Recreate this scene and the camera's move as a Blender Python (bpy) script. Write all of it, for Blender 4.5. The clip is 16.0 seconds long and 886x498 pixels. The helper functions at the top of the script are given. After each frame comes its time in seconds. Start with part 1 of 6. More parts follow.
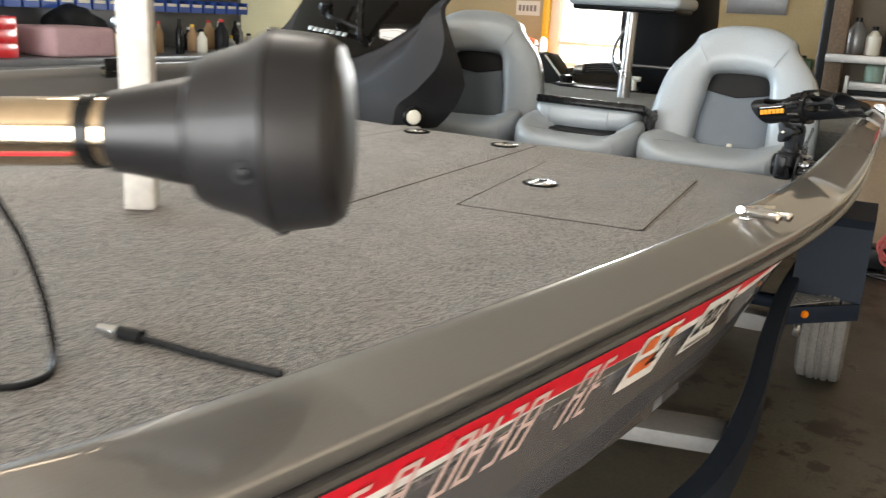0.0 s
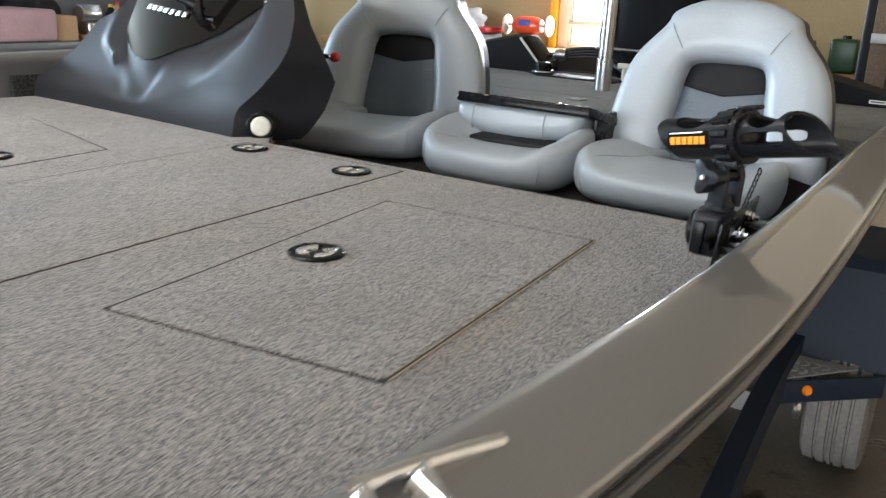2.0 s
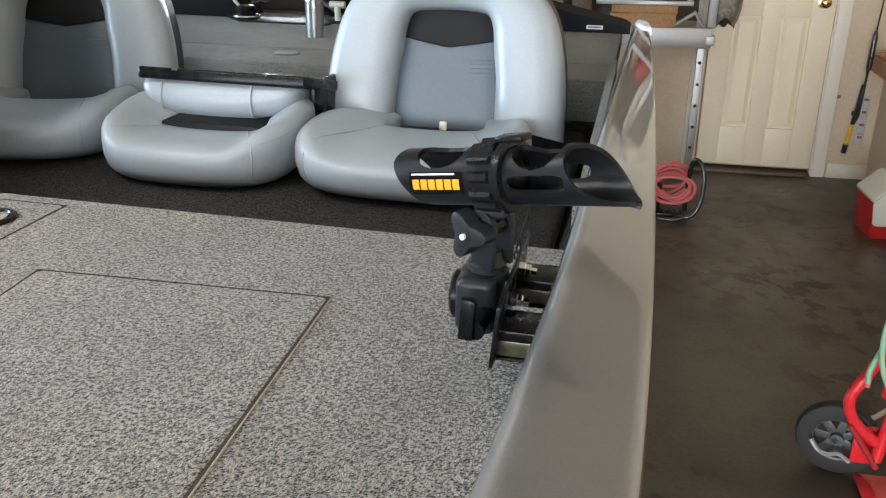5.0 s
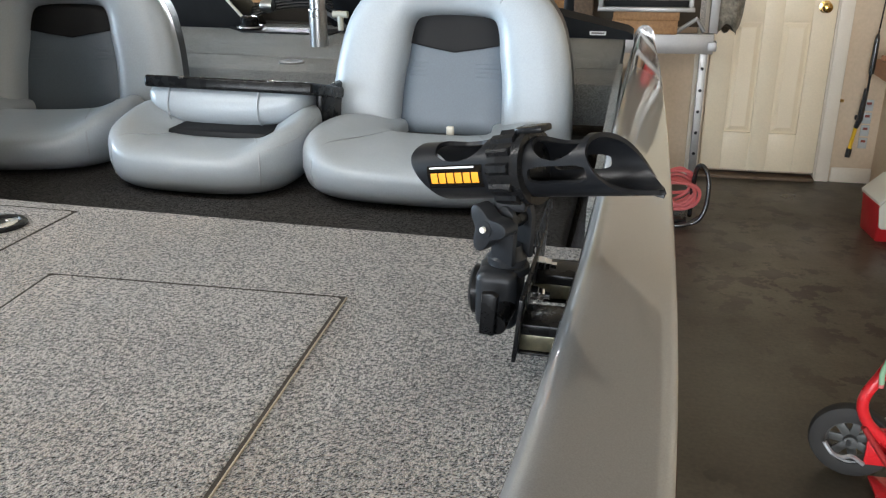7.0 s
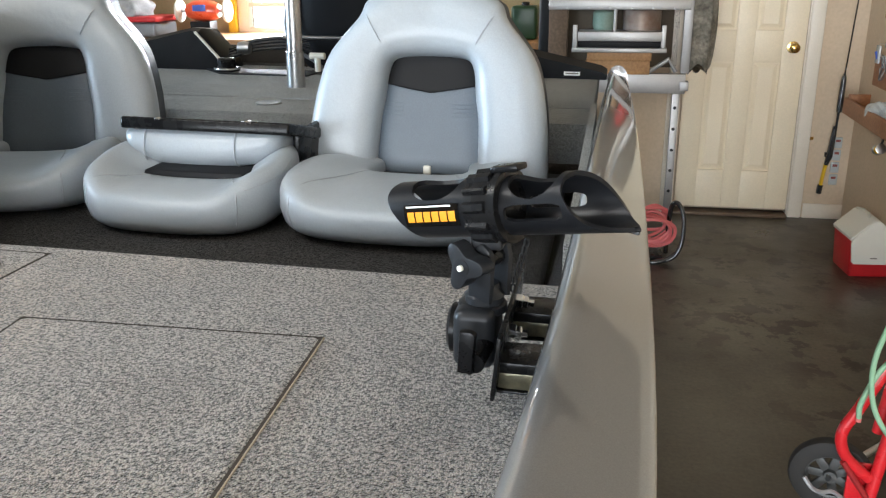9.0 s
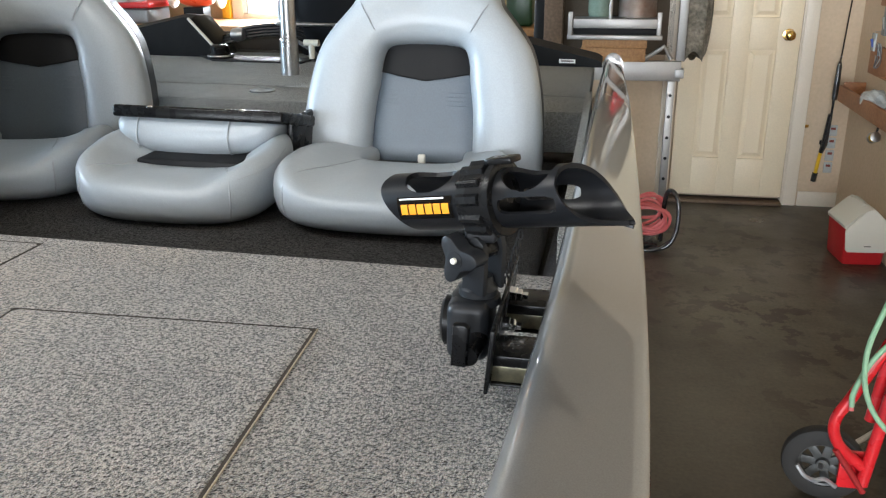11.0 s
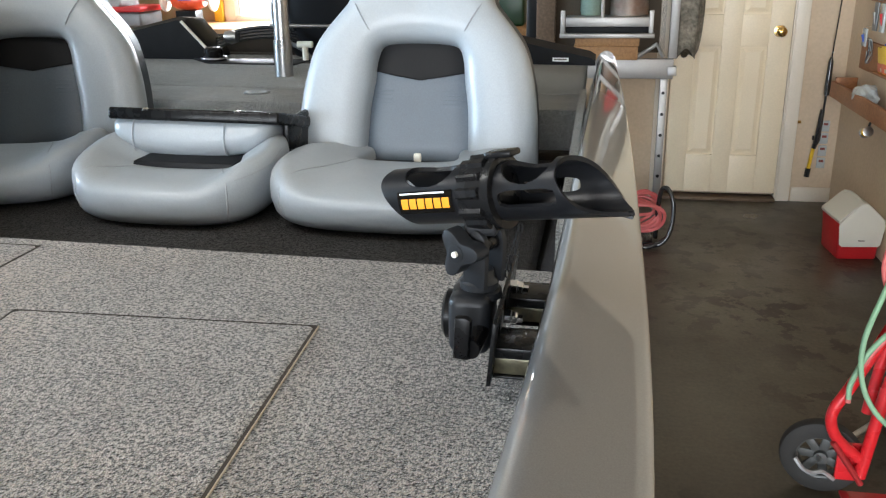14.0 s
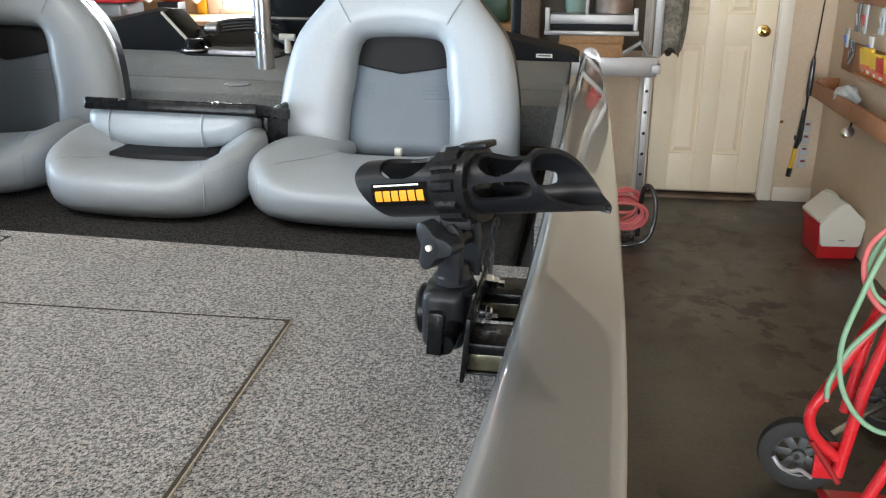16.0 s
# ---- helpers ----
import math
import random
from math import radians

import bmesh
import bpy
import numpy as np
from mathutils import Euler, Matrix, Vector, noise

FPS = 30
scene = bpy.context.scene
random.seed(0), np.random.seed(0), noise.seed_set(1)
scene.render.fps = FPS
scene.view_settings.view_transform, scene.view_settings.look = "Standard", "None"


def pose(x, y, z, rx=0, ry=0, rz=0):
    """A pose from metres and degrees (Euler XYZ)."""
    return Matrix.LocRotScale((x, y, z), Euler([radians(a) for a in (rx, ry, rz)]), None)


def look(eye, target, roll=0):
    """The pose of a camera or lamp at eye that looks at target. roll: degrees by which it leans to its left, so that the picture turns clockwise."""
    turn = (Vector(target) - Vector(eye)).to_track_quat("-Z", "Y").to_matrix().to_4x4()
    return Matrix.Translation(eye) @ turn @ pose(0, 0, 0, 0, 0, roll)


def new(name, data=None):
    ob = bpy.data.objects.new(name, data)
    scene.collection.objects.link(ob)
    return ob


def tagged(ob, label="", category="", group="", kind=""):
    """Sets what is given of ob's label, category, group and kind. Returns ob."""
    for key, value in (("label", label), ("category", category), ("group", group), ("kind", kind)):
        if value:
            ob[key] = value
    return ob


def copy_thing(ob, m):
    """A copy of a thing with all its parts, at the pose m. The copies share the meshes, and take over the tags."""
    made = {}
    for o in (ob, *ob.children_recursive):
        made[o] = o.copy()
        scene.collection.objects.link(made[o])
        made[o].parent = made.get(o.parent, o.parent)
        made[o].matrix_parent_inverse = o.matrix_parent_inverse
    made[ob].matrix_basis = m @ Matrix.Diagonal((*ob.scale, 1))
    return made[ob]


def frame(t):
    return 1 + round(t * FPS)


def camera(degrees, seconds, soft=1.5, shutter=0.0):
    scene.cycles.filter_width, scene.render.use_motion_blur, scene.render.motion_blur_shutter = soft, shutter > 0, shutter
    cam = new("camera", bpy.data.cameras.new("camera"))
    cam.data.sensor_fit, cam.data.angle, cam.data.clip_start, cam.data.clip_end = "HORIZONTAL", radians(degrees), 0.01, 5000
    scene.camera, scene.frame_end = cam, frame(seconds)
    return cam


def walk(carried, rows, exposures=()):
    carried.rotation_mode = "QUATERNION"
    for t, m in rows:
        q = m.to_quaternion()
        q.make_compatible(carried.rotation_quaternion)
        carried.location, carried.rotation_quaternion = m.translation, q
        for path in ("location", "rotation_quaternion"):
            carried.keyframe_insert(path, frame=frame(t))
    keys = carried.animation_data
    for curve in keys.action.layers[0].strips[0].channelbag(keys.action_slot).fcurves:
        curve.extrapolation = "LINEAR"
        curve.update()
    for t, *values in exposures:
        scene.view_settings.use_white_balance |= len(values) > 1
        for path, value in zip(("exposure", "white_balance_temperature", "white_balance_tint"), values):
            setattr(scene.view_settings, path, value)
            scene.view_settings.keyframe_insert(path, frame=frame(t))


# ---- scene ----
cam = camera(55.5, 16.0, soft=1.25, shutter=0.5)
PATH = [
    (0, (1.1232, -2.0332, 1.332), (0.2391, -0.322, 0.796), 2.9),
    (0.5, (1.1639, -1.8133, 1.325), (0.3088, -0.0863, 0.791), 2.3),
    (1, (1.2078, -1.5982, 1.331), (0.3346, 0.1146, 0.781), 3.6),
    (1.5, (1.1735, -1.3639, 1.323), (0.2066, 0.2912, 0.754), 2.4),
    (2, (1.1866, -1.1527, 1.333), (0.1959, 0.4829, 0.749), 2.4),
    (2.5, (1.193, -0.995, 1.362), (0.2093, 0.64, 0.763), 2.5),
    (3, (1.0942, -0.9039, 1.362), (0.3607, 0.8516, 0.745), 1.7),
    (3.5, (1.0577, -0.847, 1.372), (0.5383, 0.9456, 0.654), 1.4),
    (4, (1.0698, -0.8162, 1.393), (0.6463, 0.9983, 0.667), 0.5),
    (4.2, (1.0736, -0.812, 1.408), (0.6669, 1.0046, 0.675), 0.6),
    (6.5, (1.0504, -0.8104, 1.382), (0.6216, 0.9928, 0.631), -0.4),
    (7, (1.0506, -0.8124, 1.382), (0.6328, 1.0055, 0.662), -0.5),
    (7.5, (1.0486, -0.8125, 1.381), (0.6366, 1.0087, 0.667), -0.4),
    (8, (1.0504, -0.8094, 1.379), (0.6462, 1.0153, 0.668), -0.5),
    (8.5, (1.0506, -0.8124, 1.382), (0.6556, 1.0259, 0.7), -0.7),
    (9, (1.0516, -0.8123, 1.382), (0.6783, 1.0474, 0.748), -0.5),
    (11.5, (1.0522, -0.8063, 1.386), (0.6945, 1.0453, 0.719), -0.4),
    (12, (1.0514, -0.8093, 1.382), (0.6973, 1.0485, 0.731), -0.4),
    (12.5, (1.0554, -0.8101, 1.389), (0.6925, 1.0452, 0.734), -0.5),
    (13, (1.0547, -0.8151, 1.382), (0.6977, 1.0415, 0.731), -0.8),
    (13.5, (1.0572, -0.807, 1.381), (0.7221, 1.052, 0.724), -0.8),
    (14, (1.0477, -0.8146, 1.381), (0.6998, 1.0407, 0.72), -1),
    (14.5, (1.0499, -0.8024, 1.386), (0.6982, 1.0506, 0.72), -0.9),
    (15, (1.0512, -0.8063, 1.375), (0.7013, 1.0488, 0.714), -0.9),
    (15.5, (1.0551, -0.8051, 1.37), (0.733, 1.0537, 0.707), -0.4),
    (16, (1.0538, -0.7992, 1.373), (0.7437, 1.0604, 0.704), -0.1),
]
walk(cam, [(t, look(eye, target, roll)) for t, eye, target, roll in PATH],
     [(0.0, 0.14, 6700, 9), (0.6, 0.17, 6550, 9), (1.6, 0.17, 6200, 9), (2.5, 0.19, 6150, 9), (3.0, 0.36, 6150, 9), (4.0, 0.37, 6100, 9), (16.0, 0.36, 6100, 9)])

# ---- light ----
world = bpy.data.worlds.new("garage_world")
scene.world = world
world.use_nodes = True
wn = world.node_tree.nodes
sky = wn.new("ShaderNodeTexSky")
sky.sky_type, sky.sun_disc, sky.sun_elevation, sky.sun_rotation = "NISHITA", False, radians(40), radians(160)
wn["Background"].inputs["Strength"].default_value = 0.12
world.node_tree.links.new(sky.outputs[0], wn["Background"].inputs["Color"])


def area(name, eye, target, w, h, watts, colour):
    lamp = bpy.data.lights.new(name, "AREA")
    lamp.shape, lamp.size, lamp.size_y, lamp.energy, lamp.color = "RECTANGLE", w, h, watts, colour
    ob = new(name, lamp)
    ob.matrix_world = look(eye, target)
    return ob


area("garage_opening_light", (-0.4, -4.9, 1.15), (-0.4, 0, 1.0), 4.8, 2.25, 520, (0.95, 0.975, 1.0))
area("side_opening_light", (-6.35, 0.2, 1.78), (0, 0.2, 1.1), 2.7, 1.35, 640, (0.66, 0.84, 1.0))
# overhead fill, added; no ceiling lamp is known here
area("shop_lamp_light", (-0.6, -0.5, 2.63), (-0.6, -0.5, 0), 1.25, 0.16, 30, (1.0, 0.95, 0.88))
area("window_light", (-1.2, 4.97, 1.5), (-0.4, 0, 1.0), 0.55, 0.9, 70, (0.95, 0.98, 1.0))


# ---- materials ----
def material(name, base, rough=0.5, metal=0.0, other=None, amount=0.5, scale=8.0, fine=90.0, fine_amount=0.06, bump=0.0, bump_scale=60.0,
             bump_size=0.002, coat=0.0, coat_ior=1.5, spread=0.0, rough_var=0.08, sheen=0.0, spec=0.5):
    """A surface with two scales of variation: patches of a second colour and fine grain, a bump, and a roughness that wanders."""
    m = bpy.data.materials.new(name)
    m.use_nodes = True
    n, link = m.node_tree.nodes, m.node_tree.links.new
    p = n["Principled BSDF"]
    p.inputs["Metallic"].default_value = metal
    p.inputs["Coat Weight"].default_value = coat
    p.inputs["Coat Roughness"].default_value = 0.035
    p.inputs["Coat IOR"].default_value = coat_ior
    p.inputs["Sheen Weight"].default_value = sheen
    p.inputs["Specular IOR Level"].default_value = spec
    where = n.new("ShaderNodeTexCoord").outputs["Object"]
    big, small = n.new("ShaderNodeTexNoise"), n.new("ShaderNodeTexNoise")
    for tex, s, detail in ((big, scale, 6.0), (small, fine, 3.0)):
        tex.inputs["Scale"].default_value, tex.inputs["Detail"].default_value = s, detail
        link(where, tex.inputs["Vector"])
    ramp = n.new("ShaderNodeMapRange")
    ramp.inputs["From Min"].default_value, ramp.inputs["From Max"].default_value = 0.5 - 0.25, 0.5 + 0.25
    ramp.inputs["To Max"].default_value = amount
    link(big.outputs["Fac"], ramp.inputs["Value"])
    mix = n.new("ShaderNodeMix")
    mix.data_type = "RGBA"
    second = other or tuple(c * 0.8 for c in base)
    mix.inputs[6].default_value, mix.inputs[7].default_value = (*base, 1), (*second, 1)
    link(ramp.outputs[0], mix.inputs[0])
    grain = n.new("ShaderNodeMapRange")
    grain.inputs["From Min"].default_value, grain.inputs["From Max"].default_value = 0.3, 0.7
    grain.inputs["To Min"].default_value, grain.inputs["To Max"].default_value = 1 - fine_amount, 1 + fine_amount
    link(small.outputs["Fac"], grain.inputs["Value"])
    out = grain.outputs[0]
    if spread:
        info = n.new("ShaderNodeObjectInfo")
        vary = n.new("ShaderNodeMapRange")
        vary.inputs["To Min"].default_value, vary.inputs["To Max"].default_value = 1 - spread, 1 + spread
        link(info.outputs["Random"], vary.inputs["Value"])
        times = n.new("ShaderNodeMath")
        times.operation = "MULTIPLY"
        link(out, times.inputs[0]), link(vary.outputs[0], times.inputs[1])
        out = times.outputs[0]
    scaled = n.new("ShaderNodeVectorMath")
    scaled.operation = "SCALE"
    link(mix.outputs[2], scaled.inputs[0]), link(out, scaled.inputs["Scale"])
    link(scaled.outputs[0], p.inputs["Base Color"])
    wander = n.new("ShaderNodeMapRange")
    wander.inputs["To Min"].default_value, wander.inputs["To Max"].default_value = max(0.02, rough - rough_var), min(1, rough + rough_var)
    link(big.outputs["Fac"], wander.inputs["Value"]), link(wander.outputs[0], p.inputs["Roughness"])
    if bump:
        relief = n.new("ShaderNodeTexNoise")
        relief.inputs["Scale"].default_value, relief.inputs["Detail"].default_value = bump_scale, 4.0
        link(where, relief.inputs["Vector"])
        b = n.new("ShaderNodeBump")
        b.inputs["Strength"].default_value, b.inputs["Distance"].default_value = bump, bump_size
        link(relief.outputs["Fac"], b.inputs["Height"]), link(b.outputs[0], p.inputs["Normal"])
    return m


def carpet_material(name, dark, light, tuft=420.0, sheen=0.6):
    """Looped marine carpet: two-tone tufts with a bump, and soft worn patches."""
    m = bpy.data.materials.new(name)
    m.use_nodes = True
    n, link = m.node_tree.nodes, m.node_tree.links.new
    p = n["Principled BSDF"]
    p.inputs["Roughness"].default_value = 0.95
    p.inputs["Specular IOR Level"].default_value = 0.1
    p.inputs["Sheen Weight"].default_value = sheen
    p.inputs["Sheen Roughness"].default_value = 0.45
    turned = n.new("ShaderNodeMapping")
    turned.inputs["Rotation"].default_value = (0.55, 0.38, 0.2)
    link(n.new("ShaderNodeTexCoord").outputs["Object"], turned.inputs["Vector"])
    where = turned.outputs[0]
    tufts = n.new("ShaderNodeTexVoronoi")
    tufts.inputs["Scale"].default_value = tuft
    cells = n.new("ShaderNodeTexNoise")
    cells.inputs["Scale"].default_value, cells.inputs["Detail"].default_value, cells.inputs["Roughness"].default_value = tuft * 0.62, 2.0, 0.65
    patch = n.new("ShaderNodeTexNoise")
    patch.inputs["Scale"].default_value, patch.inputs["Detail"].default_value = 7.0, 5.0
    for tex in (tufts, cells, patch):
        link(where, tex.inputs["Vector"])
    ramp = n.new("ShaderNodeValToRGB")
    ramp.color_ramp.elements[0].position, ramp.color_ramp.elements[1].position = 0.435, 0.575
    ramp.color_ramp.elements[0].color, ramp.color_ramp.elements[1].color = (*dark, 1), (*light, 1)
    link(cells.outputs["Fac"], ramp.inputs[0])
    worn = n.new("ShaderNodeMapRange")
    worn.inputs["From Min"].default_value, worn.inputs["From Max"].default_value = 0.3, 0.7
    worn.inputs["To Min"].default_value, worn.inputs["To Max"].default_value = 0.84, 1.14
    link(patch.outputs["Fac"], worn.inputs["Value"])
    scaled = n.new("ShaderNodeVectorMath")
    scaled.operation = "SCALE"
    soil, soiled, tint = n.new("ShaderNodeTexNoise"), n.new("ShaderNodeMapRange"), n.new("ShaderNodeMix")
    soil.inputs["Scale"].default_value, soil.inputs["Detail"].default_value = 2.6, 4.0
    link(where, soil.inputs["Vector"])
    soiled.inputs["From Min"].default_value, soiled.inputs["From Max"].default_value = 0.48, 0.68
    link(soil.outputs["Fac"], soiled.inputs["Value"])
    tint.data_type, tint.blend_type = "RGBA", "MULTIPLY"
    tint.inputs[7].default_value = (0.96, 0.89, 0.81, 1)
    link(soiled.outputs[0], tint.inputs[0]), link(ramp.outputs[0], tint.inputs[6])
    link(tint.outputs[2], scaled.inputs[0]), link(worn.outputs[0], scaled.inputs["Scale"])
    link(scaled.outputs[0], p.inputs["Base Color"])
    clump = n.new("ShaderNodeTexNoise")
    clump.inputs["Scale"].default_value, clump.inputs["Detail"].default_value = tuft * 0.22, 2.0
    link(where, clump.inputs["Vector"])
    height = n.new("ShaderNodeMath")
    height.operation = "ADD"
    link(cells.outputs["Fac"], height.inputs[0]), link(tufts.outputs["Distance"], height.inputs[1])
    pile = n.new("ShaderNodeMath")
    pile.operation = "MULTIPLY_ADD"
    pile.inputs[1].default_value = 0.7
    link(clump.outputs["Fac"], pile.inputs[0]), link(height.outputs[0], pile.inputs[2])
    b = n.new("ShaderNodeBump")
    b.inputs["Strength"].default_value, b.inputs["Distance"].default_value = 1.0, 0.006
    link(pile.outputs[0], b.inputs["Height"]), link(b.outputs[0], p.inputs["Normal"])
    return m


def concrete_material():
    """Grey-brown concrete: broad mottling, ragged dark oil stains, fine speckle, worn gloss."""
    m = bpy.data.materials.new("stained_concrete")
    m.use_nodes = True
    n, link = m.node_tree.nodes, m.node_tree.links.new
    p = n["Principled BSDF"]
    where = n.new("ShaderNodeTexCoord").outputs["Object"]

    def cloud(scale, detail, rough, lo, hi, to0, to1):
        tex, r = n.new("ShaderNodeTexNoise"), n.new("ShaderNodeMapRange")
        tex.inputs["Scale"].default_value, tex.inputs["Detail"].default_value, tex.inputs["Roughness"].default_value = scale, detail, rough
        link(where, tex.inputs["Vector"])
        for key, v in (("From Min", lo), ("From Max", hi), ("To Min", to0), ("To Max", to1)):
            r.inputs[key].default_value = v
        link(tex.outputs["Fac"], r.inputs["Value"])
        return r.outputs[0]

    def times(a, b):
        k = n.new("ShaderNodeMath")
        k.operation = "MULTIPLY"
        link(a, k.inputs[0]), link(b, k.inputs[1])
        return k.outputs[0]

    def blend(fac, a, b):
        k = n.new("ShaderNodeMix")
        k.data_type = "RGBA"
        link(fac, k.inputs[0])
        for slot, v in ((6, a), (7, b)):
            if isinstance(v, tuple):
                k.inputs[slot].default_value = (*v, 1)
            else:
                link(v, k.inputs[slot])
        return k.outputs[2]

    base = blend(cloud(1.3, 6, 0.55, 0.35, 0.65, 0, 1), (0.076, 0.064, 0.044), (0.044, 0.035, 0.023))
    stain = times(cloud(6.5, 9, 0.66, 0.525, 0.55, 0, 1), cloud(0.9, 3, 0.5, 0.43, 0.52, 0, 1))
    colour = blend(stain, base, (0.024, 0.015, 0.009))
    scaled = n.new("ShaderNodeVectorMath")
    scaled.operation = "SCALE"
    link(colour, scaled.inputs[0]), link(cloud(70, 6, 0.7, 0.3, 0.7, 0.68, 1.32), scaled.inputs["Scale"])
    link(scaled.outputs[0], p.inputs["Base Color"])
    link(cloud(2.2, 5, 0.6, 0.3, 0.7, 0.26, 0.55), p.inputs["Roughness"])
    b = n.new("ShaderNodeBump")
    b.inputs["Strength"].default_value, b.inputs["Distance"].default_value = 0.15, 0.003
    link(cloud(30, 5, 0.5, 0, 1, 0, 1), b.inputs["Height"]), link(b.outputs[0], p.inputs["Normal"])
    return m


CARPET = carpet_material("deck_carpet", (0.024, 0.022, 0.020), (0.490, 0.457, 0.424), 440)
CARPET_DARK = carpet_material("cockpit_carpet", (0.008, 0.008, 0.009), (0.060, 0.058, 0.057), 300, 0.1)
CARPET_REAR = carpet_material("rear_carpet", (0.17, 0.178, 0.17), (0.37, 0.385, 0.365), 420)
PAINT = material("metallic_boat_paint", (0.185, 0.182, 0.179), 0.36, 0.50, (0.205, 0.20, 0.195), 0.5, 3.0, 900, 0.10, coat=1.0, coat_ior=1.75, rough_var=0.03)
HULL = material("hull_grey_paint", (0.23, 0.23, 0.25), 0.22, 0.3, (0.26, 0.257, 0.278), 0.6, 2.0, 600, 0.08, coat=1.0)
# matt dark brown: shade in the hatch gaps, and the transom's dark trim
SEAM_DARK = material("gap_shade_and_dark_trim", (0.06, 0.053, 0.046), 0.95, spec=0.1)
RED_STRIPE = material("red_stripe_vinyl", (0.72, 0.015, 0.035), 0.3, 0, None, 0.2, 10)
WHITE_VINYL = material("white_sticker_vinyl", (0.86, 0.86, 0.85), 0.35, 0, None, 0.15, 20)
ORANGE = material("orange_print", (0.75, 0.16, 0.04), 0.4)
PINK_SILVER = material("pale_decal_silver", (0.84, 0.64, 0.61), 0.35, 0.15)
RUBBER = material("black_rubber", (0.020, 0.020, 0.022), 0.24, 0, (0.028, 0.028, 0.028), 0.6, 30, spec=0.9)
PLASTIC = material("black_plastic", (0.005, 0.005, 0.0055), 0.27, 0, (0.010, 0.010, 0.010), 0.6, 40, 500, 0.15, bump=0.2, bump_scale=700, bump_size=0.0004, spec=0.18)
SLATE = material("slate_grey_plastic", (0.0115, 0.0125, 0.0145), 0.40, 0, (0.017, 0.018, 0.020), 0.6, 25, 600, 0.12, bump=0.2, bump_scale=800, bump_size=0.0004, spec=0.24)
PLASTIC_MATT = material("charcoal_plastic", (0.0058, 0.0062, 0.0074), 0.33, 0, (0.010, 0.0104, 0.0116), 0.6, 25, 600, 0.12, bump=0.2, bump_scale=800, bump_size=0.0004, spec=0.17)
CONSOLE = material("moulded_console_plastic", (0.021, 0.022, 0.025), 0.50, 0, (0.028, 0.027, 0.03), 0.6, 6, 400, 0.06, bump=0.2, bump_scale=600, bump_size=0.0005, spec=0.12)
CHROME = material("chrome", (0.75, 0.75, 0.76), 0.1, 1.0, None, 0.1, 20, rough_var=0.05)
STEEL = material("brushed_steel", (0.55, 0.55, 0.55), 0.3, 1.0, (0.4, 0.4, 0.4), 0.5, 12, 200, 0.1)
ALUMINIUM = material("dull_aluminium", (0.44, 0.435, 0.425), 0.45, 0.7, (0.33, 0.32, 0.31), 0.7, 6, 90, 0.03)
VINYL = material("light_grey_vinyl", (0.35, 0.385, 0.415), 0.35, 0, (0.318, 0.35, 0.378), 0.6, 5, 300, 0.05, bump=0.3, bump_scale=34, bump_size=0.004)
VINYL_SEAM = material("shadowed_vinyl_seam", (0.34, 0.365, 0.39), 0.45)
VINYL_MID = material("mid_grey_vinyl", (0.105, 0.132, 0.165), 0.40, 0, (0.085, 0.108, 0.135), 0.6, 9, 300, 0.08, bump=0.3, bump_scale=420, bump_size=0.0007)
VINYL_DARK = material("black_vinyl", (0.007, 0.0075, 0.0085), 0.55, 0, (0.011, 0.011, 0.0125), 0.6, 12, 300, 0.1, bump=0.3, bump_scale=420, bump_size=0.0007, spec=0.2)
SMOKED = material("smoked_acrylic", (0.004, 0.0035, 0.003), 0.035, 0, None, 0.2, 4, rough_var=0.015, spec=0.22)
KNOB_WHITE = material("cream_plastic", (0.72, 0.70, 0.62), 0.4)
YELLOW_INK = material("amber_yellow_print", (0.78, 0.28, 0.012), 0.4)
# polished metal tinted warm, the brown reflection put into its colour
SHAFT_REFLECTION = material("reflection_tinted_shaft", (0.72, 0.58, 0.42), 0.14, 1.0, (0.6, 0.46, 0.32), 0.5, 9, rough_var=0.06)
MOTOR_HOOD = material("dull_black_hood", (0.006, 0.006, 0.007), 0.6, 0, (0.009, 0.009, 0.010), 0.5, 9, 500, 0.1, spec=0.12)
BOW_MOUNT = material("motor_black_paint", (0.008, 0.008, 0.0095), 0.40, 0, (0.013, 0.012, 0.012), 0.5, 9, 500, 0.1, coat=0.06, spec=0.32)
CONCRETE = concrete_material()
DRYWALL = material("tan_drywall", (0.62, 0.495, 0.355), 0.85, 0, (0.54, 0.415, 0.285), 0.8, 2.2, 60, 0.05, bump=0.15, bump_scale=90)
# yellowish drywall, darkened in its colour for the poor light at the back
DIM_OCHRE = material("dim_ochre_drywall", (0.44, 0.355, 0.205), 0.85, 0, (0.36, 0.28, 0.15), 0.8, 2.2, 60, 0.05, bump=0.15, bump_scale=90)
POST_WOOD = material("dark_stained_post", (0.15, 0.10, 0.062), 0.7, 0, (0.10, 0.065, 0.04), 0.9, 6, 70, 0.2)
CEILING = material("tan_ceiling", (0.38, 0.33, 0.265), 0.9, 0, (0.32, 0.275, 0.215), 0.7, 1.5, 90, 0.04)
DOOR_PAINT = material("cream_door_paint", (0.85, 0.735, 0.54), 0.45, 0, (0.79, 0.665, 0.47), 0.6, 3, 120, 0.03)
TRIM = material("white_trim_paint", (0.77, 0.70, 0.59), 0.42, 0, (0.70, 0.62, 0.50), 0.5, 4, 120, 0.03)
NUT_STEEL = material("bright_zinc", (0.9, 0.88, 0.85), 0.22, 0.8, (0.65, 0.64, 0.6), 0.5, 60)
BRASS = material("polished_brass", (0.75, 0.5, 0.16), 0.16, 1.0, None, 0.2, 15)
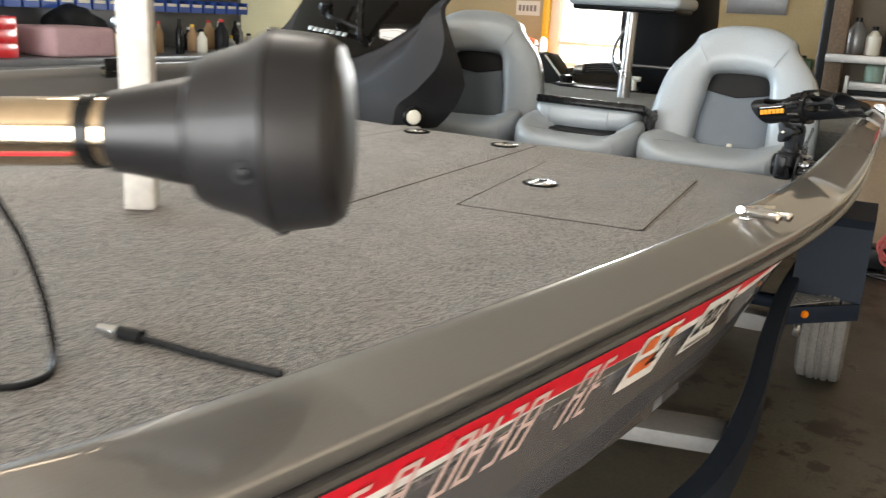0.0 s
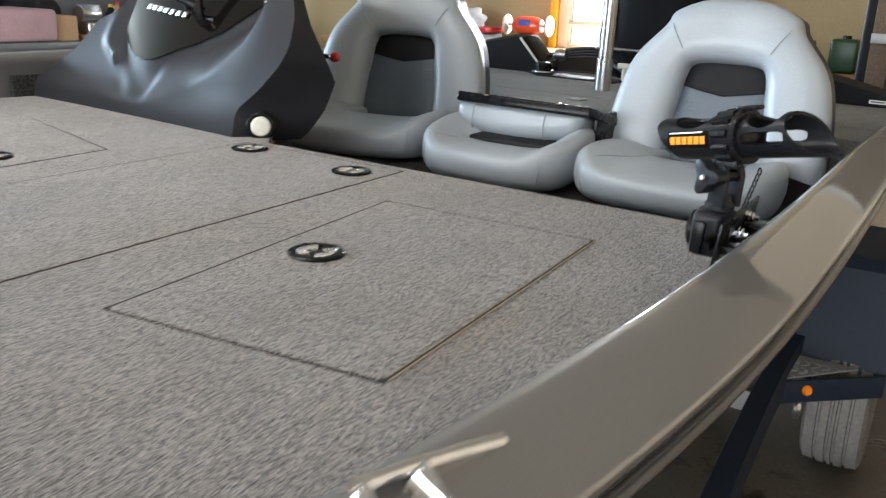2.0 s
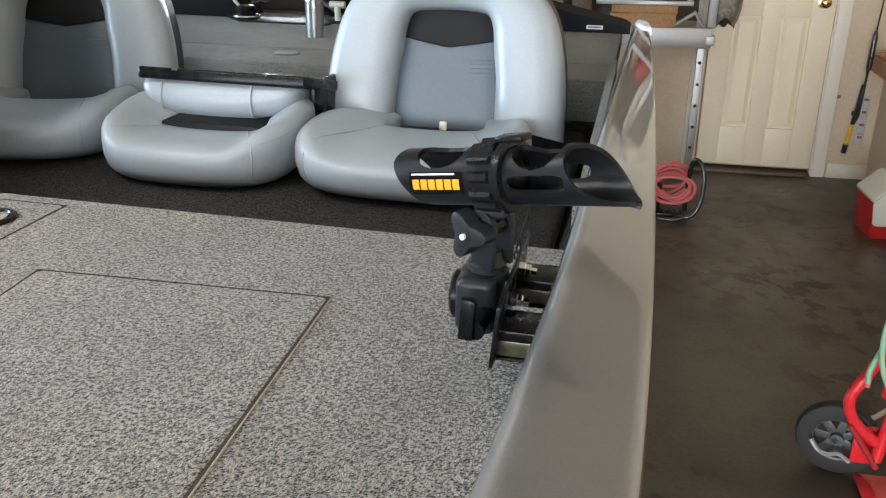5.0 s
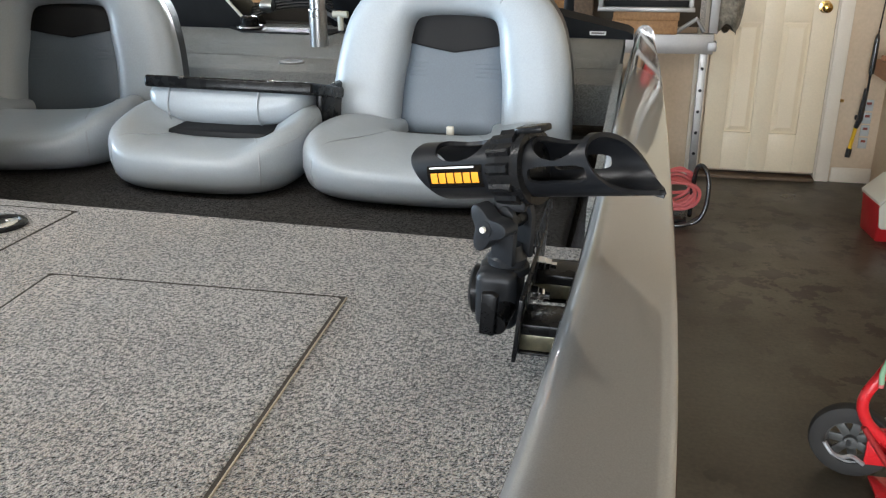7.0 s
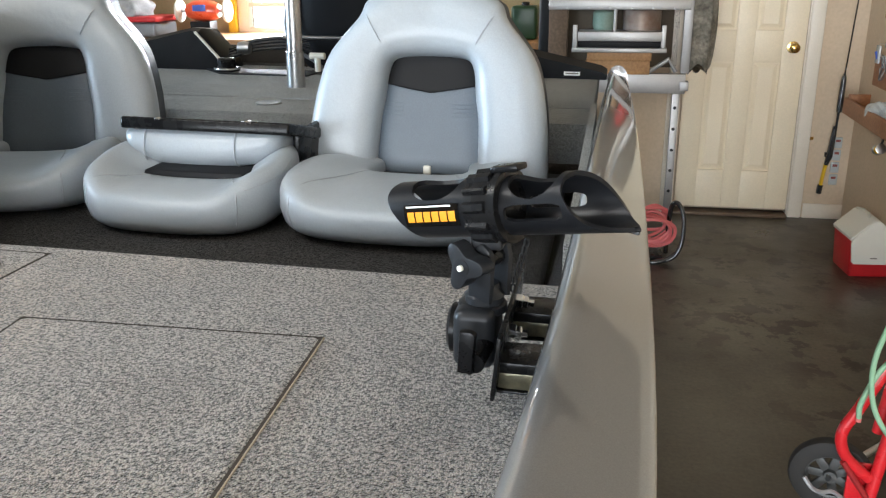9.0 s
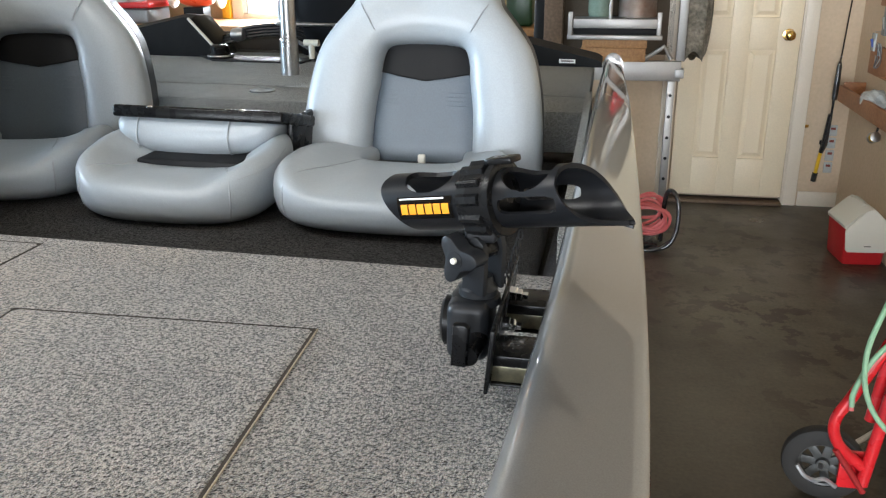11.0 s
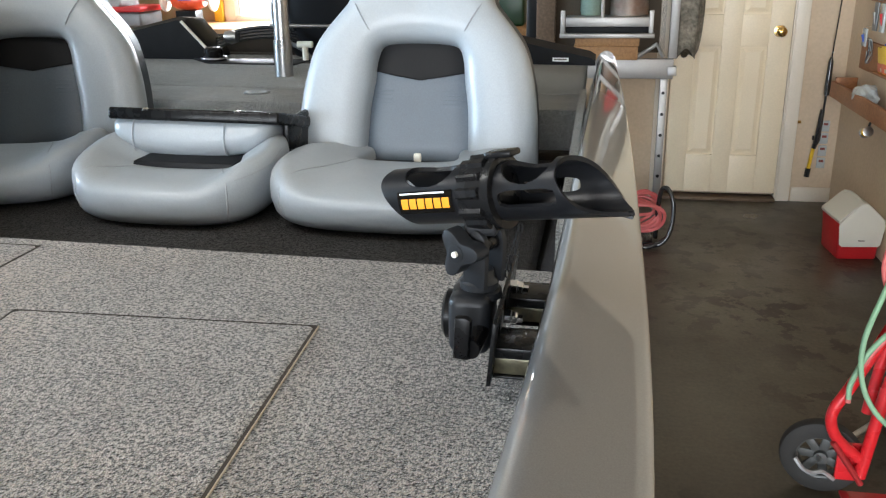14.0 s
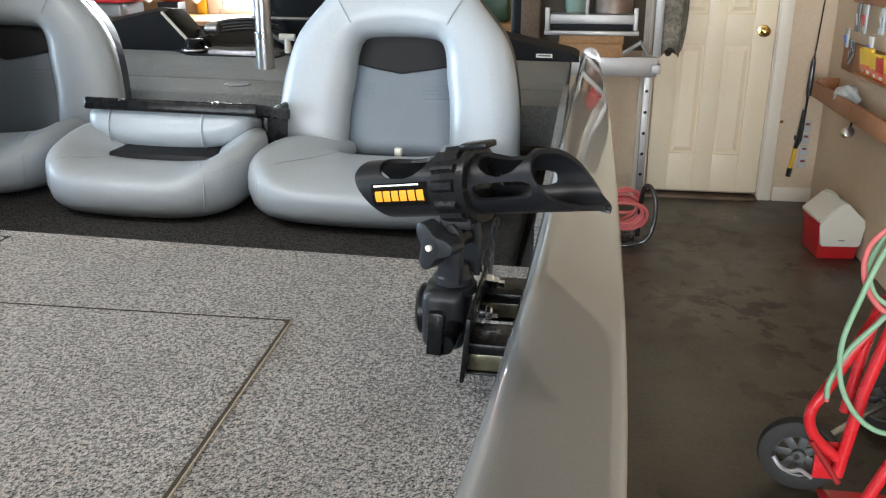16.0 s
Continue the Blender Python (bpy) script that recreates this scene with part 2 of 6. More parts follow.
WOOD = material("raw_pine", (0.42, 0.235, 0.1), 0.6, 0, (0.3, 0.15, 0.06), 0.9, 5, 70, 0.2)
WOOD_RED = material("stained_shelf_wood", (0.36, 0.15, 0.055), 0.55, 0, (0.26, 0.1, 0.035), 0.9, 6, 70, 0.2)
BLUE_BIN = material("blue_bin_plastic", (0.03, 0.08, 0.33), 0.4, 0, None, 0.4, 6, spread=0.2)
RED_PAINT = material("red_enamel", (0.62, 0.02, 0.025), 0.28, 0, (0.5, 0.015, 0.02), 0.6, 9, coat=0.4)
RED_PLASTIC = material("red_plastic", (0.5, 0.018, 0.022), 0.4, 0, (0.42, 0.015, 0.018), 0.5, 8)
ORANGE_RED = material("orange_red_enamel", (0.75, 0.09, 0.03), 0.3, 0, None, 0.3, 9, coat=0.3)
BLUE_PAINT = material("blue_label", (0.06, 0.12, 0.5), 0.4)
WHITE_PLASTIC = material("off_white_plastic", (0.68, 0.66, 0.58), 0.45, 0, (0.62, 0.6, 0.52), 0.4, 5, 60, 0.01)
GREEN_HOSE = material("pale_green_rubber", (0.22, 0.42, 0.25), 0.5, 0, (0.3, 0.44, 0.3), 0.7, 12)
PINK_HOSE = material("pink_red_rubber", (0.62, 0.12, 0.12), 0.5, 0, (0.55, 0.16, 0.15), 0.7, 12)
DARK_GREEN = material("dark_green_paint", (0.015, 0.05, 0.02), 0.35)
TYRE = material("dusty_tyre_rubber", (0.11, 0.105, 0.095), 0.85, 0, (0.17, 0.16, 0.145), 0.8, 12, 90, 0.2, bump=0.3)
TRAILER = material("navy_trailer_paint", (0.012, 0.018, 0.030), 0.55, 0, (0.018, 0.026, 0.040), 0.6, 4, spec=0.15)
CROSS = material("weathered_galvanised_steel", (0.30, 0.29, 0.28), 0.6, 0.3, (0.22, 0.215, 0.21), 0.7, 9)
AMBER = material("amber_lens", (0.9, 0.25, 0.01), 0.2)
GALV = material("galvanised_steel", (0.5, 0.5, 0.5), 0.45, 0.7, (0.36, 0.36, 0.36), 0.8, 14)
CAMO = material("camo_cloth", (0.30, 0.27, 0.22), 0.95, 0, (0.05, 0.047, 0.035), 1.0, 11, 60, 0.35, bump=0.5)
YELLOW = material("yellow_plastic", (0.8, 0.5, 0.02), 0.4)
CARDBOARD = material("cardboard", (0.42, 0.28, 0.16), 0.9, 0, (0.35, 0.22, 0.12), 0.6, 6)
MAUVE = material("mauve_cloth", (0.4, 0.26, 0.27), 0.9, 0, (0.33, 0.2, 0.22), 0.7, 9, bump=0.4)
STONE_GREY = material("bench_grey_metal", (0.2, 0.21, 0.22), 0.35, 0.5, (0.14, 0.14, 0.15), 0.7, 7)
PAPER = material("paper", (0.7, 0.66, 0.56), 0.9)
INK = material("grey_ink", (0.2, 0.18, 0.16), 0.8)
GLASSY = material("cloudy_clear_plastic", (0.5, 0.53, 0.53), 0.2, 0, (0.38, 0.42, 0.42), 0.6, 10)
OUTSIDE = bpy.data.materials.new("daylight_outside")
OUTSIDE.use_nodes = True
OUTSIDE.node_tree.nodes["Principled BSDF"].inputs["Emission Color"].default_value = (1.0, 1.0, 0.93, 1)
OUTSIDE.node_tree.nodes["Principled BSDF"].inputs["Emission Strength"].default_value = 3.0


# ---- mesh helpers ----
def part(name, bm, mat, parent=None, label="", smooth=True, angle=40):
    """Links a bmesh as one mesh object, under a thing or a part."""
    bmesh.ops.recalc_face_normals(bm, faces=bm.faces)
    for f in bm.faces:
        f.smooth = smooth
    if smooth:
        limit = radians(angle)
        for e in bm.edges:
            if len(e.link_faces) == 2 and e.calc_face_angle(0) > limit:
                e.smooth = False
    me = bpy.data.meshes.new(name)
    bm.to_mesh(me)
    bm.free()
    me.materials.append(mat)
    ob = new(name, me)
    if parent is not None:
        ob.parent = parent
    if label:
        ob["label"] = label
    return ob


def thing(name, at, label, category, group="", kind=""):
    ob = new(name)
    ob.matrix_world = at if isinstance(at, Matrix) else Matrix.Translation(at)
    ob.empty_display_size = 0.05
    bpy.context.view_layer.update()
    return tagged(ob, label, category, group, kind)


def box(lo, hi, bevel=0.0, seg=2, bm=None, m=None):
    bm = bm or bmesh.new()
    mid = [(a + b) / 2 for a, b in zip(lo, hi)]
    size = [abs(b - a) for a, b in zip(lo, hi)]
    mat = Matrix.Translation(mid) @ Matrix.Diagonal((*size, 1))
    made = bmesh.ops.create_cube(bm, size=1, matrix=(m @ mat) if m else mat)
    if bevel:
        edges = list({e for v in made["verts"] for e in v.link_edges})
        bmesh.ops.bevel(bm, geom=edges, offset=min(bevel, min(size) * 0.45), segments=seg, profile=0.5, affect="EDGES")
    return bm


def loft(rings, closed=True, caps=True, bm=None):
    """Skins a list of rings of points."""
    bm = bm or bmesh.new()
    rows = [[bm.verts.new(p) for p in ring] for ring in rings]
    k = len(rows[0])
    for a, b in zip(rows, rows[1:]):
        for i in range(k if closed else k - 1):
            bm.faces.new((a[i], a[(i + 1) % k], b[(i + 1) % k], b[i]))
    if caps and closed:
        bm.faces.new(rows[0])
        bm.faces.new(rows[-1])
    return bm


def smooth_line(points, steps=6):
    """A Catmull-Rom line through the points."""
    p = [Vector(q) for q in points]
    p = [p[0] * 2 - p[1]] + p + [p[-1] * 2 - p[-2]]
    out = []
    for i in range(1, len(p) - 2):
        for s in range(steps):
            t = s / steps
            out.append(0.5 * (2 * p[i] + (p[i + 1] - p[i - 1]) * t + (2 * p[i - 1] - 5 * p[i] + 4 * p[i + 1] - p[i + 2]) * t * t
                              + (3 * p[i] - p[i - 1] - 3 * p[i + 1] + p[i + 2]) * t ** 3))
    return out + [p[-2]]


def tube(points, r, seg=10, bm=None, caps=True):
    """A round tube along a line; r is one radius or one for each point."""
    pts = [Vector(p) for p in points]
    rad = r if isinstance(r, (list, tuple)) else [r] * len(pts)
    rings, side = [], None
    for i, p in enumerate(pts):
        d = (pts[min(i + 1, len(pts) - 1)] - pts[max(i - 1, 0)]).normalized()
        if side is None:
            side = d.orthogonal().normalized()
        side = (side - d * side.dot(d)).normalized()
        up = d.cross(side)
        rings.append([p + rad[i] * (side * math.cos(a) + up * math.sin(a)) for a in (2 * math.pi * k / seg for k in range(seg))])
    return loft(rings, True, caps, bm)


def lathe(profile, seg=24, m=None, bm=None, caps=True):
    """Turns (radius, height) pairs round z, closed at both ends unless it is a ring."""
    rings = [[Vector((max(r, 1e-4) * math.cos(a), max(r, 1e-4) * math.sin(a), z)) for a in (2 * math.pi * k / seg for k in range(seg))] for r, z in profile]
    if m:
        rings = [[m @ p for p in ring] for ring in rings]
    return loft(rings, True, caps, bm)


def prism(outline, z0, z1, bevel=0.0, bm=None, m=None):
    """A flat outline of (x, y) pairs raised from z0 to z1."""
    bm = bm or bmesh.new()
    f = bm.faces.new([bm.verts.new((m @ Vector((x, y, z0))) if m else (x, y, z0)) for x, y in outline])
    made = bmesh.ops.extrude_face_region(bm, geom=[f])
    up = [v for v in made["geom"] if isinstance(v, bmesh.types.BMVert)]
    d = Vector((0, 0, z1 - z0))
    if m:
        d = m.to_3x3() @ d
    bmesh.ops.translate(bm, verts=up, vec=d)
    if bevel:
        top = [g for g in made["geom"] if isinstance(g, bmesh.types.BMFace)]
        edges = list({e for fc in top for e in fc.edges})
        bmesh.ops.bevel(bm, geom=edges, offset=bevel, segments=2, profile=0.5, affect="EDGES")
    return bm


def puff(inner, outer, half, power=2.6, seg=20, bm=None, flat=1.0):
    """A stuffed roll between an inner and an outer line; half is the half thickness vector (one, or one for each point)."""
    rings = []
    n = len(inner)
    for i, (a, b) in enumerate(zip(inner, outer)):
        a, b = Vector(a), Vector(b)
        mid, u = (a + b) / 2, (b - a) / 2
        h = Vector(half[i] if isinstance(half, list) else half)
        ring = []
        for k in range(seg):
            t = 2 * math.pi * k / seg
            c, s = math.cos(t), math.sin(t)
            c, s = math.copysign(abs(c) ** (2 / power), c), math.copysign(abs(s) ** (2 / power), s)
            ring.append(mid + u * c + h * (s if s > 0 else s * flat))
        rings.append(ring)
    return loft(rings, True, True, bm)


def at_table(table, y):
    """Linear look-up in (y, value) pairs."""
    return float(np.interp(y, [a for a, b in table], [b for a, b in table]))


# ---- garage ----
WALL_R, WALL_BACK, WALL_DOOR, WALL_L, WALL_F, TOP = 2.37, 5.0, 4.16, -6.5, -5.0, 2.75
ground = part("floor", box((WALL_L, WALL_F, -0.12), (WALL_R, WALL_BACK, 0.0)), CONCRETE, None, "", False)
tagged(ground, "dark stained concrete garage floor with worn patches", "floor", "", "structure")
apron = part("ground", box((-40, -60, -0.3), (40, 60, -0.125)), material("driveway_concrete", (0.4, 0.38, 0.35), 0.9, 0, None, 0.5, 1.0), None, "", False)
tagged(apron, "pale concrete driveway outside the garage", "ground", "", "structure")
lid = part("ceiling", box((WALL_L - 0.1, WALL_F - 0.1, TOP), (WALL_R + 0.1, WALL_BACK + 0.15, TOP + 0.1)), CEILING, None, "", False)
tagged(lid, "plain tan garage ceiling", "ceiling", "", "structure")
# the back wall, with the window's opening through it
WX0, WX1, WZ0, WZ1 = -1.53, -0.86, 0.96, 1.95
b = box((WALL_L, WALL_BACK, 0), (WX0, WALL_BACK + 0.14, TOP))
box((WX1, WALL_BACK, 0), (0.72, WALL_BACK + 0.14, TOP), bm=b)
box((WX0, WALL_BACK, 0), (WX1, WALL_BACK + 0.14, WZ0), bm=b)
box((WX0, WALL_BACK, WZ1), (WX1, WALL_BACK + 0.14, TOP), bm=b)
tagged(part("wall_back", b, DIM_OCHRE, None, "", False), "ochre drywall with a bright window, its poor light put into the colour", "wall", "", "structure")
b = box((0.72, WALL_DOOR + 0.1, 0), (0.84, WALL_BACK + 0.14, TOP))
tagged(part("wall_return", b, DIM_OCHRE, None, "", False), "short drywall return beside the shelving, dimness put into its ochre", "wall", "", "structure")
DX0, DX1, DZ = 1.44, 2.072, 2.05
b = box((0.72, WALL_DOOR, 0), (DX0, WALL_DOOR + 0.1, TOP))
box((DX1, WALL_DOOR, 0), (WALL_R + 0.1, WALL_DOOR + 0.1, TOP), bm=b)
box((DX0, WALL_DOOR, DZ), (DX1, WALL_DOOR + 0.1, TOP), bm=b)
tagged(part("wall_door", b, DRYWALL, None, "", False), "tan drywall holding a cream panelled door", "wall", "", "structure")
b = box((WALL_R, WALL_F, 0), (WALL_R + 0.12, WALL_DOOR, TOP))
tagged(part("wall_side", b, DRYWALL, None, "", False), "tan drywall with wooden shelves", "wall", "", "structure")
b = box((WALL_L - 0.12, 1.6, 0), (WALL_L, WALL_BACK + 0.14, TOP))
box((WALL_L - 0.12, WALL_F, 0), (WALL_L, -1.2, TOP), bm=b)
box((WALL_L - 0.12, -1.2, 0), (WALL_L, 1.6, 1.08), bm=b)
box((WALL_L - 0.12, -1.2, 2.48), (WALL_L, 1.6, TOP), bm=b)
tagged(part("wall_bench", b, DRYWALL, None, "", False), "tan drywall behind a cluttered workbench", "wall", "", "structure")
b = box((WALL_L, WALL_F - 0.12, 0), (-4.3, WALL_F, TOP))
box((2.1, WALL_F - 0.12, 0), (WALL_R + 0.12, WALL_F, TOP), bm=b)
box((-4.3, WALL_F - 0.12, 2.35), (2.1, WALL_F, TOP), bm=b)
tagged(part("wall_front", b, DRYWALL, None, "", False), "tan drywall round the open garage doorway", "wall", "", "structure")
# baseboard
b = box((2.16, WALL_DOOR - 0.014, 0.0), (WALL_R, WALL_DOOR - 0.001, 0.085), 0.004)
tagged(part("baseboard", b, TRIM), "white painted baseboard along the tan wall", "baseboard", "", "structure")


def six_panel_door():
    door = thing("door_1", (0, 0, 0), "closed cream six-panel door with a brass knob", "door", "", "structure")
    x0, x1, y, z0, z1 = DX0 + 0.004, DX1 - 0.004, WALL_DOOR - 0.004, 0.042, DZ - 0.004
    leaf = box((x0, y + 0.012, z0), (x1, y + 0.045, z1), 0.002)
    # raised stiles and rails round sunk panels
    cols = ((1.560, 1.705), (1.805, 1.950))
    rows = ((0.262, 0.876), (1.045, 1.66), (1.78, 1.95))
    xs = [x0, cols[0][0], cols[0][1], cols[1][0], cols[1][1], x1]
    zs = [z0, *rows[0], *rows[1], *rows[2], z1]
    for i in (0, 2, 4):
        box((xs[i], y - 0.002, z0), (xs[i + 1], y + 0.0125, z1), 0.003, bm=leaf)
    for j in (0, 2, 4, 6):
        for i in (1, 3):
            box((xs[i] - 0.001, y - 0.0015, zs[j]), (xs[i + 1] + 0.001, y + 0.0125, zs[j + 1]), 0.003, bm=leaf)
    part("leaf", leaf, DOOR_PAINT, door, "", True, 25)
    for c in cols:
        for r in rows:
            raised = bmesh.new()
            g = 0.034
            rings = [[(c[0] + d, yy, r[0] + d), (c[1] - d, yy, r[0] + d), (c[1] - d, yy, r[1] - d), (c[0] + d, yy, r[1] - d)] for d, yy in ((0.006, y + 0.012), (0.012, y + 0.0115), (g, y + 0.002))]
            loft(rings, True, True, raised)
            part("panel", raised, DOOR_PAINT, door, "", False)
    knob = lathe([(0.032, 0), (0.032, 0.006), (0.012, 0.010), (0.011, 0.03), (0.022, 0.036), (0.028, 0.048), (0.026, 0.06), (0.014, 0.067), (0.0, 0.068)], 24, pose(2.005, y - 0.002, 0.955, 90, 0, 0))
    part("knob", knob, BRASS, door, "round polished brass knob")
    frame_ = bmesh.new()
    w = 0.072
    for lo, hi in (((DX1 + 0.006, WALL_DOOR - 0.018, 0), (DX1 + 0.006 + w, WALL_DOOR - 0.001, DZ + w)), ((DX0 - 0.006 - w, WALL_DOOR - 0.018, 0), (DX0 - 0.006, WALL_DOOR - 0.001, DZ + w)),
                   ((DX0 - 0.006, WALL_DOOR - 0.018, DZ + 0.004), (DX1 + 0.006, WALL_DOOR - 0.001, DZ + w))):
        box(lo, hi, 0.005, bm=frame_)
    part("casing", frame_, TRIM, door, "white moulded door casing")
    jamb = box((DX1 - 0.001, WALL_DOOR - 0.006, 0), (DX1 + 0.012, WALL_DOOR + 0.09, DZ), 0.002)
    part("jamb", jamb, TRIM, door)
    # sill coloured dark to give the shaded gap under the door
    sill = box((DX0, WALL_DOOR - 0.05, 0.0), (DX1, WALL_DOOR + 0.06, 0.018), 0.004)
    part("threshold", sill, POST_WOOD, door, "worn wooden threshold, darkened for the shade under the door")
    back = box((DX0, WALL_DOOR + 0.08, 0), (DX1, WALL_DOOR + 0.095, DZ))
    part("backing", back, DRYWALL, door)
    return door


six_panel_door()


def window():
    win = thing("window_1", (0, 0, 0), "bright white-framed sash window above a workbench", "window", "", "structure")
    y = WALL_BACK
    fr = bmesh.new()
    for lo, hi in (((WX0 - 0.05, y - 0.02, WZ0 - 0.05), (WX0 + 0.03, y + 0.06, WZ1 + 0.05)), ((WX1 - 0.03, y - 0.02, WZ0 - 0.05), (WX1 + 0.05, y + 0.06, WZ1 + 0.05)),
                   ((WX0 + 0.03, y - 0.02, WZ0 - 0.05), (WX1 - 0.03, y + 0.06, WZ0 + 0.03)), ((WX0 + 0.03, y - 0.02, WZ1 - 0.03), (WX1 - 0.03, y + 0.06, WZ1 + 0.05))):
        box(lo, hi, 0.004, bm=fr)
    part("window_frame", fr, TRIM, win)
    part("sash_bar", box((WX0 + 0.031, y + 0.0, 1.13), (WX1 - 0.031, y + 0.03, 1.16), 0.003), TRIM, win)
    part("sill", box((WX0 - 0.07, y - 0.06, WZ0 - 0.075), (WX1 + 0.07, y - 0.021, WZ0 - 0.051), 0.004), TRIM, win)
    for z0, z1 in ((WZ0 + 0.031, 1.129), (1.161, WZ1 - 0.031)):
        glass = box((WX0 + 0.031, y + 0.045, z0), (WX1 - 0.031, y + 0.05, z1))
        g = bpy.data.materials.get("window_glass")
        if not g:
            g = bpy.data.materials.new("window_glass")
            g.use_nodes = True
            p = g.node_tree.nodes["Principled BSDF"]
            p.inputs["Transmission Weight"].default_value, p.inputs["Roughness"].default_value, p.inputs["IOR"].default_value = 1.0, 0.02, 1.05
        o = part("pane", glass, g, win)
        o.visible_shadow = False
    return win


window()
back = part("backdrop", box((-4.2, 7.5, -0.1), (1.8, 7.55, 3.4)), OUTSIDE, None, "", False)
tagged(back, "overexposed daylight outside the window", "backdrop", "", "structure")

# unseen fixture added round the overhead fill lamp
fix = thing("shop_light", (-0.6, -0.5, 2.64), "unseen white tube fixture added on the ceiling to carry the overhead fill", "ceiling light")
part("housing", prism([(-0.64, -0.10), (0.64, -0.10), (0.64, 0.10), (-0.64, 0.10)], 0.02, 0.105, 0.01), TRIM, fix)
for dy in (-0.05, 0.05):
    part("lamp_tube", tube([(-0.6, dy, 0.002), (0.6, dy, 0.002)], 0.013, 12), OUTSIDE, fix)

# ---- boat ----
INNER = [(-3.0, 0.02), (-2.7, 0.2), (-2.3, 0.46), (-1.9, 0.70), (-1.65, 0.774), (-1.485, 0.806), (-1.25, 0.866), (-1.05, 0.907), (-0.92, 0.93), (-0.61, 0.974), (-0.386, 0.99), (-0.16, 1.002), (0.06, 1.008), (0.5, 1.014), (0.95, 1.02), (1.6, 1.027), (2.3, 1.035), (2.9, 1.04)]
OUTER = [(-3.12, 0.03), (-2.8, 0.28), (-2.4, 0.54), (-2.0, 0.765), (-1.69, 0.857), (-1.476, 0.903), (-1.2, 0.966), (-0.926, 1.027), (-0.788, 1.052), (-0.55, 1.084), (-0.326, 1.096), (-0.1, 1.102), (0.41, 1.106), (1.0, 1.107), (1.6, 1.105), (2.3, 1.1), (2.9, 1.09)]
DECK = 0.972


def curve_at(table, y):
    """Smoothed look-up, so that the sheer line runs fair."""
    return sum(w * at_table(table, y + 0.05 * k) for k, w in zip(range(-6, 7), (1, 2, 3, 4, 5, 6, 6, 6, 5, 4, 3, 2, 1))) / 48


SB = 0.13


def across(side, x):
    """Sideways place; the starboard side lies a little further out."""
    return x if side > 0 else -x - SB


def sheer(y):
    """How far the gunwale's edge stands above its height amidships: it falls towards the stern."""
    return -0.085 * max(0.0, (y - 0.6) / 2.0) ** 1.5


def hull_point(y, s, side=1, lift=0.0):
    """A place on the topside, set in under the gunwale: s runs from 0 at the top to 1 at the chine."""
    xo = curve_at(OUTER, y)
    fore = min(1.0, max(0.0, (y + 3.1) / 2.4))
    z = 1.04 + sheer(y) - s * 0.32
    x = xo - (0.049 + 0.144 * s) * (0.6 + 0.4 * fore) - 0.05 * (1 - fore) * s
    return Vector((across(side, max(x, 0.01) + lift), y, z + 0.2 * (1 - fore) ** 2 * s))


boat = thing("bass_boat", (0, 0, 0), "grey aluminium bass boat with carpeted decks standing on a trailer", "boat")
STATIONS = [-3.0 + 0.05 * i for i in range(111)]
for side in (1, -1):
    rings = []
    for y in STATIONS:
        xi, xo = curve_at(INNER, y), curve_at(OUTER, y)
        xo = max(xo, xi + 0.03)
        w = xo - xi
        d = sheer(y)
        rings.append([Vector((across(side, x), y, z)) for x, z in (
            (xi + 0.010, 0.958), (xi + 0.005, 1.03 + d), (xi + 0.001, 1.060 + d), (xi + 0.0012, 1.069 + d), (xi + 0.0035, 1.078 + d), (xi + 0.0075, 1.0855 + d), (xi + 0.0125, 1.0902 + d), (xi + 0.018, 1.0924 + d), (xi + 0.025, 1.0928 + d),
            *((xi + 0.025 + (w - 0.033) * u, 1.0926 - 0.0138 * u ** 1.25 + d) for u in (0.12, 0.25, 0.38, 0.5, 0.62, 0.74, 0.86, 1.0)), (xo - 0.0045, 1.0774 + d), (xo - 0.0022, 1.0758 + d), (xo - 0.0018, 1.0738 + d), (xo - 0.0045, 1.0665 + d), (xo - 0.0105, 1.0535 + d), (xo - 0.03, 1.048 + d), (xi + 0.032, 1.035 + d), (xi + 0.018, 0.958))])
    part("gunwale", loft(rings), PAINT, boat, "grey metallic painted gunwale with a rolled inner edge", True, 50)
    rail = [[Vector((across(side, curve_at(OUTER, y) + a), y, z + sheer(y))) for a, z in ((-0.012, 1.0565), (-0.0055, 1.0560), (-0.0015, 1.0540), (0.0002, 1.0510), (-0.0012, 1.0475), (-0.005, 1.0450), (-0.012, 1.0440), (-0.034, 1.0430), (-0.034, 1.0500))] for y in STATIONS]
    part("rub_rail", loft(rail), RUBBER, boat, "black rubber rub rail", True, 60)
    topside = [[hull_point(y, s / 8, side) for s in range(9)] + [Vector((side * 0.0, y, 0.42 + 0.25 * max(0, (-1.2 - y) / 1.9) ** 2))] for y in STATIONS]
    part("hull_side", loft(topside, False, False), HULL, boat, "", True, 30)
for side in (1, -1):
    # rounded glossy cap closing the gunwale at the stern
    rings = []
    for k in range(9):
        t = k / 8
        r = math.sqrt(max(0.0, 1 - (t * 0.98) ** 2))
        rings.append([Vector((across(side, 1.069 + (0.034 * r + 0.004) * math.cos(a)), 2.46 + 0.11 * t, 0.982 + (0.045 * r + 0.004) * math.sin(a))) for a in (2 * math.pi * q / 20 for q in range(20))])
    part("end_cap", loft(rings), PAINT, boat, "glossy rounded gunwale end cap")
part("transom", box((-0.95, 2.6, 0.6), (0.95, 2.66, 0.985), 0.01), SEAM_DARK, boat)
part("motor_well_wall", box((-0.75, 2.665, 0.9), (0.45, 2.69, 1.055), 0.008), SEAM_DARK, boat, "black motor well wall")


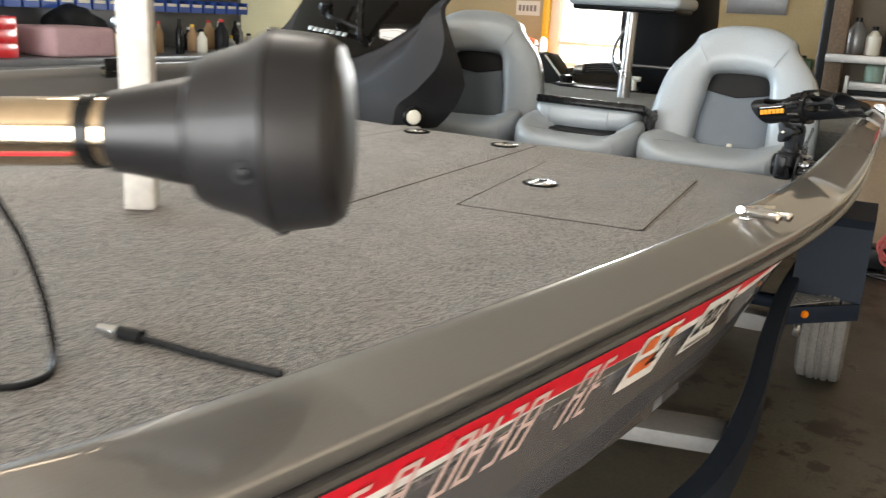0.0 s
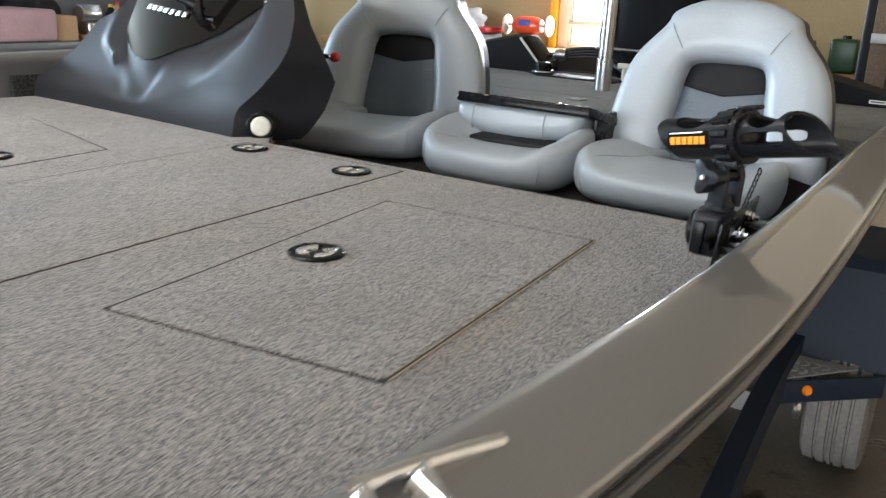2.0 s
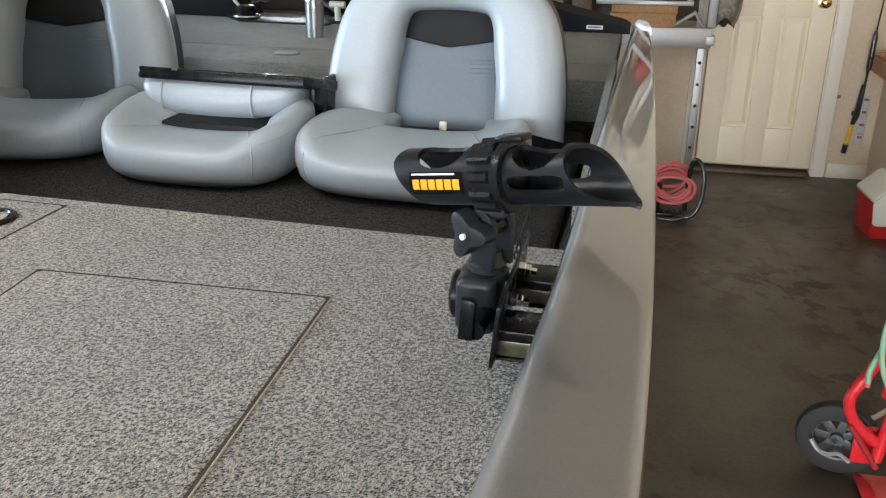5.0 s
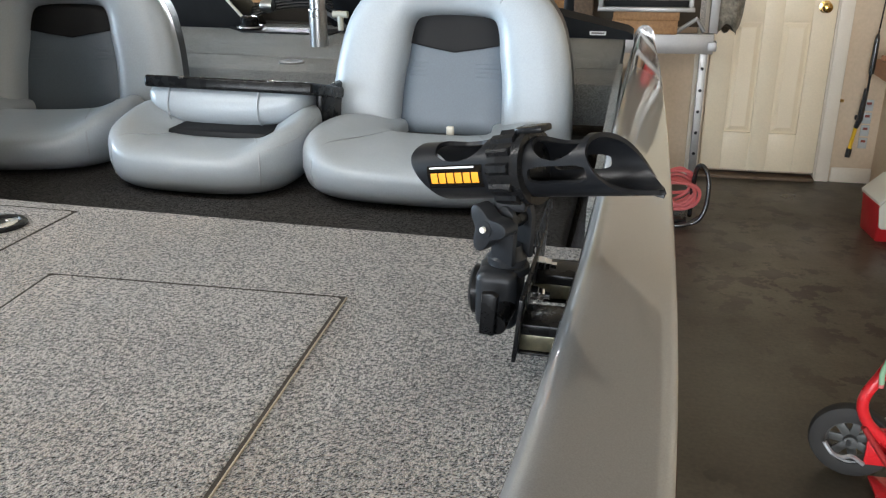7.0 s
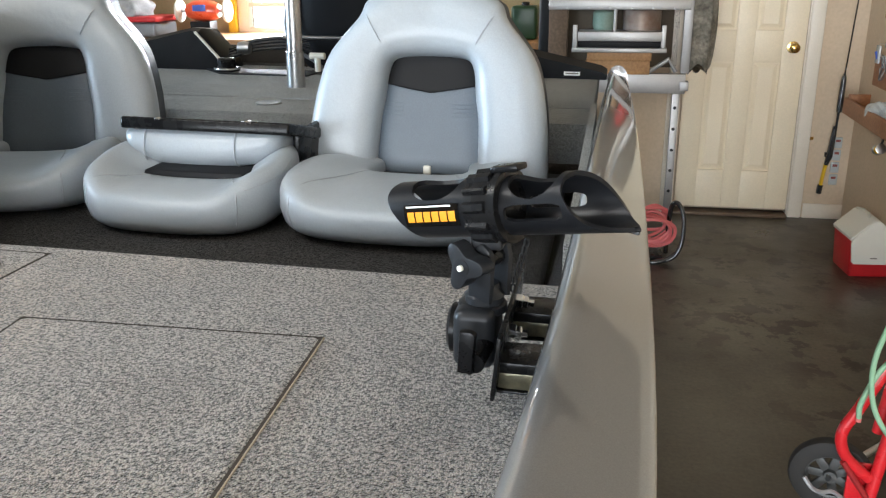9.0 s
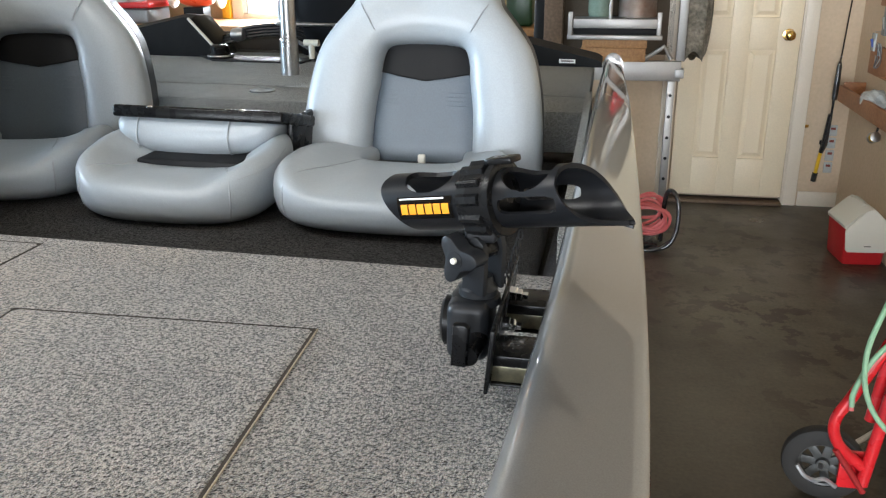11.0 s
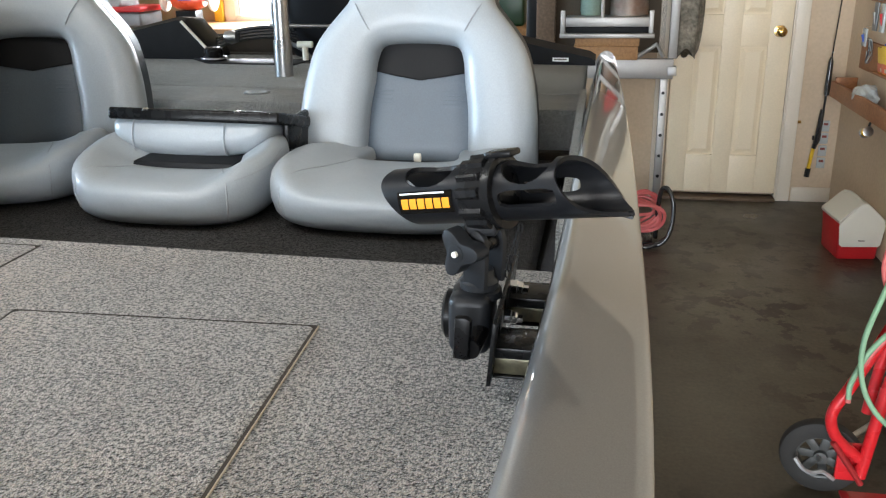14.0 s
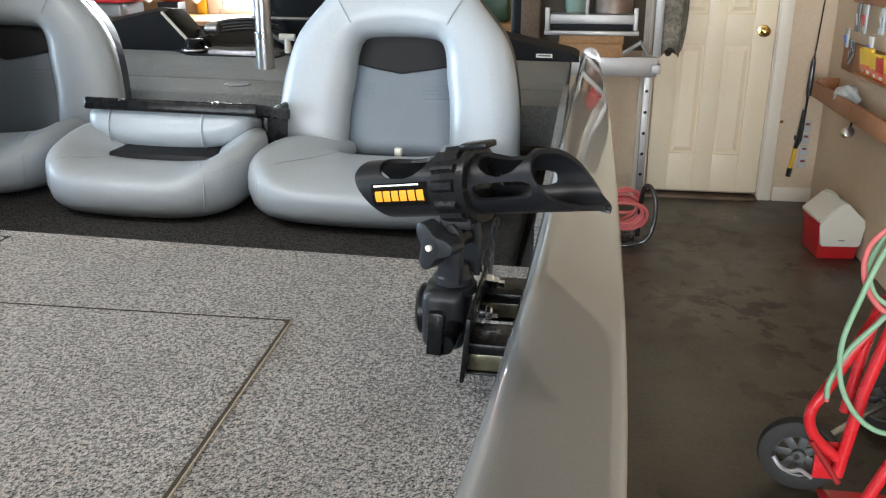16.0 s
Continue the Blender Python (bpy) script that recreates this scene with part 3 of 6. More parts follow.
def decal(name, y0, y1, s0, s1, mat, slant=0.0, lift=0.003, steps=12, label=""):
    """A strip of film laid on the port topside."""
    rows = []
    for i in range(steps + 1):
        t = i / steps
        rows.append([hull_point(y0 + (y1 - y0) * t + slant * (a / 4), s0 + (s1 - s0) * a / 4, 1, lift) for a in range(5)])
    return part(name, loft(rows, False, False), mat, boat, label)


decal("stripe", -2.4, 0.4, 0.10, 0.228, RED_STRIPE, 0, 0.006, 56, "red stripe under the rub rail")
decal("pinstripe", -2.4, 0.4, 0.228, 0.270, WHITE_VINYL, 0, 0.006, 56, "white pinstripe under the red stripe")
for i, y in enumerate((-1.578, -1.528, -1.458, -1.423, -1.385, -1.345, -1.252, -1.214)):
    # outlined marks: two uprights and three short bars, some left open
    for k, (s0, s1, dy0, dy1) in enumerate(((0.166, 0.436, 0.0, 0.007), (0.166, 0.436, 0.021, 0.028), (0.166, 0.190, 0.007, 0.021), (0.412, 0.436, 0.007, 0.021), (0.286, 0.310, 0.007, 0.021))):
        if (i * 2 + k) % 7 != 1:
            drop = 0.012 * (s0 - 0.166) / 0.27
            decal("registration_bar", y + dy0 + drop, y + dy1 + drop, s0, s1, PINK_SILVER, 0.012 * (s1 - s0) / 0.27, 0.0085, 1)
for y, w in ((-1.125, 0.098), (-0.950, 0.118)):
    decal("sticker", y, y + w, 0.1625, 0.436, WHITE_VINYL, 0.014, 0.0085, 6, "white rectangular registration sticker")
decal("sticker_print", -1.117, -1.085, 0.180, 0.250, ORANGE, 0.003, 0.0105, 2)
decal("sticker_print", -1.062, -1.035, 0.180, 0.235, ORANGE, 0.003, 0.0105, 2)
decal("sticker_print", -1.110, -1.052, 0.290, 0.365, ORANGE, 0.003, 0.0105, 2)
decal("sticker_print", -0.930, -0.840, 0.395, 0.412, INK, 0.001, 0.0105, 2)


def lettering(words, size, at, mat, parent, label):
    """Flat raised characters from the built-in font."""
    cu = bpy.data.curves.new("lettering", "FONT")
    cu.body, cu.size, cu.extrude, cu.align_x, cu.align_y, cu.shear = words, size, 0.0004, "CENTER", "CENTER", 0.15
    tmp = new("lettering_curve", cu)
    me = bpy.data.meshes.new_from_object(tmp.evaluated_get(bpy.context.evaluated_depsgraph_get()))
    bpy.data.objects.remove(tmp)
    me.transform(at)
    me.materials.clear()
    me.materials.append(mat)
    ob = new("lettering", me)
    ob.parent = parent
    ob["label"] = label
    return ob


def on_hull(y, s_, lift):
    """A frame lying on the port topside: x aft, y up the side, z outwards."""
    o_, aft, down = hull_point(y, s_, 1, lift), hull_point(y + 0.02, s_, 1, lift), hull_point(y, s_ + 0.05, 1, lift)
    x_ = (aft - o_).normalized()
    z_ = (down - o_).cross(x_).normalized()
    if z_.x < 0:
        z_ = -z_
    m = Matrix((x_, z_.cross(x_), z_)).transposed().to_4x4()
    m.translation = o_
    return m


lettering("2021", 0.062, on_hull(-0.888, 0.275, 0.0115), VINYL_DARK, boat, "black year on a sticker")
lettering("2", 0.058, on_hull(-1.066, 0.280, 0.0125), VINYL_DARK, boat, "black digit on a sticker")
# front deck
outline = [(curve_at(INNER, y) + 0.006, y) for y in [-2.95 + 0.1 * i for i in range(33)] if y < 0.25]
outline = [(x, y) for x, y in outline] + [(1.012, 0.275), (-0.17, 0.285), (-0.27, 0.42), (-1.14, 0.60)] + [(-x - SB, y) for x, y in reversed(outline)]
deck = part("front_deck", prism(outline, 0.945, DECK - 0.002, 0.006), CARPET, boat, "grey-brown carpeted front casting deck", True, 30)


def flat_top(ob):
    """Level faces keep their own normal."""
    for f in ob.data.polygons:
        if abs(f.normal.z) > 0.9999:
            f.use_smooth = False


flat_top(deck)
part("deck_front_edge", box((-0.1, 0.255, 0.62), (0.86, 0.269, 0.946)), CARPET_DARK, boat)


def hatch(corners, latches, label):
    cx = sum(c[0] for c in corners) / 4
    cy = sum(c[1] for c in corners) / 4
    def grown(d):
        return [(x + d * math.copysign(1, x - cx), y + d * math.copysign(1, y - cy)) for x, y in corners]
    # no real recess: a flat dark strip gives the gap its shade
    gap = part("hatch_gap", prism(grown(0.0009), DECK - 0.004, DECK - 0.0014), SEAM_DARK, boat, "dark strip for the shade in the seam round a hatch", False)
    # lids have softly rounded carpet edges
    rings = []
    for d, z in ((-0.0028, DECK - 0.003), (-0.0028, DECK - 0.0013), (-0.004, DECK - 0.0008), (-0.008, DECK - 0.0005)):
        ring = []
        pts = grown(d)
        for i in range(4):
            a, b = Vector(pts[i]), Vector(pts[(i + 1) % 4])
            r = 0.006 / (b - a).length
            ring += [a.lerp(b, r), a.lerp(b, r * 2), a.lerp(b, 1 - 2 * r), a.lerp(b, 1 - r)]
        rings.append([Vector((p.x, p.y, z)) for p in ring])
    lid_ = part("hatch_lid", loft(rings), CARPET, boat, label, True, 35)
    flat_top(lid_)
    for x, y in latches:
        ring = lathe([(0.028, 0.0), (0.040, 0.0), (0.040, 0.0025), (0.0375, 0.0045), (0.031, 0.0045), (0.0295, 0.002)], 32, pose(x, y, DECK + 0.0002))
        bez = part("latch", ring, PLASTIC, lid_, "flush oval latch with a chrome handle")
        well = lathe([(0.0295, 0.0), (0.0295, 0.001), (0.0, 0.0012)], 24, pose(x, y, DECK + 0.0007))
        part("well", well, VINYL_DARK, bez)
        for k in range(2):
            half = [(0.0275 * math.cos(a), 0.0275 * math.sin(a)) for a in (radians(105 + 11 * q) for q in range(12))] + [(-0.006, -0.012), (-0.0145, -0.006), (-0.0125, 0.004), (-0.002, 0.012)]
            part("handle", prism(half, 0, 0.0035, 0.001, m=pose(x, y, DECK + 0.0016, 0, 0, 20 + 180 * k)), NUT_STEEL, bez, "chrome lift handle")


hatch([(0.352, 0.028), (0.735, 0.045), (0.762, -0.552), (0.405, -0.595)], [(0.457, -0.288)], "carpeted port hatch lid with one latch")
hatch([(-0.203, 0.250), (0.235, 0.250), (0.245, -0.79), (-0.200, -0.78)], [(-0.136, 0.192), (0.167, 0.164)], "carpeted centre hatch lid with two latches")
hatch([(-0.775, 0.095), (-0.338, -0.022), (-0.310, -0.56), (-0.835, -0.50)], [(-0.414, -0.23)], "carpeted starboard hatch lid with one latch")

# pale binding along the port hatch's outboard seam
edge = [(0.7385 + (0.7685 - 0.7415) * k / 10, 0.040 + (-0.548 - 0.040) * k / 10, DECK + 0.0002) for k in range(11)]
part("hatch_binding", tube(edge, 0.0011, 6), material("tan_binding", (0.38, 0.32, 0.23), 0.8), boat, "pale tan seam binding")

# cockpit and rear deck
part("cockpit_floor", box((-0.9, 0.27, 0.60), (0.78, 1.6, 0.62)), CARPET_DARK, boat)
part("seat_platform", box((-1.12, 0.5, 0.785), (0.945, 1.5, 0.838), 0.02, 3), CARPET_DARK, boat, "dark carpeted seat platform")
part("rear_deck", box((-1.13, 1.5, 0.86), (1.0, 1.755, 0.977), 0.012, 2), CARPET_REAR, boat, "grey carpeted rear deck")
part("rear_hatch", box((-1.13, 1.759, 0.9), (1.0, 2.62, 0.979), 0.008, 2), CARPET_REAR, boat)
b = lathe([(0.03, 0), (0.04, 0), (0.04, 0.003), (0.036, 0.005), (0.03, 0.004), (0.0, 0.002)], 24, pose(0.013, 1.644, 0.977))
part("pedestal_socket", b, material("dull_socket_plastic", (0.16, 0.165, 0.16), 0.75), boat, "flush steel pedestal socket")
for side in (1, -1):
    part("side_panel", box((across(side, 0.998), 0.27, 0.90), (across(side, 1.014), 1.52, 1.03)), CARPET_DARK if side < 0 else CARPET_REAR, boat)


def cleat(x, y, z, turn):
    c = thing("mooring_cleat", pose(x, y, z, 0, 6, turn), "polished chrome pull-up mooring cleat on the gunwale", "cleat", "cleats")
    for s in (-1, 1):
        k = 0.0205 * s
        part("horn", tube([(k - 0.0045, -0.0245, 0.0092), (k - 0.0042, -0.0225, 0.010), (k - 0.001, -0.006, 0.010), (k + 0.001, 0.006, 0.010), (k + 0.0038, 0.0205, 0.010), (k + 0.0042, 0.0225, 0.0092)], [0.0048, 0.0070, 0.0054, 0.0054, 0.0070, 0.0048], 14), CHROME, c)
        part("arm", tube(smooth_line([(k, -0.002, 0.010), (k + 0.008, 0.014, 0.010), (k + 0.018, 0.034, 0.010)], 4), 0.0046, 12), CHROME, c)
    part("hinge_bar", tube(smooth_line([(-0.012, 0.034, 0.010), (0.02, 0.035, 0.010), (0.06, 0.034, 0.010), (0.100, 0.032, 0.009)], 4), 0.0052, 12), CHROME, c, "chrome hinge bar")
    part("seat_plate", prism([(-0.018, 0.019), (0.100, 0.019), (0.100, 0.031), (-0.018, 0.031)], 0.0, 0.002, 0.0008), CHROME, c)
    return c


cleat(1.0008, -0.869, 1.0895, 76)


def pod(x0, x1, z_high, z_low, y, name, sticker):
    """Black plastic wedge over a stern corner, high inboard and low outboard."""
    s = 1 if x1 > x0 else -1
    w = thing(name, (0, 0, 0), "black plastic wedge-shaped stern corner cover", "boat trim", "stern corner covers")
    rings = [[Vector((x, yy, z)) for yy, z in ((y, zl), (y, zh), (y + 0.05, zh + 0.02), (y + 0.16, zh), (y + 0.16, zl))] for x, zh, zl in ((x0, z_high, 0.9785), (x0 + s * 0.02, z_high, 0.9785), (x1 - s * 0.02, z_low + 0.012, 0.9785), (x1, z_low, 0.9785))]
    part("cover", loft(rings), PLASTIC_MATT, w, "", True, 20)
    if sticker:
        part("sticker", box((0.87, y - 0.003, 0.992), (0.93, y + 0.001, 1.006)), WHITE_VINYL, w, "small white sticker")
        part("print", box((0.876, y - 0.004, 0.997), (0.924, y - 0.0031, 1.002)), INK, w)
    return w


pod(0.62, 1.03, 1.085, 0.995, 2.44, "stern_cover", True)


def console():
    c = part("console", bmesh.new(), CONSOLE, boat, "dark grey moulded helm console")
    left_edge = [(0.95, -1.175), (0.977, -1.166), (1.04, -1.117), (1.082, -1.044), (1.115, -0.998), (1.16, -0.955), (1.203, -0.922), (1.216, -0.88), (1.225, -0.85), (1.252, -0.831), (1.35, -0.805), (1.55, -0.77)]
    right_edge = [(0.95, -0.272), (1.03, -0.268), (1.05, -0.248), (1.08, -0.208), (1.145, -0.152), (1.19, -0.135), (1.25, -0.140), (1.31, -0.172), (1.55, -0.29)]
    facet_end = [(0.94, -0.22), (0.98, -0.175), (1.033, -0.137), (1.098, -0.118), (1.157, -0.112), (1.229, -0.134), (1.30, -0.168), (1.55, -0.285)]
    facet_depth = [(0.95, 0.17), (1.1, 0.17), (1.16, 0.11), (1.23, 0.06), (1.31, 0.03), (1.55, 0.03)]
    shield = [(0.95, -0.66), (1.0, -0.70), (1.07, -0.765), (1.14, -0.862), (1.25, -0.842), (1.55, -0.79)]
    fold_line = [(0.95, -0.66), (1.03, -0.63), (1.10, -0.585), (1.14, -0.545), (1.3, -0.40)]
    sill_line = [(-0.814, 1.45), (-0.806, 1.25), (-0.797, 1.18), (-0.77, 1.152), (-0.737, 1.132), (-0.70, 1.119), (-0.657, 1.114), (-0.62, 1.119), (-0.582, 1.130), (-0.53, 1.150), (-0.474, 1.166), (-0.398, 1.202), (-0.337, 1.247), (-0.285, 1.292), (-0.245, 1.36), (-0.22, 1.50)]

    def ease(t):
        t = min(1.0, max(0.0, t))
        return t * t * (3 - 2 * t)

    def soft(table, z):
        return sum(at_table(table, z + d) for d in (-0.012, 0, 0.012)) / 3

    def edges(z):
        return soft(left_edge, z), soft(right_edge, z), soft(facet_end, z)

    def front(u, z):
        """Depth of the face at u (0 outboard, 1 inboard) and height z."""
        h = (z - 0.96) / 0.5
        left, right, _ = edges(z)
        x = left + (right - left) * u
        y = 0.33 - 0.06 * u ** 1.5 + 0.05 * h + 0.16 * h * h
        # outer lobe falls back, the shield round the screen stands proud, the inboard wing folds forward
        y += 0.026 * ease((soft(shield, z) - x) / 0.07 + 0.5) * ease((z - 1.0) / 0.06)
        y += 0.014 * ease((soft(fold_line, z) - x) / 0.035 + 0.5) * ease((x + 0.80) / 0.15) * ease((z - 1.0) / 0.05)
        y -= 0.022 * math.exp(-((u - 0.86) / 0.14) ** 2) * min(1, max(0, h - 0.2) * 2.5)
        y += 0.010 * math.exp(-((z - 1.06) / 0.04) ** 2) * ease((x + 0.66) / 0.2) * ease((-0.25 - x) / 0.2)
        # a lip runs up to the screen, the body drops away behind it
        xx = min(-0.235, max(-0.800, x))
        gap = math.hypot(x - xx, 0.8 * max(sill(xx) - z, 0.0))
        if gap <= 0:
            y = screen(x, z) + 0.004
        else:
            k = ease(1 - gap / 0.09)
            y = y * (1 - k) + (screen(xx, max(z, sill(xx))) - 0.001) * k
        return y

    def sill(x):
        """Lower edge of the windscreen."""
        if x < -0.814 or x > -0.22:
            return 9.0
        return at_table(sill_line, x)

    def screen(x, z):
        """Depth of the windscreen's sheet."""
        return 0.335 + 0.42 * (z - 1.11) + 0.6 * (z - 1.11) ** 2 - 0.05 * (x + 0.53) + 0.45 * (x + 0.53) ** 2

    cols, rows = 110, 80
    rings = []
    for j in range(rows + 1):
        z = 0.955 + 0.56 * j / rows
        left, right, fx = edges(z)
        ring = [Vector((left + (right - left) * i / cols, front(i / cols, z), z)) for i in range(cols + 1)]
        y0 = front(1, z)
        for k in range(1, 7):
            t = k / 6
            ring.append(Vector((right + (fx - right) * t, y0 + at_table(facet_depth, z) * t ** 1.15, z)))
        ring += [Vector((fx - 0.22, y0 + 0.26, z)), Vector((left + 0.03, y0 + 0.26, z))]
        rings.append(ring)
    bm = loft(rings)
    # the foot of the inboard side drops into the cockpit
    box((-0.80, 0.45, 0.60), (-0.40, 0.56, 0.957), bm=bm)
    bmesh.ops.recalc_face_normals(bm, faces=bm.faces)
    for f in bm.faces:
        f.smooth = True
    for e in bm.edges:
        if len(e.link_faces) == 2 and e.calc_face_angle(0) > radians(38):
            e.smooth = False
    bm.to_mesh(c.data)
    bm.free()
    # smoked screen, a shield shape standing just proud of the upper face
    rings = []
    xs = [a + (b_ - a) * q / 4 for (a, _), (b_, _) in zip(sill_line, sill_line[1:]) for q in range(4)] + [sill_line[-1][0]]
    for x in xs:
        low = min(sill(x), 1.50)
        rings.append([Vector((x, screen(x, z) - 0.0055, z)) for j, z in enumerate(low + (1.53 - low) * i / 12 for i in range(13))])
    part("windscreen", loft(rings, False, False), SMOKED, c, "glossy smoked black windscreen")
    # silver badge as a row of plain slanted blocks
    for i in range(7):
        x = -0.705 + 0.027 * i
        z = 1.245 - 0.002 * i
        y = screen(x, z) - 0.009
        part("badge_bar", prism([(-0.0115, -0.007), (0.009, -0.007), (0.0125, 0.007), (-0.008, 0.007)], 0, 0.003, 0.0008, m=pose(x, y, z, 68, 0, -12)), STEEL, c, "silver badge bar")
    rim = lathe([(0.022, 0), (0.034, 0.0), (0.034, 0.006), (0.030, 0.009), (0.023, 0.008)], 24, pose(-0.224, 0.318, 0.998, 90, 0, 47))
    k = part("round_knob", rim, PLASTIC, c, "cream round knob in a black ring")
    part("cap", lathe([(0.0235, 0.0), (0.0235, 0.010), (0.02, 0.014), (0.0, 0.016)], 24, pose(-0.224, 0.318, 0.998, 90, 0, 47)), KNOB_WHITE, k)
    # mount and small instrument in front of the screen
    part("bracket", tube(smooth_line([(-0.45, 0.40, 1.21), (-0.46, 0.36, 1.23), (-0.47, 0.37, 1.33), (-0.47, 0.40, 1.5)], 5), 0.012, 8), PLASTIC, c)
    part("bracket_arm", tube(smooth_line([(-0.62, 0.42, 1.40), (-0.60, 0.37, 1.30), (-0.54, 0.35, 1.28), (-0.46, 0.37, 1.25)], 5), 0.009, 8), PLASTIC, c)
    part("ball_mount", lathe([(0.0, -0.03), (0.018, -0.024), (0.026, 0), (0.018, 0.024), (0, 0.03)], 16, pose(-0.615, 0.38, 1.315, 30, 20, 0)), PLASTIC, c)
    return c


console()


# ---- seats ----
def seat_back(s, lift=0.0):
    """U-shaped bolster, centre panels and rear shell, standing at the seat's origin (its foot, facing -y)."""
    half_in = [(0.128, 0.0), (0.124, 0.10), (0.114, 0.165), (0.108, 0.218), (0.092, 0.248), (0.05, 0.255)]
    half_out = [(0.298, -0.03), (0.294, 0.08), (0.279, 0.18), (0.250, 0.262), (0.182, 0.345), (0.150, 0.392)]
    inner = smooth_line([(-x, 0, z) for x, z in half_in] + [(0, 0, 0.256)] + [(x, 0, z) for x, z in reversed(half_in)], 5)
    outer = smooth_line([(-x, 0, z) for x, z in half_out] + [(0, 0, 0.424)] + [(x, 0, z) for x, z in reversed(half_out)], 5)
    n = len(inner)
    outer = [Vector((p.x, p.y, p.z)) for p in outer]
    # headrest: a squarer top standing above the shoulders
    for p in outer:
        if abs(p.x) < 0.15:
            p.z = max(p.z, 0.392 + 0.032 * (1 - (abs(p.x) / 0.15) ** 3))
    lean = 0.27
    def tilt(p):
        return Vector((p.x, p.y + lean * max(0, p.z) + 0.02 * abs(p.x) / 0.28 * -1, p.z))
    half = [Vector((0, -0.066 - 0.012 * math.sin(math.pi * i / (n - 1)), 0.018)) for i in range(n)]
    body = puff([tilt(p) for p in inner], [tilt(p) for p in outer], half, 3.0, 26)
    roll = part("bolster", body, VINYL, s, "light grey vinyl side and head bolster", True, 60)
    # centre panels: grey below, black above a shallow V seam
    def panel(z0, z1, v0, v1, mat, name, y):
        rows = []
        for j in range(9):
            t = j / 8
            row = []
            for i in range(13):
                u = i / 12 * 2 - 1
                lo, hi = z0 + v0 * (1 - abs(u)), z1 + v1 * (1 - abs(u))
                z = lo + (hi - lo) * t
                row.append(tilt(Vector((u * (0.14 - 0.035 * z / 0.28), y - 0.014 * (1 - u ** 4), z))))
            rows.append(row)
        return part(name, loft(rows, False, False), mat, s)
    panel(-0.06, 0.193, 0, -0.018, VINYL_MID, "centre_panel", 0.004)
    panel(0.193, 0.31, -0.018, 0, VINYL_DARK, "upper_panel", 0.001)
    seam = smooth_line([tilt(Vector((u * 0.112, -0.016 + 0.014 * u ** 4, 0.193 - 0.018 * (1 - abs(u))))) for u in (-1, -0.6, -0.2, 0, 0.2, 0.6, 1)], 3)
    part("seam", tube(seam, 0.0018, 6), VINYL_DARK, s)
    for u0, u1 in ((-0.95, -0.55), (0.45, 0.95)):
        for z in (0.118, 0.128, 0.138, 0.148):
            w_ = 0.14 - 0.035 * z / 0.28
            part("stitch_line", tube([tilt(Vector((u * w_, 0.0035 - 0.014 * (1 - u ** 4), z))) for u in np.linspace(u0, u1, 5)], 0.0009, 5), VINYL_MID, s)
    # piping across the bolster where the headrest starts
    for x in (-1, 1):
        ia, oa = tilt(Vector((x * 0.098, 0, 0.252))), tilt(Vector((x * 0.168, 0, 0.366)))
        line = []
        for k in range(9):
            a = math.pi * k / 8
            line.append((ia + oa) / 2 + (ia - oa) / 2 * math.cos(a) + Vector((0, -0.0835, 0.018)) * math.sin(a) ** 0.74)
        part("piping", tube(line, 0.0018, 6), VINYL_SEAM, s)
    shell_o = [tilt(p * 0.985) + Vector((0, 0.055, 0)) for p in outer]
    rows = [[p + Vector((0, d, 0)) for p in shell_o] for d in (-0.02, 0.03, 0.045)]
    bm = loft(rows, False, False)
    bm.faces.new([v for v in bm.verts][-n:])
    part("rear_shell", bm, PLASTIC_MATT, s, "black plastic seat shell")


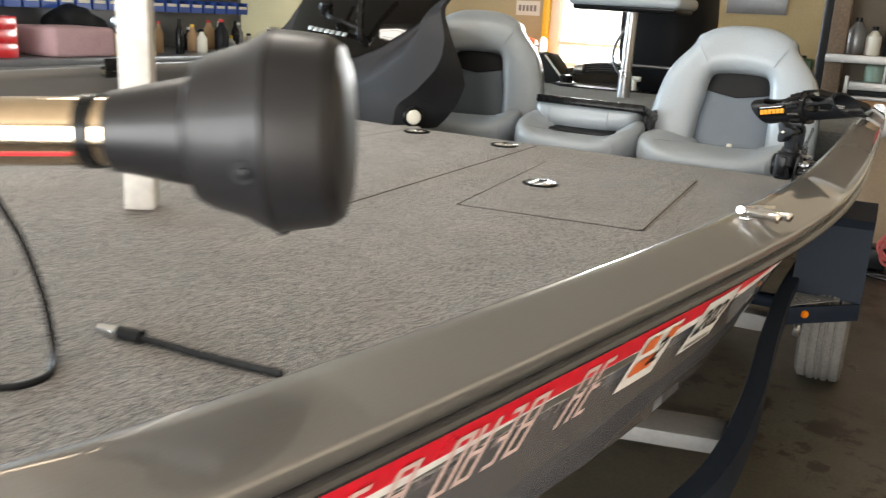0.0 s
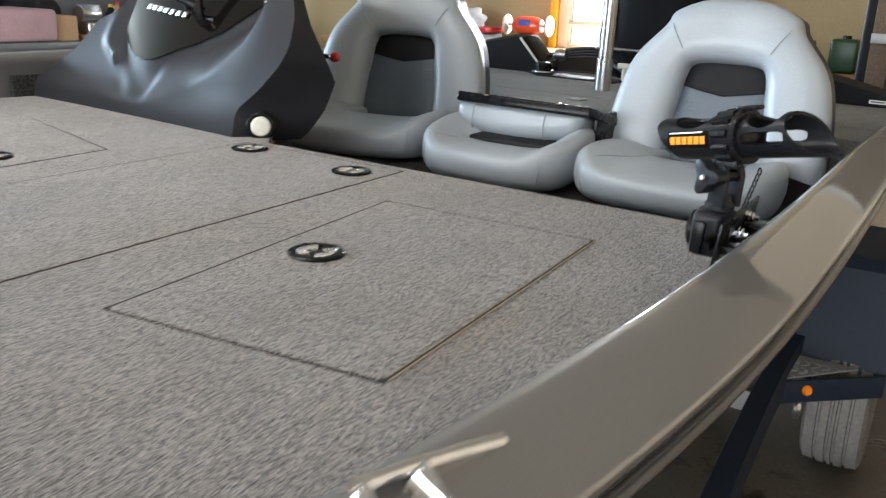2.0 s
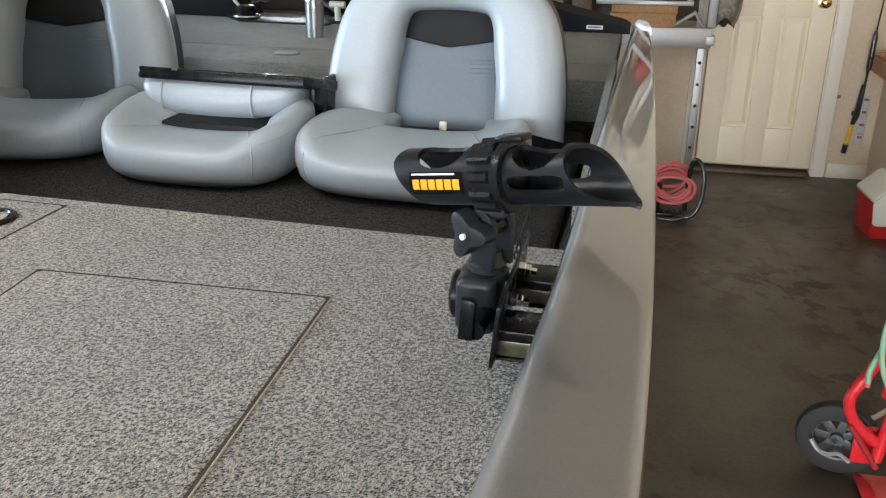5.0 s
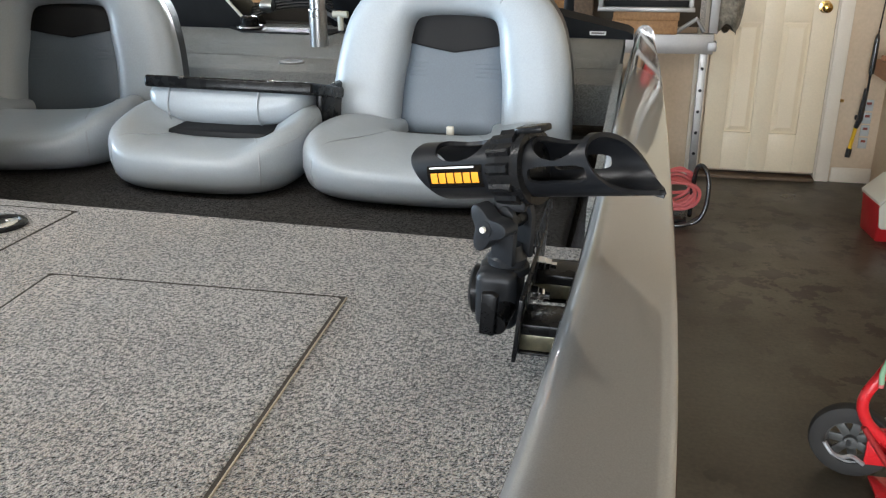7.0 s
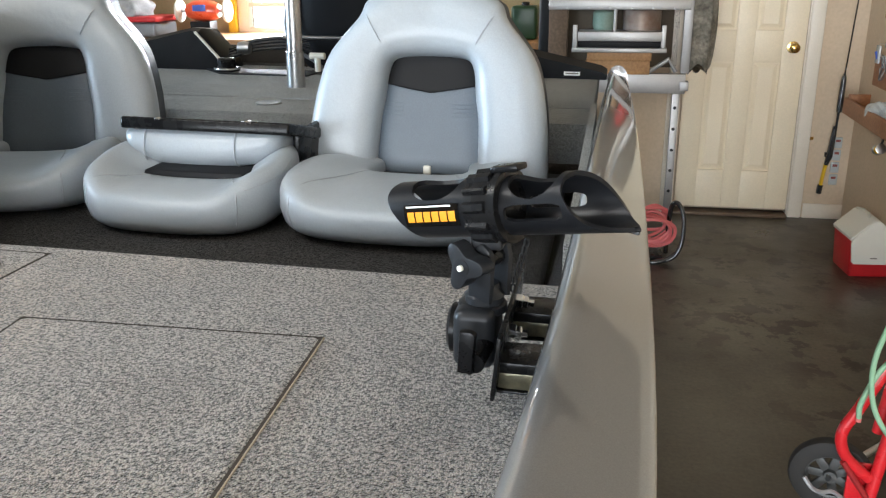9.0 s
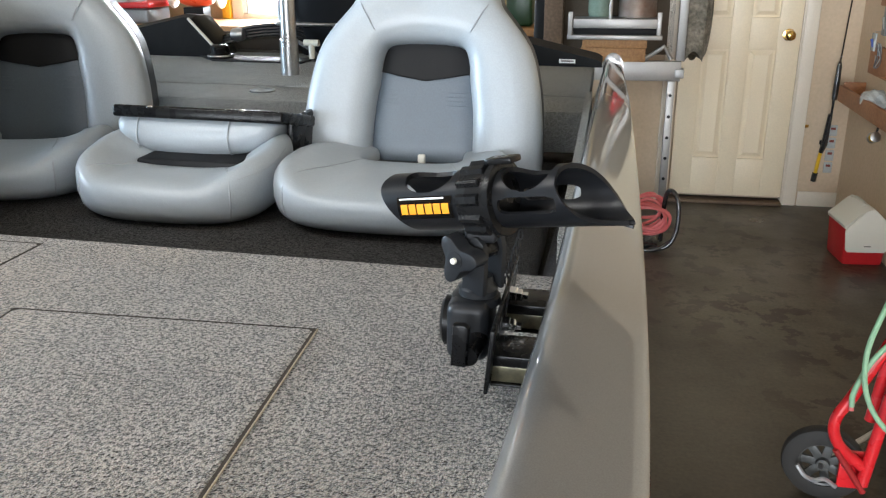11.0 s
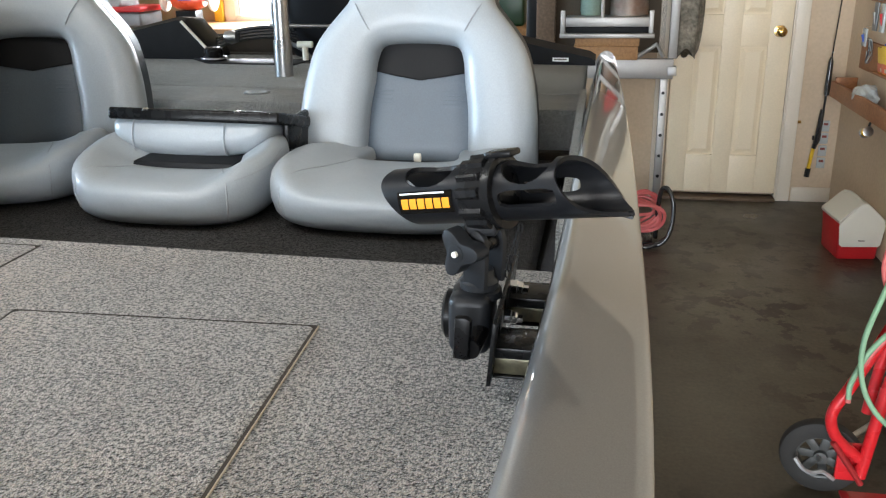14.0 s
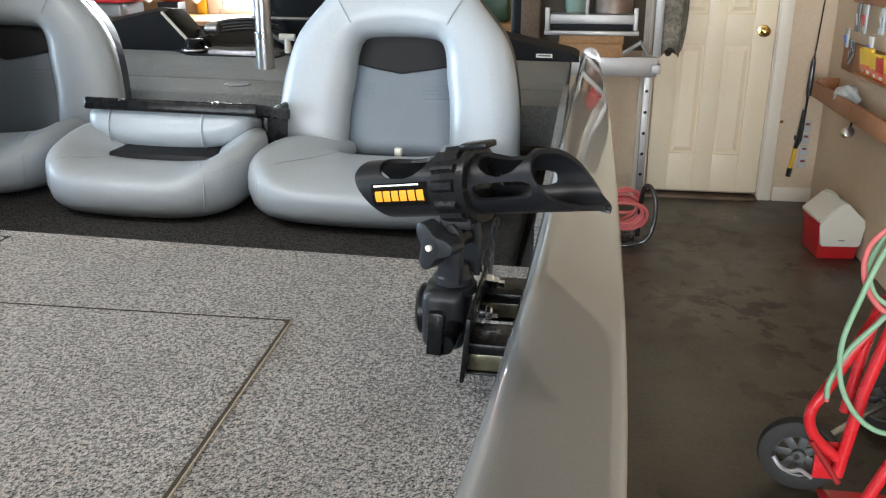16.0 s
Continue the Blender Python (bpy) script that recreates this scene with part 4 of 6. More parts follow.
def seat_cushion(s, w, front, depth, z0, z1, wing, hollow, dark=True, dish=0.85):
    """A U-shaped front roll with raised wings, a flat centre pad and piping."""
    mid = (z0 + z1) / 2
    h = (z1 - z0) / 2
    outer = smooth_line([(-w * 0.80, front + depth, mid - 0.03 + wing), (-w * 0.97, front + depth * 0.62, mid + wing * 0.8), (-w * 0.99, front + depth * 0.32, mid + wing * 0.25), (-w * 0.82, front + 0.045, mid), (-w * 0.42, front, mid), (w * 0.42, front, mid), (w * 0.82, front + 0.045, mid), (w * 0.99, front + depth * 0.32, mid + wing * 0.25), (w * 0.97, front + depth * 0.62, mid + wing * 0.8), (w * 0.80, front + depth, mid - 0.03 + wing)], 5)
    inner = smooth_line([(-w * 0.42, front + depth, mid - 0.01 + wing), (-w * 0.44, front + depth * (hollow + 0.18), mid - 0.01 + wing * 0.8), (-w * 0.44, front + depth * (hollow + 0.08), mid - 0.005), (-w * 0.40, front + depth * (hollow + 0.03), mid), (-w * 0.2, front + depth * hollow, mid), (w * 0.2, front + depth * hollow, mid), (w * 0.40, front + depth * (hollow + 0.03), mid), (w * 0.44, front + depth * (hollow + 0.08), mid - 0.005), (w * 0.44, front + depth * (hollow + 0.18), mid - 0.01 + wing * 0.8), (w * 0.42, front + depth, mid - 0.01 + wing)], 5)
    back = front + depth * 0.6

    def shaped(p):
        """Undercut below, and dished in the middle of the front between the raised corners."""
        t = (p.z - mid) / h
        q = Vector(p)
        if t < 0:
            k = min(1.0, -t) ** 1.6
            q.x *= 1 - 0.09 * k
            q.y = back + (q.y - back) * (1 - 0.10 * k)
        else:
            u = min(1.0, max(0.0, (abs(q.x) / w - 0.45) / 0.45))
            q.z += 0.038 * (u * u * (3 - 2 * u) - dish) * min(1.0, t)
        return q

    body = puff(inner, outer, Vector((0, 0, h)), 3.9, 36)
    for v in body.verts:
        v.co = shaped(v.co)
    part("cushion", body, VINYL, s, "light grey vinyl seat cushion", True, 60)
    pad = box((-w * 0.5, front + depth * 0.4, mid - 0.02), (w * 0.5, front + depth, z1 - 0.075), 0.012, 3)
    part("centre_pad", pad, VINYL_DARK if dark else VINYL_MID, s)
    n = len(inner)

    def skin(i, a):
        """A place on the roll: a runs from the inside over the top to the outside and under."""
        ia, oa = inner[i], outer[i]
        c, d = math.cos(a), math.sin(a)
        return shaped((ia + oa) / 2 - (oa - ia) / 2 * math.copysign(abs(c) ** 0.588, c) * 1.004 + Vector((0, 0, h * 1.004)) * math.copysign(abs(d) ** 0.588, d))

    for i in (int(n * 0.35), int(n * 0.65)):
        part("piping", tube([skin(i, math.pi * 1.30 * k / 26) for k in range(27)], 0.0019, 6), VINYL_SEAM, s)
    for ends in (range(int(n * 0.12), int(n * 0.33) + 1), range(int(n * 0.67), int(n * 0.88))):
        part("side_welt", tube([skin(i, math.pi * 0.86) for i in ends], 0.0017, 6), VINYL_SEAM, s)


seat = thing("cockpit_chair", (0.613, 1.2, 0.852), "light grey vinyl cockpit chair with a grey and black centre panel", "seat", "cockpit seats")
seat_cushion(seat, 0.25, -0.495, 0.475, -0.014, 0.120, -0.008, 0.70)
seat_back(seat)
for p_ in seat.children:
    if p_.name.startswith(("bolster", "centre_panel", "upper_panel", "seam", "rear_shell", "stitch_line")) or (p_.name.startswith("piping") and p_.data.vertices[0].co.z > 0.2):
        p_.location.z += 0.06
part("strap_tag", box((0.012, -0.118, 0.062), (0.030, -0.106, 0.084), 0.004, 3), KNOB_WHITE, seat, "small white strap end")
helm = copy_thing(seat, pose(-0.452, 1.225, 0.852, 0, 0, 15))
for o in [o for o in helm.children if o.name.startswith("strap_tag")]:
    bpy.data.objects.remove(o)
centre = thing("folded_centre_seat", (0.143, 1.13, 0.852), "light grey vinyl centre seat with its back folded down", "seat", "cockpit seats")
seat_cushion(centre, 0.222, -0.43, 0.42, -0.013, 0.108, 0.026, 0.45, True, 0.55)
part("seat_insert", box((-0.115, -0.26, 0.04), (0.125, -0.03, 0.096), 0.008, 2), VINYL_DARK, centre, "black vinyl seat insert")
# the folded back lies face down over the cushion, its black plastic shell up
fold = box((-0.214, -0.232, 0.076), (0.178, 0.14, 0.172), 0.04, 6)
bmesh.ops.subdivide_edges(fold, edges=[e for e in fold.edges if abs(e.verts[0].co.x - e.verts[1].co.x) > 0.2], cuts=11)
for v in fold.verts:
    k = min(1, max(0, (0.165 - v.co.z) / 0.06))
    u = (v.co.x + 0.03) / 0.2
    v.co.z += k * 0.040 * abs(u) ** 2.4
    v.co.y -= 0.010 * (1 - u * u) * math.sin(math.pi * min(1, max(0, (v.co.z - 0.08) / 0.09))) * (v.co.y < -0.1)
bmesh.ops.transform(fold, matrix=pose(0, 0, -0.0325, -12.5), verts=fold.verts)
bmesh.ops.translate(fold, vec=(0.011, 0, 0), verts=fold.verts)
part("folded_back", fold, VINYL, centre, "folded light grey backrest", True, 60)
plate = box((-0.194, -0.248, 0.161), (0.214, 0.14, 0.188), 0.006, 3, m=pose(0, 0, -0.0345, -12.5, 0.3))
part("back_plate", plate, PLASTIC, centre, "black plastic backrest shell", True, 40)
for x in (-0.10, 0.12):
    part("screw", lathe([(0.008, 0), (0.008, 0.003), (0.004, 0.005), (0.0, 0.005)], 10, pose(x, -0.20, 0.198)), CHROME, centre)
for x in (-0.135, 0.085):
    line = [tuple(pose(0, 0, -0.0325, -12.5) @ Vector((x, -0.206 - 0.037 * math.sin(a) ** 0.7, 0.128 + 0.044 * math.cos(a)))) for a in (math.pi * k / 8 for k in range(9))]
    part("piping", tube(line, 0.0018, 6), VINYL_SEAM, centre)
part("hinge_cover", box((0.192, -0.13, 0.06), (0.210, 0.12, 0.170), 0.008), PLASTIC, centre)

# pedestal seat on its pole over the rear deck
ped = thing("pedestal_seat", (-0.03, 2.0, 0.979), "folded grey fishing seat on a steel pole", "seat")
part("pole", tube([(0, 0, 0), (0, 0, 0.12), (0, 0, 0.121), (0, 0, 0.40)], [0.031, 0.031, 0.027, 0.027], 20), STEEL, ped, "round brushed steel pole")
part("pole_top", tube([(0, 0, 0.39), (0, 0, 0.45)], 0.017, 16), PLASTIC, ped)
part("seat_pan", box((-0.26, -0.19, 0.415), (0.26, 0.20, 0.47), 0.025, 4), VINYL, ped, "grey vinyl folded seat", True, 60)
part("seat_shell", box((-0.24, -0.17, 0.395), (0.24, 0.18, 0.425), 0.012, 3), PLASTIC_MATT, ped)
part("folded_back", box((-0.25, -0.2, 0.472), (0.25, 0.2, 0.54), 0.03, 4), VINYL, ped, "", True, 60)


# ---- rod holder ----
def tube_shell(x0, x1, r, hole, m, thick=0.0042, nu=90, nv=110, bm=None):
    """A pipe along x with slanted ends x0(a), x1(a) and openings where hole(x, a) is true; a is the angle from the top."""
    bm = bm or bmesh.new()
    grid = []
    for j in range(nv):
        a = 2 * math.pi * j / nv
        grid.append([bm.verts.new(m @ Vector((x0(a) + (x1(a) - x0(a)) * i / nu, r * math.sin(a), r * math.cos(a)))) for i in range(nu + 1)])
    for j in range(nv):
        a = 2 * math.pi * (j + 0.5) / nv
        for i in range(nu):
            t = (i + 0.5) / nu
            x = x0(a) + (x1(a) - x0(a)) * t
            if not hole(x, (a + math.pi) % (2 * math.pi) - math.pi):
                bm.faces.new((grid[j][i], grid[j][i + 1], grid[(j + 1) % nv][i + 1], grid[(j + 1) % nv][i]))
    bmesh.ops.delete(bm, geom=[v for v in bm.verts if not v.link_faces], context="VERTS")
    # soften the stepped cut edges
    for _ in range(6):
        rim = [v for v in bm.verts if any(e.is_boundary for e in v.link_edges)]
        moved = {}
        for v in rim:
            near = [e.other_vert(v).co for e in v.link_edges if e.is_boundary]
            if len(near) == 2:
                moved[v] = v.co * 0.5 + (near[0] + near[1]) * 0.25
        for v, c in moved.items():
            v.co = c
    bmesh.ops.recalc_face_normals(bm, faces=bm.faces)
    bmesh.ops.solidify(bm, geom=bm.faces[:], thickness=thick)
    return bm


def rod_holder(at):
    """Origin at the foot under the swivel, x athwart, the mounting plate on the +x side."""
    h = thing("rod_holder", at, "black plastic fishing rod holder clamped to the gunwale", "rod holder", "rod holders")
    # the cradle: axis rises to the ring, turned towards the bow
    axis = Vector((0.237, -0.10, 0.052)).normalized()
    side = Vector((0, 0, 1)).cross(axis).normalized()
    up = axis.cross(side)
    ring_at = Vector((0.000, 0.003, 0.1965))
    m = Matrix.Translation(ring_at) @ Matrix((axis, side, up)).transposed().to_4x4()
    R = 0.0275
    # a: 0 top, -90 degrees towards the camera's side
    def rear_end(a):
        return -0.114 + 0.019 * (1 - math.cos(a)) + 0.012 * max(0.0, math.cos(a)) ** 4
    def rear_hole(x, a):
        return abs((x + 0.053) / 0.027) ** 2.4 + abs((a + 0.28) / 0.80) ** 2.4 < 1
    part("rear_cradle", tube_shell(rear_end, lambda a: -0.012, R, rear_hole, m), PLASTIC_MATT, h, "", True, 45)
    def tip(a):
        # scooped mouth: long below and on the far flank, cut back on the near one
        b_ = (a + math.pi) % (2 * math.pi) - math.pi
        return float(np.interp(b_, (-3.15, -2.7, -2.2, -1.57, -1.0, -0.4, 0.2, 0.6, 1.0, 1.6, 2.4, 3.15), (0.138, 0.118, 0.099, 0.086, 0.079, 0.079, 0.084, 0.091, 0.098, 0.108, 0.123, 0.138)))
    def front_hole(x, a):
        top = abs((x - 0.049) / 0.025) ** 2.2 + abs((a + 0.18) / 1.0) ** 2.2 < 1
        slot = ((x - 0.052) / 0.028) ** 6 + ((abs(a) - 1.66) / 0.27) ** 6 < 1
        return top or slot
    part("front_cradle", tube_shell(lambda a: 0.006, tip, R * 0.98, front_hole, m), PLASTIC_MATT, h, "", True, 45)
    # ribbed collar
    prof = []
    for x, r in ((-0.016, 0.0285), (-0.015, 0.0325), (0.008, 0.0335), (0.009, 0.0315), (0.012, 0.0315), (0.013, 0.0340), (0.019, 0.0340), (0.020, 0.0285)):
        ring = []
        for k in range(72):
            a = 2 * math.pi * k / 72
            rib = 0.0016 * (1 if math.sin(a * 12) > 0 else -1) if x < 0.0085 and r > 0.03 else 0
            ring.append(m @ Vector((x, (r + rib) * math.sin(a), (r + rib) * math.cos(a))))
        prof.append(ring)
    part("collar", loft(prof), PLASTIC, h, "ribbed black locking collar", True, 30)
    part("latch_tab", box((0.006, -0.010, 0.031), (0.034, 0.010, 0.037), 0.002, m=m), PLASTIC, h)
    # label plates on both flanks: plain black plates with amber bars
    def skin(x, a, d):
        return m @ Vector((x, (R + d) * math.sin(a), (R + d) * math.cos(a)))
    for face in (1, -1):
        rows = [[skin(x, a * face, 0.0009) for x in np.linspace(-0.083, -0.022, 8)] for a in np.linspace(-1.22, -1.98, 8)]
        plate = part("label_plate", loft(rows, False, False), SMOKED, h, "black label plate with an amber bar mark")
        for i in range(6):
            x0 = -0.079 + 0.0092 * i
            bar = loft([[skin(x + 0.0012 * (a + 1.62), a * face, 0.0014) for x in np.linspace(x0, x0 + 0.0076, 3)] for a in np.linspace(-1.46, -1.80, 4)], False, False)
            part("label_bar", bar, YELLOW_INK, plate)
        rows = [[skin(x, a * face, 0.0014) for x in np.linspace(-0.080, -0.030, 4)] for a in (-1.27, -1.32)]
        part("label_line", loft(rows, False, False), WHITE_VINYL, plate)
    # yoke under the ring, with the three-lobed knob
    part("saddle", box((-0.020, -0.012, 0.158), (0.010, 0.014, 0.172), 0.004, 3), SLATE, h)
    arch = [(-0.012, 0.0), (0.012, 0.0), (0.0135, 0.040), (0.011, 0.050), (0.004, 0.056), (-0.004, 0.056), (-0.011, 0.050), (-0.0135, 0.040)]
    part("yoke", prism(arch, -0.003, 0.003, 0.0015, m=pose(-0.010, -0.010, 0.108, 90, 0, -28)), SLATE, h)
    part("yoke_cheek", prism(arch, -0.003, 0.003, 0.0015, m=pose(0.003, 0.016, 0.108, 90, 0, -28)), SLATE, h)
    part("tilt_pin", tube([(-0.016, -0.022, 0.147), (0.008, 0.022, 0.147)], 0.008, 14), PLASTIC, h)
    star = []
    for k in range(60):
        a = 2 * math.pi * k / 60
        r = 0.0172 + 0.0062 * math.cos(3 * a) + 0.0008 * math.cos(6 * a)
        star.append((r * math.cos(a + 0.12), r * math.sin(a + 0.12)))
    knob_at = pose(-0.016, -0.016, 0.147, 90, 0, -30)
    kn = part("tilt_knob", prism(star, 0, 0.017, 0.0015, m=knob_at), SLATE, h, "three-lobed tightening knob", True, 28)
    part("hub", lathe([(0.0082, 0.0155), (0.0082, 0.0174), (0.0065, 0.0176), (0.0, 0.0174)], 18, knob_at), VINYL_DARK, kn)
    part("bolt", lathe([(0.0028, 0.017), (0.0028, 0.0205), (0.0, 0.021)], 10, knob_at), WHITE_PLASTIC, kn)
    part("neck", lathe([(0.0165, 0.102), (0.0185, 0.104), (0.0185, 0.110), (0.015, 0.114), (0.013, 0.122), (0.0, 0.122)], 24, pose(-0.008, 0.004, 0)), SLATE, h)
    # square body with a round cap, a lever and the bolted plate
    part("body", box((-0.034, -0.026, 0.044), (0.006, 0.044, 0.103), 0.010, 4), SLATE, h, "", True, 50)
    part("shoulder", lathe([(0.024, 0.095), (0.023, 0.1012), (0.019, 0.1035), (0.0, 0.1035)], 24, pose(-0.010, 0.006, 0)), SLATE, h)
    part("end_cap", lathe([(0.024, 0.0), (0.024, 0.006), (0.020, 0.009), (0.0, 0.010)], 24, pose(-0.033, 0.008, 0.072, 0, -90, 0)), PLASTIC, h)
    lev = part("lever", prism([(-0.008, -0.020), (0.006, -0.020), (0.0085, 0.018), (0.004, 0.021), (-0.006, 0.020)], 0, 0.007, 0.002, m=pose(-0.014, -0.055, 0.078, 90, 0, -8)), PLASTIC, h, "flat tightening lever")
    part("spindle", tube([(-0.008, -0.056, 0.066), (-0.004, -0.02, 0.068)], 0.0095, 16), PLASTIC, lev)
    lean = pose(0.0065, 0.0, 0.002, 0, 5, 0)
    pl = part("mounting_plate", box((0.0, -0.084, 0.044), (0.004, 0.112, 0.104), 0.0012, m=lean), PLASTIC, h, "black steel mounting plate")
    for y, z in ((-0.016, 0.082), (0.034, 0.092)):
        nut = lathe([(0.0074, 0.0), (0.0074, 0.0065), (0.0062, 0.0075), (0.0062, 0.0115), (0.0055, 0.0125), (0.0036, 0.013), (0.0036, 0.018), (0.0, 0.0182)], 6, lean @ pose(0.004, y, z, 0, 90, 0))
        part("lock_nut", nut, CHROME, pl, "shiny hex lock nut")
    # yellowish mottled colour stands for the light inside the hollow brackets
    lit_web = material("lit_bracket_inside", (0.20, 0.18, 0.11), 0.3, 0.5, (0.03, 0.03, 0.025), 0.9, 60)
    for y, z in ((-0.066, 0.048), (0.040, 0.052)):
        arm_o = part("bracket", box((0.012, y, z + 0.016), (0.060, y + 0.046, z + 0.027), 0.002), PLASTIC, h, "black square bracket to the gunwale")
        part("bracket_web", box((0.012, y + 0.003, z), (0.056, y + 0.046, z + 0.0155), 0.0012), lit_web, arm_o, "bracket web with yellowish inner light in its colour")
        part("bracket_foot", box((0.012, y, z - 0.003), (0.056, y + 0.046, z - 0.0005), 0.001), PLASTIC, arm_o)
    for i in range(7):
        link = tube([Vector((0.026 - 0.002 * i + 0.002 * math.cos(a), 0.045 + 0.002 * math.sin(a) * (i % 2), 0.150 - 0.008 * i + 0.0048 * math.sin(a))) for a in (2 * math.pi * k / 8 for k in range(9))], 0.0011, 5)
        part("chain_link", link, VINYL_DARK, h)
    return h


holder = rod_holder(pose(0.951, -0.085, 0.981))
copy_thing(holder, pose(-1.065, -0.04, 1.018, 0, 0, 184))

# ---- bow: trolling motor, post, cords ----
motor = thing("trolling_motor", pose(0.5907, -1.6673, 1.241, 0, -2.6, 28.3), "black trolling motor on a polished shaft, stowed over the bow", "trolling motor")
turn = Matrix(((0, 0, 1), (1, 0, 0), (0, 1, 0))).to_4x4()
K = 0.000386
prof = [(0.022, 198), (0.0275, 203), (0.0290, 230), (0.0335, 290), (0.0375, 345), (0.0400, 350), (0.0480, 358), (0.0530, 385), (0.0590, 440), (0.0660, 475), (0.0690, 489), (0.0695, 492), (0.0680, 496), (0.0665, 540), (0.0640, 585), (0.058, 607), (0.046, 618), (0.03, 622), (0.0, 623)]
part("housing", lathe([(r, x * K) for r, x in prof], 48, turn), BOW_MOUNT, motor, "black conical motor housing", True, 25)
part("keel", prism([(360 * K, -0.045), (492 * K, -0.073), (615 * K, -0.040)], -0.006, 0.006, 0.003, m=pose(0, 0, 0, 90, 0, 0)), BOW_MOUNT, motor)
part("shaft", tube([(-0.45, 0, 0), (0.082, 0, 0.0)], 0.0235, 32), SHAFT_REFLECTION, motor, "polished metal shaft with a brown reflection tinted into its metal")
part("shaft_band", tube([(152 * K, 0, 0), (180 * K, 0, 0)], 0.0255, 32), PLASTIC, motor)
part("shaft_line", tube([(-0.4, -0.0200, -0.0125), (0.055, -0.0200, -0.0125)], 0.0016, 6), RED_PLASTIC, motor)
part("set_screw", lathe([(0.008, 0), (0.008, 0.003), (0.0, 0.003)], 12, pose(462 * K, -0.0595, -0.0165, 100, 0, -8)), VINYL_DARK, motor)
part("screw_head", lathe([(0.004, 0.0025), (0.004, 0.0045), (0.0, 0.005)], 10, pose(464 * K, -0.0605, -0.0170, 100, 0, -8)), PLASTIC, motor)
part("motor_foot", box((-0.50, -0.06, -0.262), (-0.38, 0.08, 0.035), 0.012, 3), PLASTIC, motor)

post = thing("white_post", pose(-0.002, -1.005, DECK, 0, 0, 35), "white painted square post standing on the deck", "post")
part("shaft", box((-0.025, -0.025, 0), (0.025, 0.025, 1.2), 0.003), material("chipped_white_paint", (0.74, 0.72, 0.68), 0.5, 0, (0.5, 0.46, 0.42), 0.8, 9, 40, 0.12), post)

cord = thing("pull_cord", (0, 0, 0), "black pull cord with a metal end on the carpet", "cord")
part("rope", tube(smooth_line([(0.425, -1.435, 0.982), (0.47, -1.43, 0.981), (0.54, -1.425, 0.979), (0.63, -1.415, 0.978)], 5), 0.0045, 8), VINYL_DARK, cord)
part("grip", tube([(0.425, -1.436, 0.983), (0.455, -1.432, 0.983)], 0.008, 12), VINYL_DARK, cord)
part("end_fitting", tube([(0.398, -1.438, 0.983), (0.425, -1.436, 0.983)], [0.006, 0.0075], 12), CHROME, cord, "shiny metal end")
cable = thing("motor_cable", (0, 0, 0), "black cable hanging down onto the deck", "cable")
part("cable_run", tube(smooth_line([(0.30, -1.50, 1.16), (0.34, -1.50, 1.119), (0.367, -1.50, 1.088), (0.391, -1.50, 1.038), (0.405, -1.503, 0.995), (0.425, -1.518, 0.980), (0.448, -1.543, 0.978), (0.448, -1.572, 0.978), (0.43, -1.59, 0.978), (0.38, -1.63, 0.978)], 6), 0.004, 8), VINYL_DARK, cable)

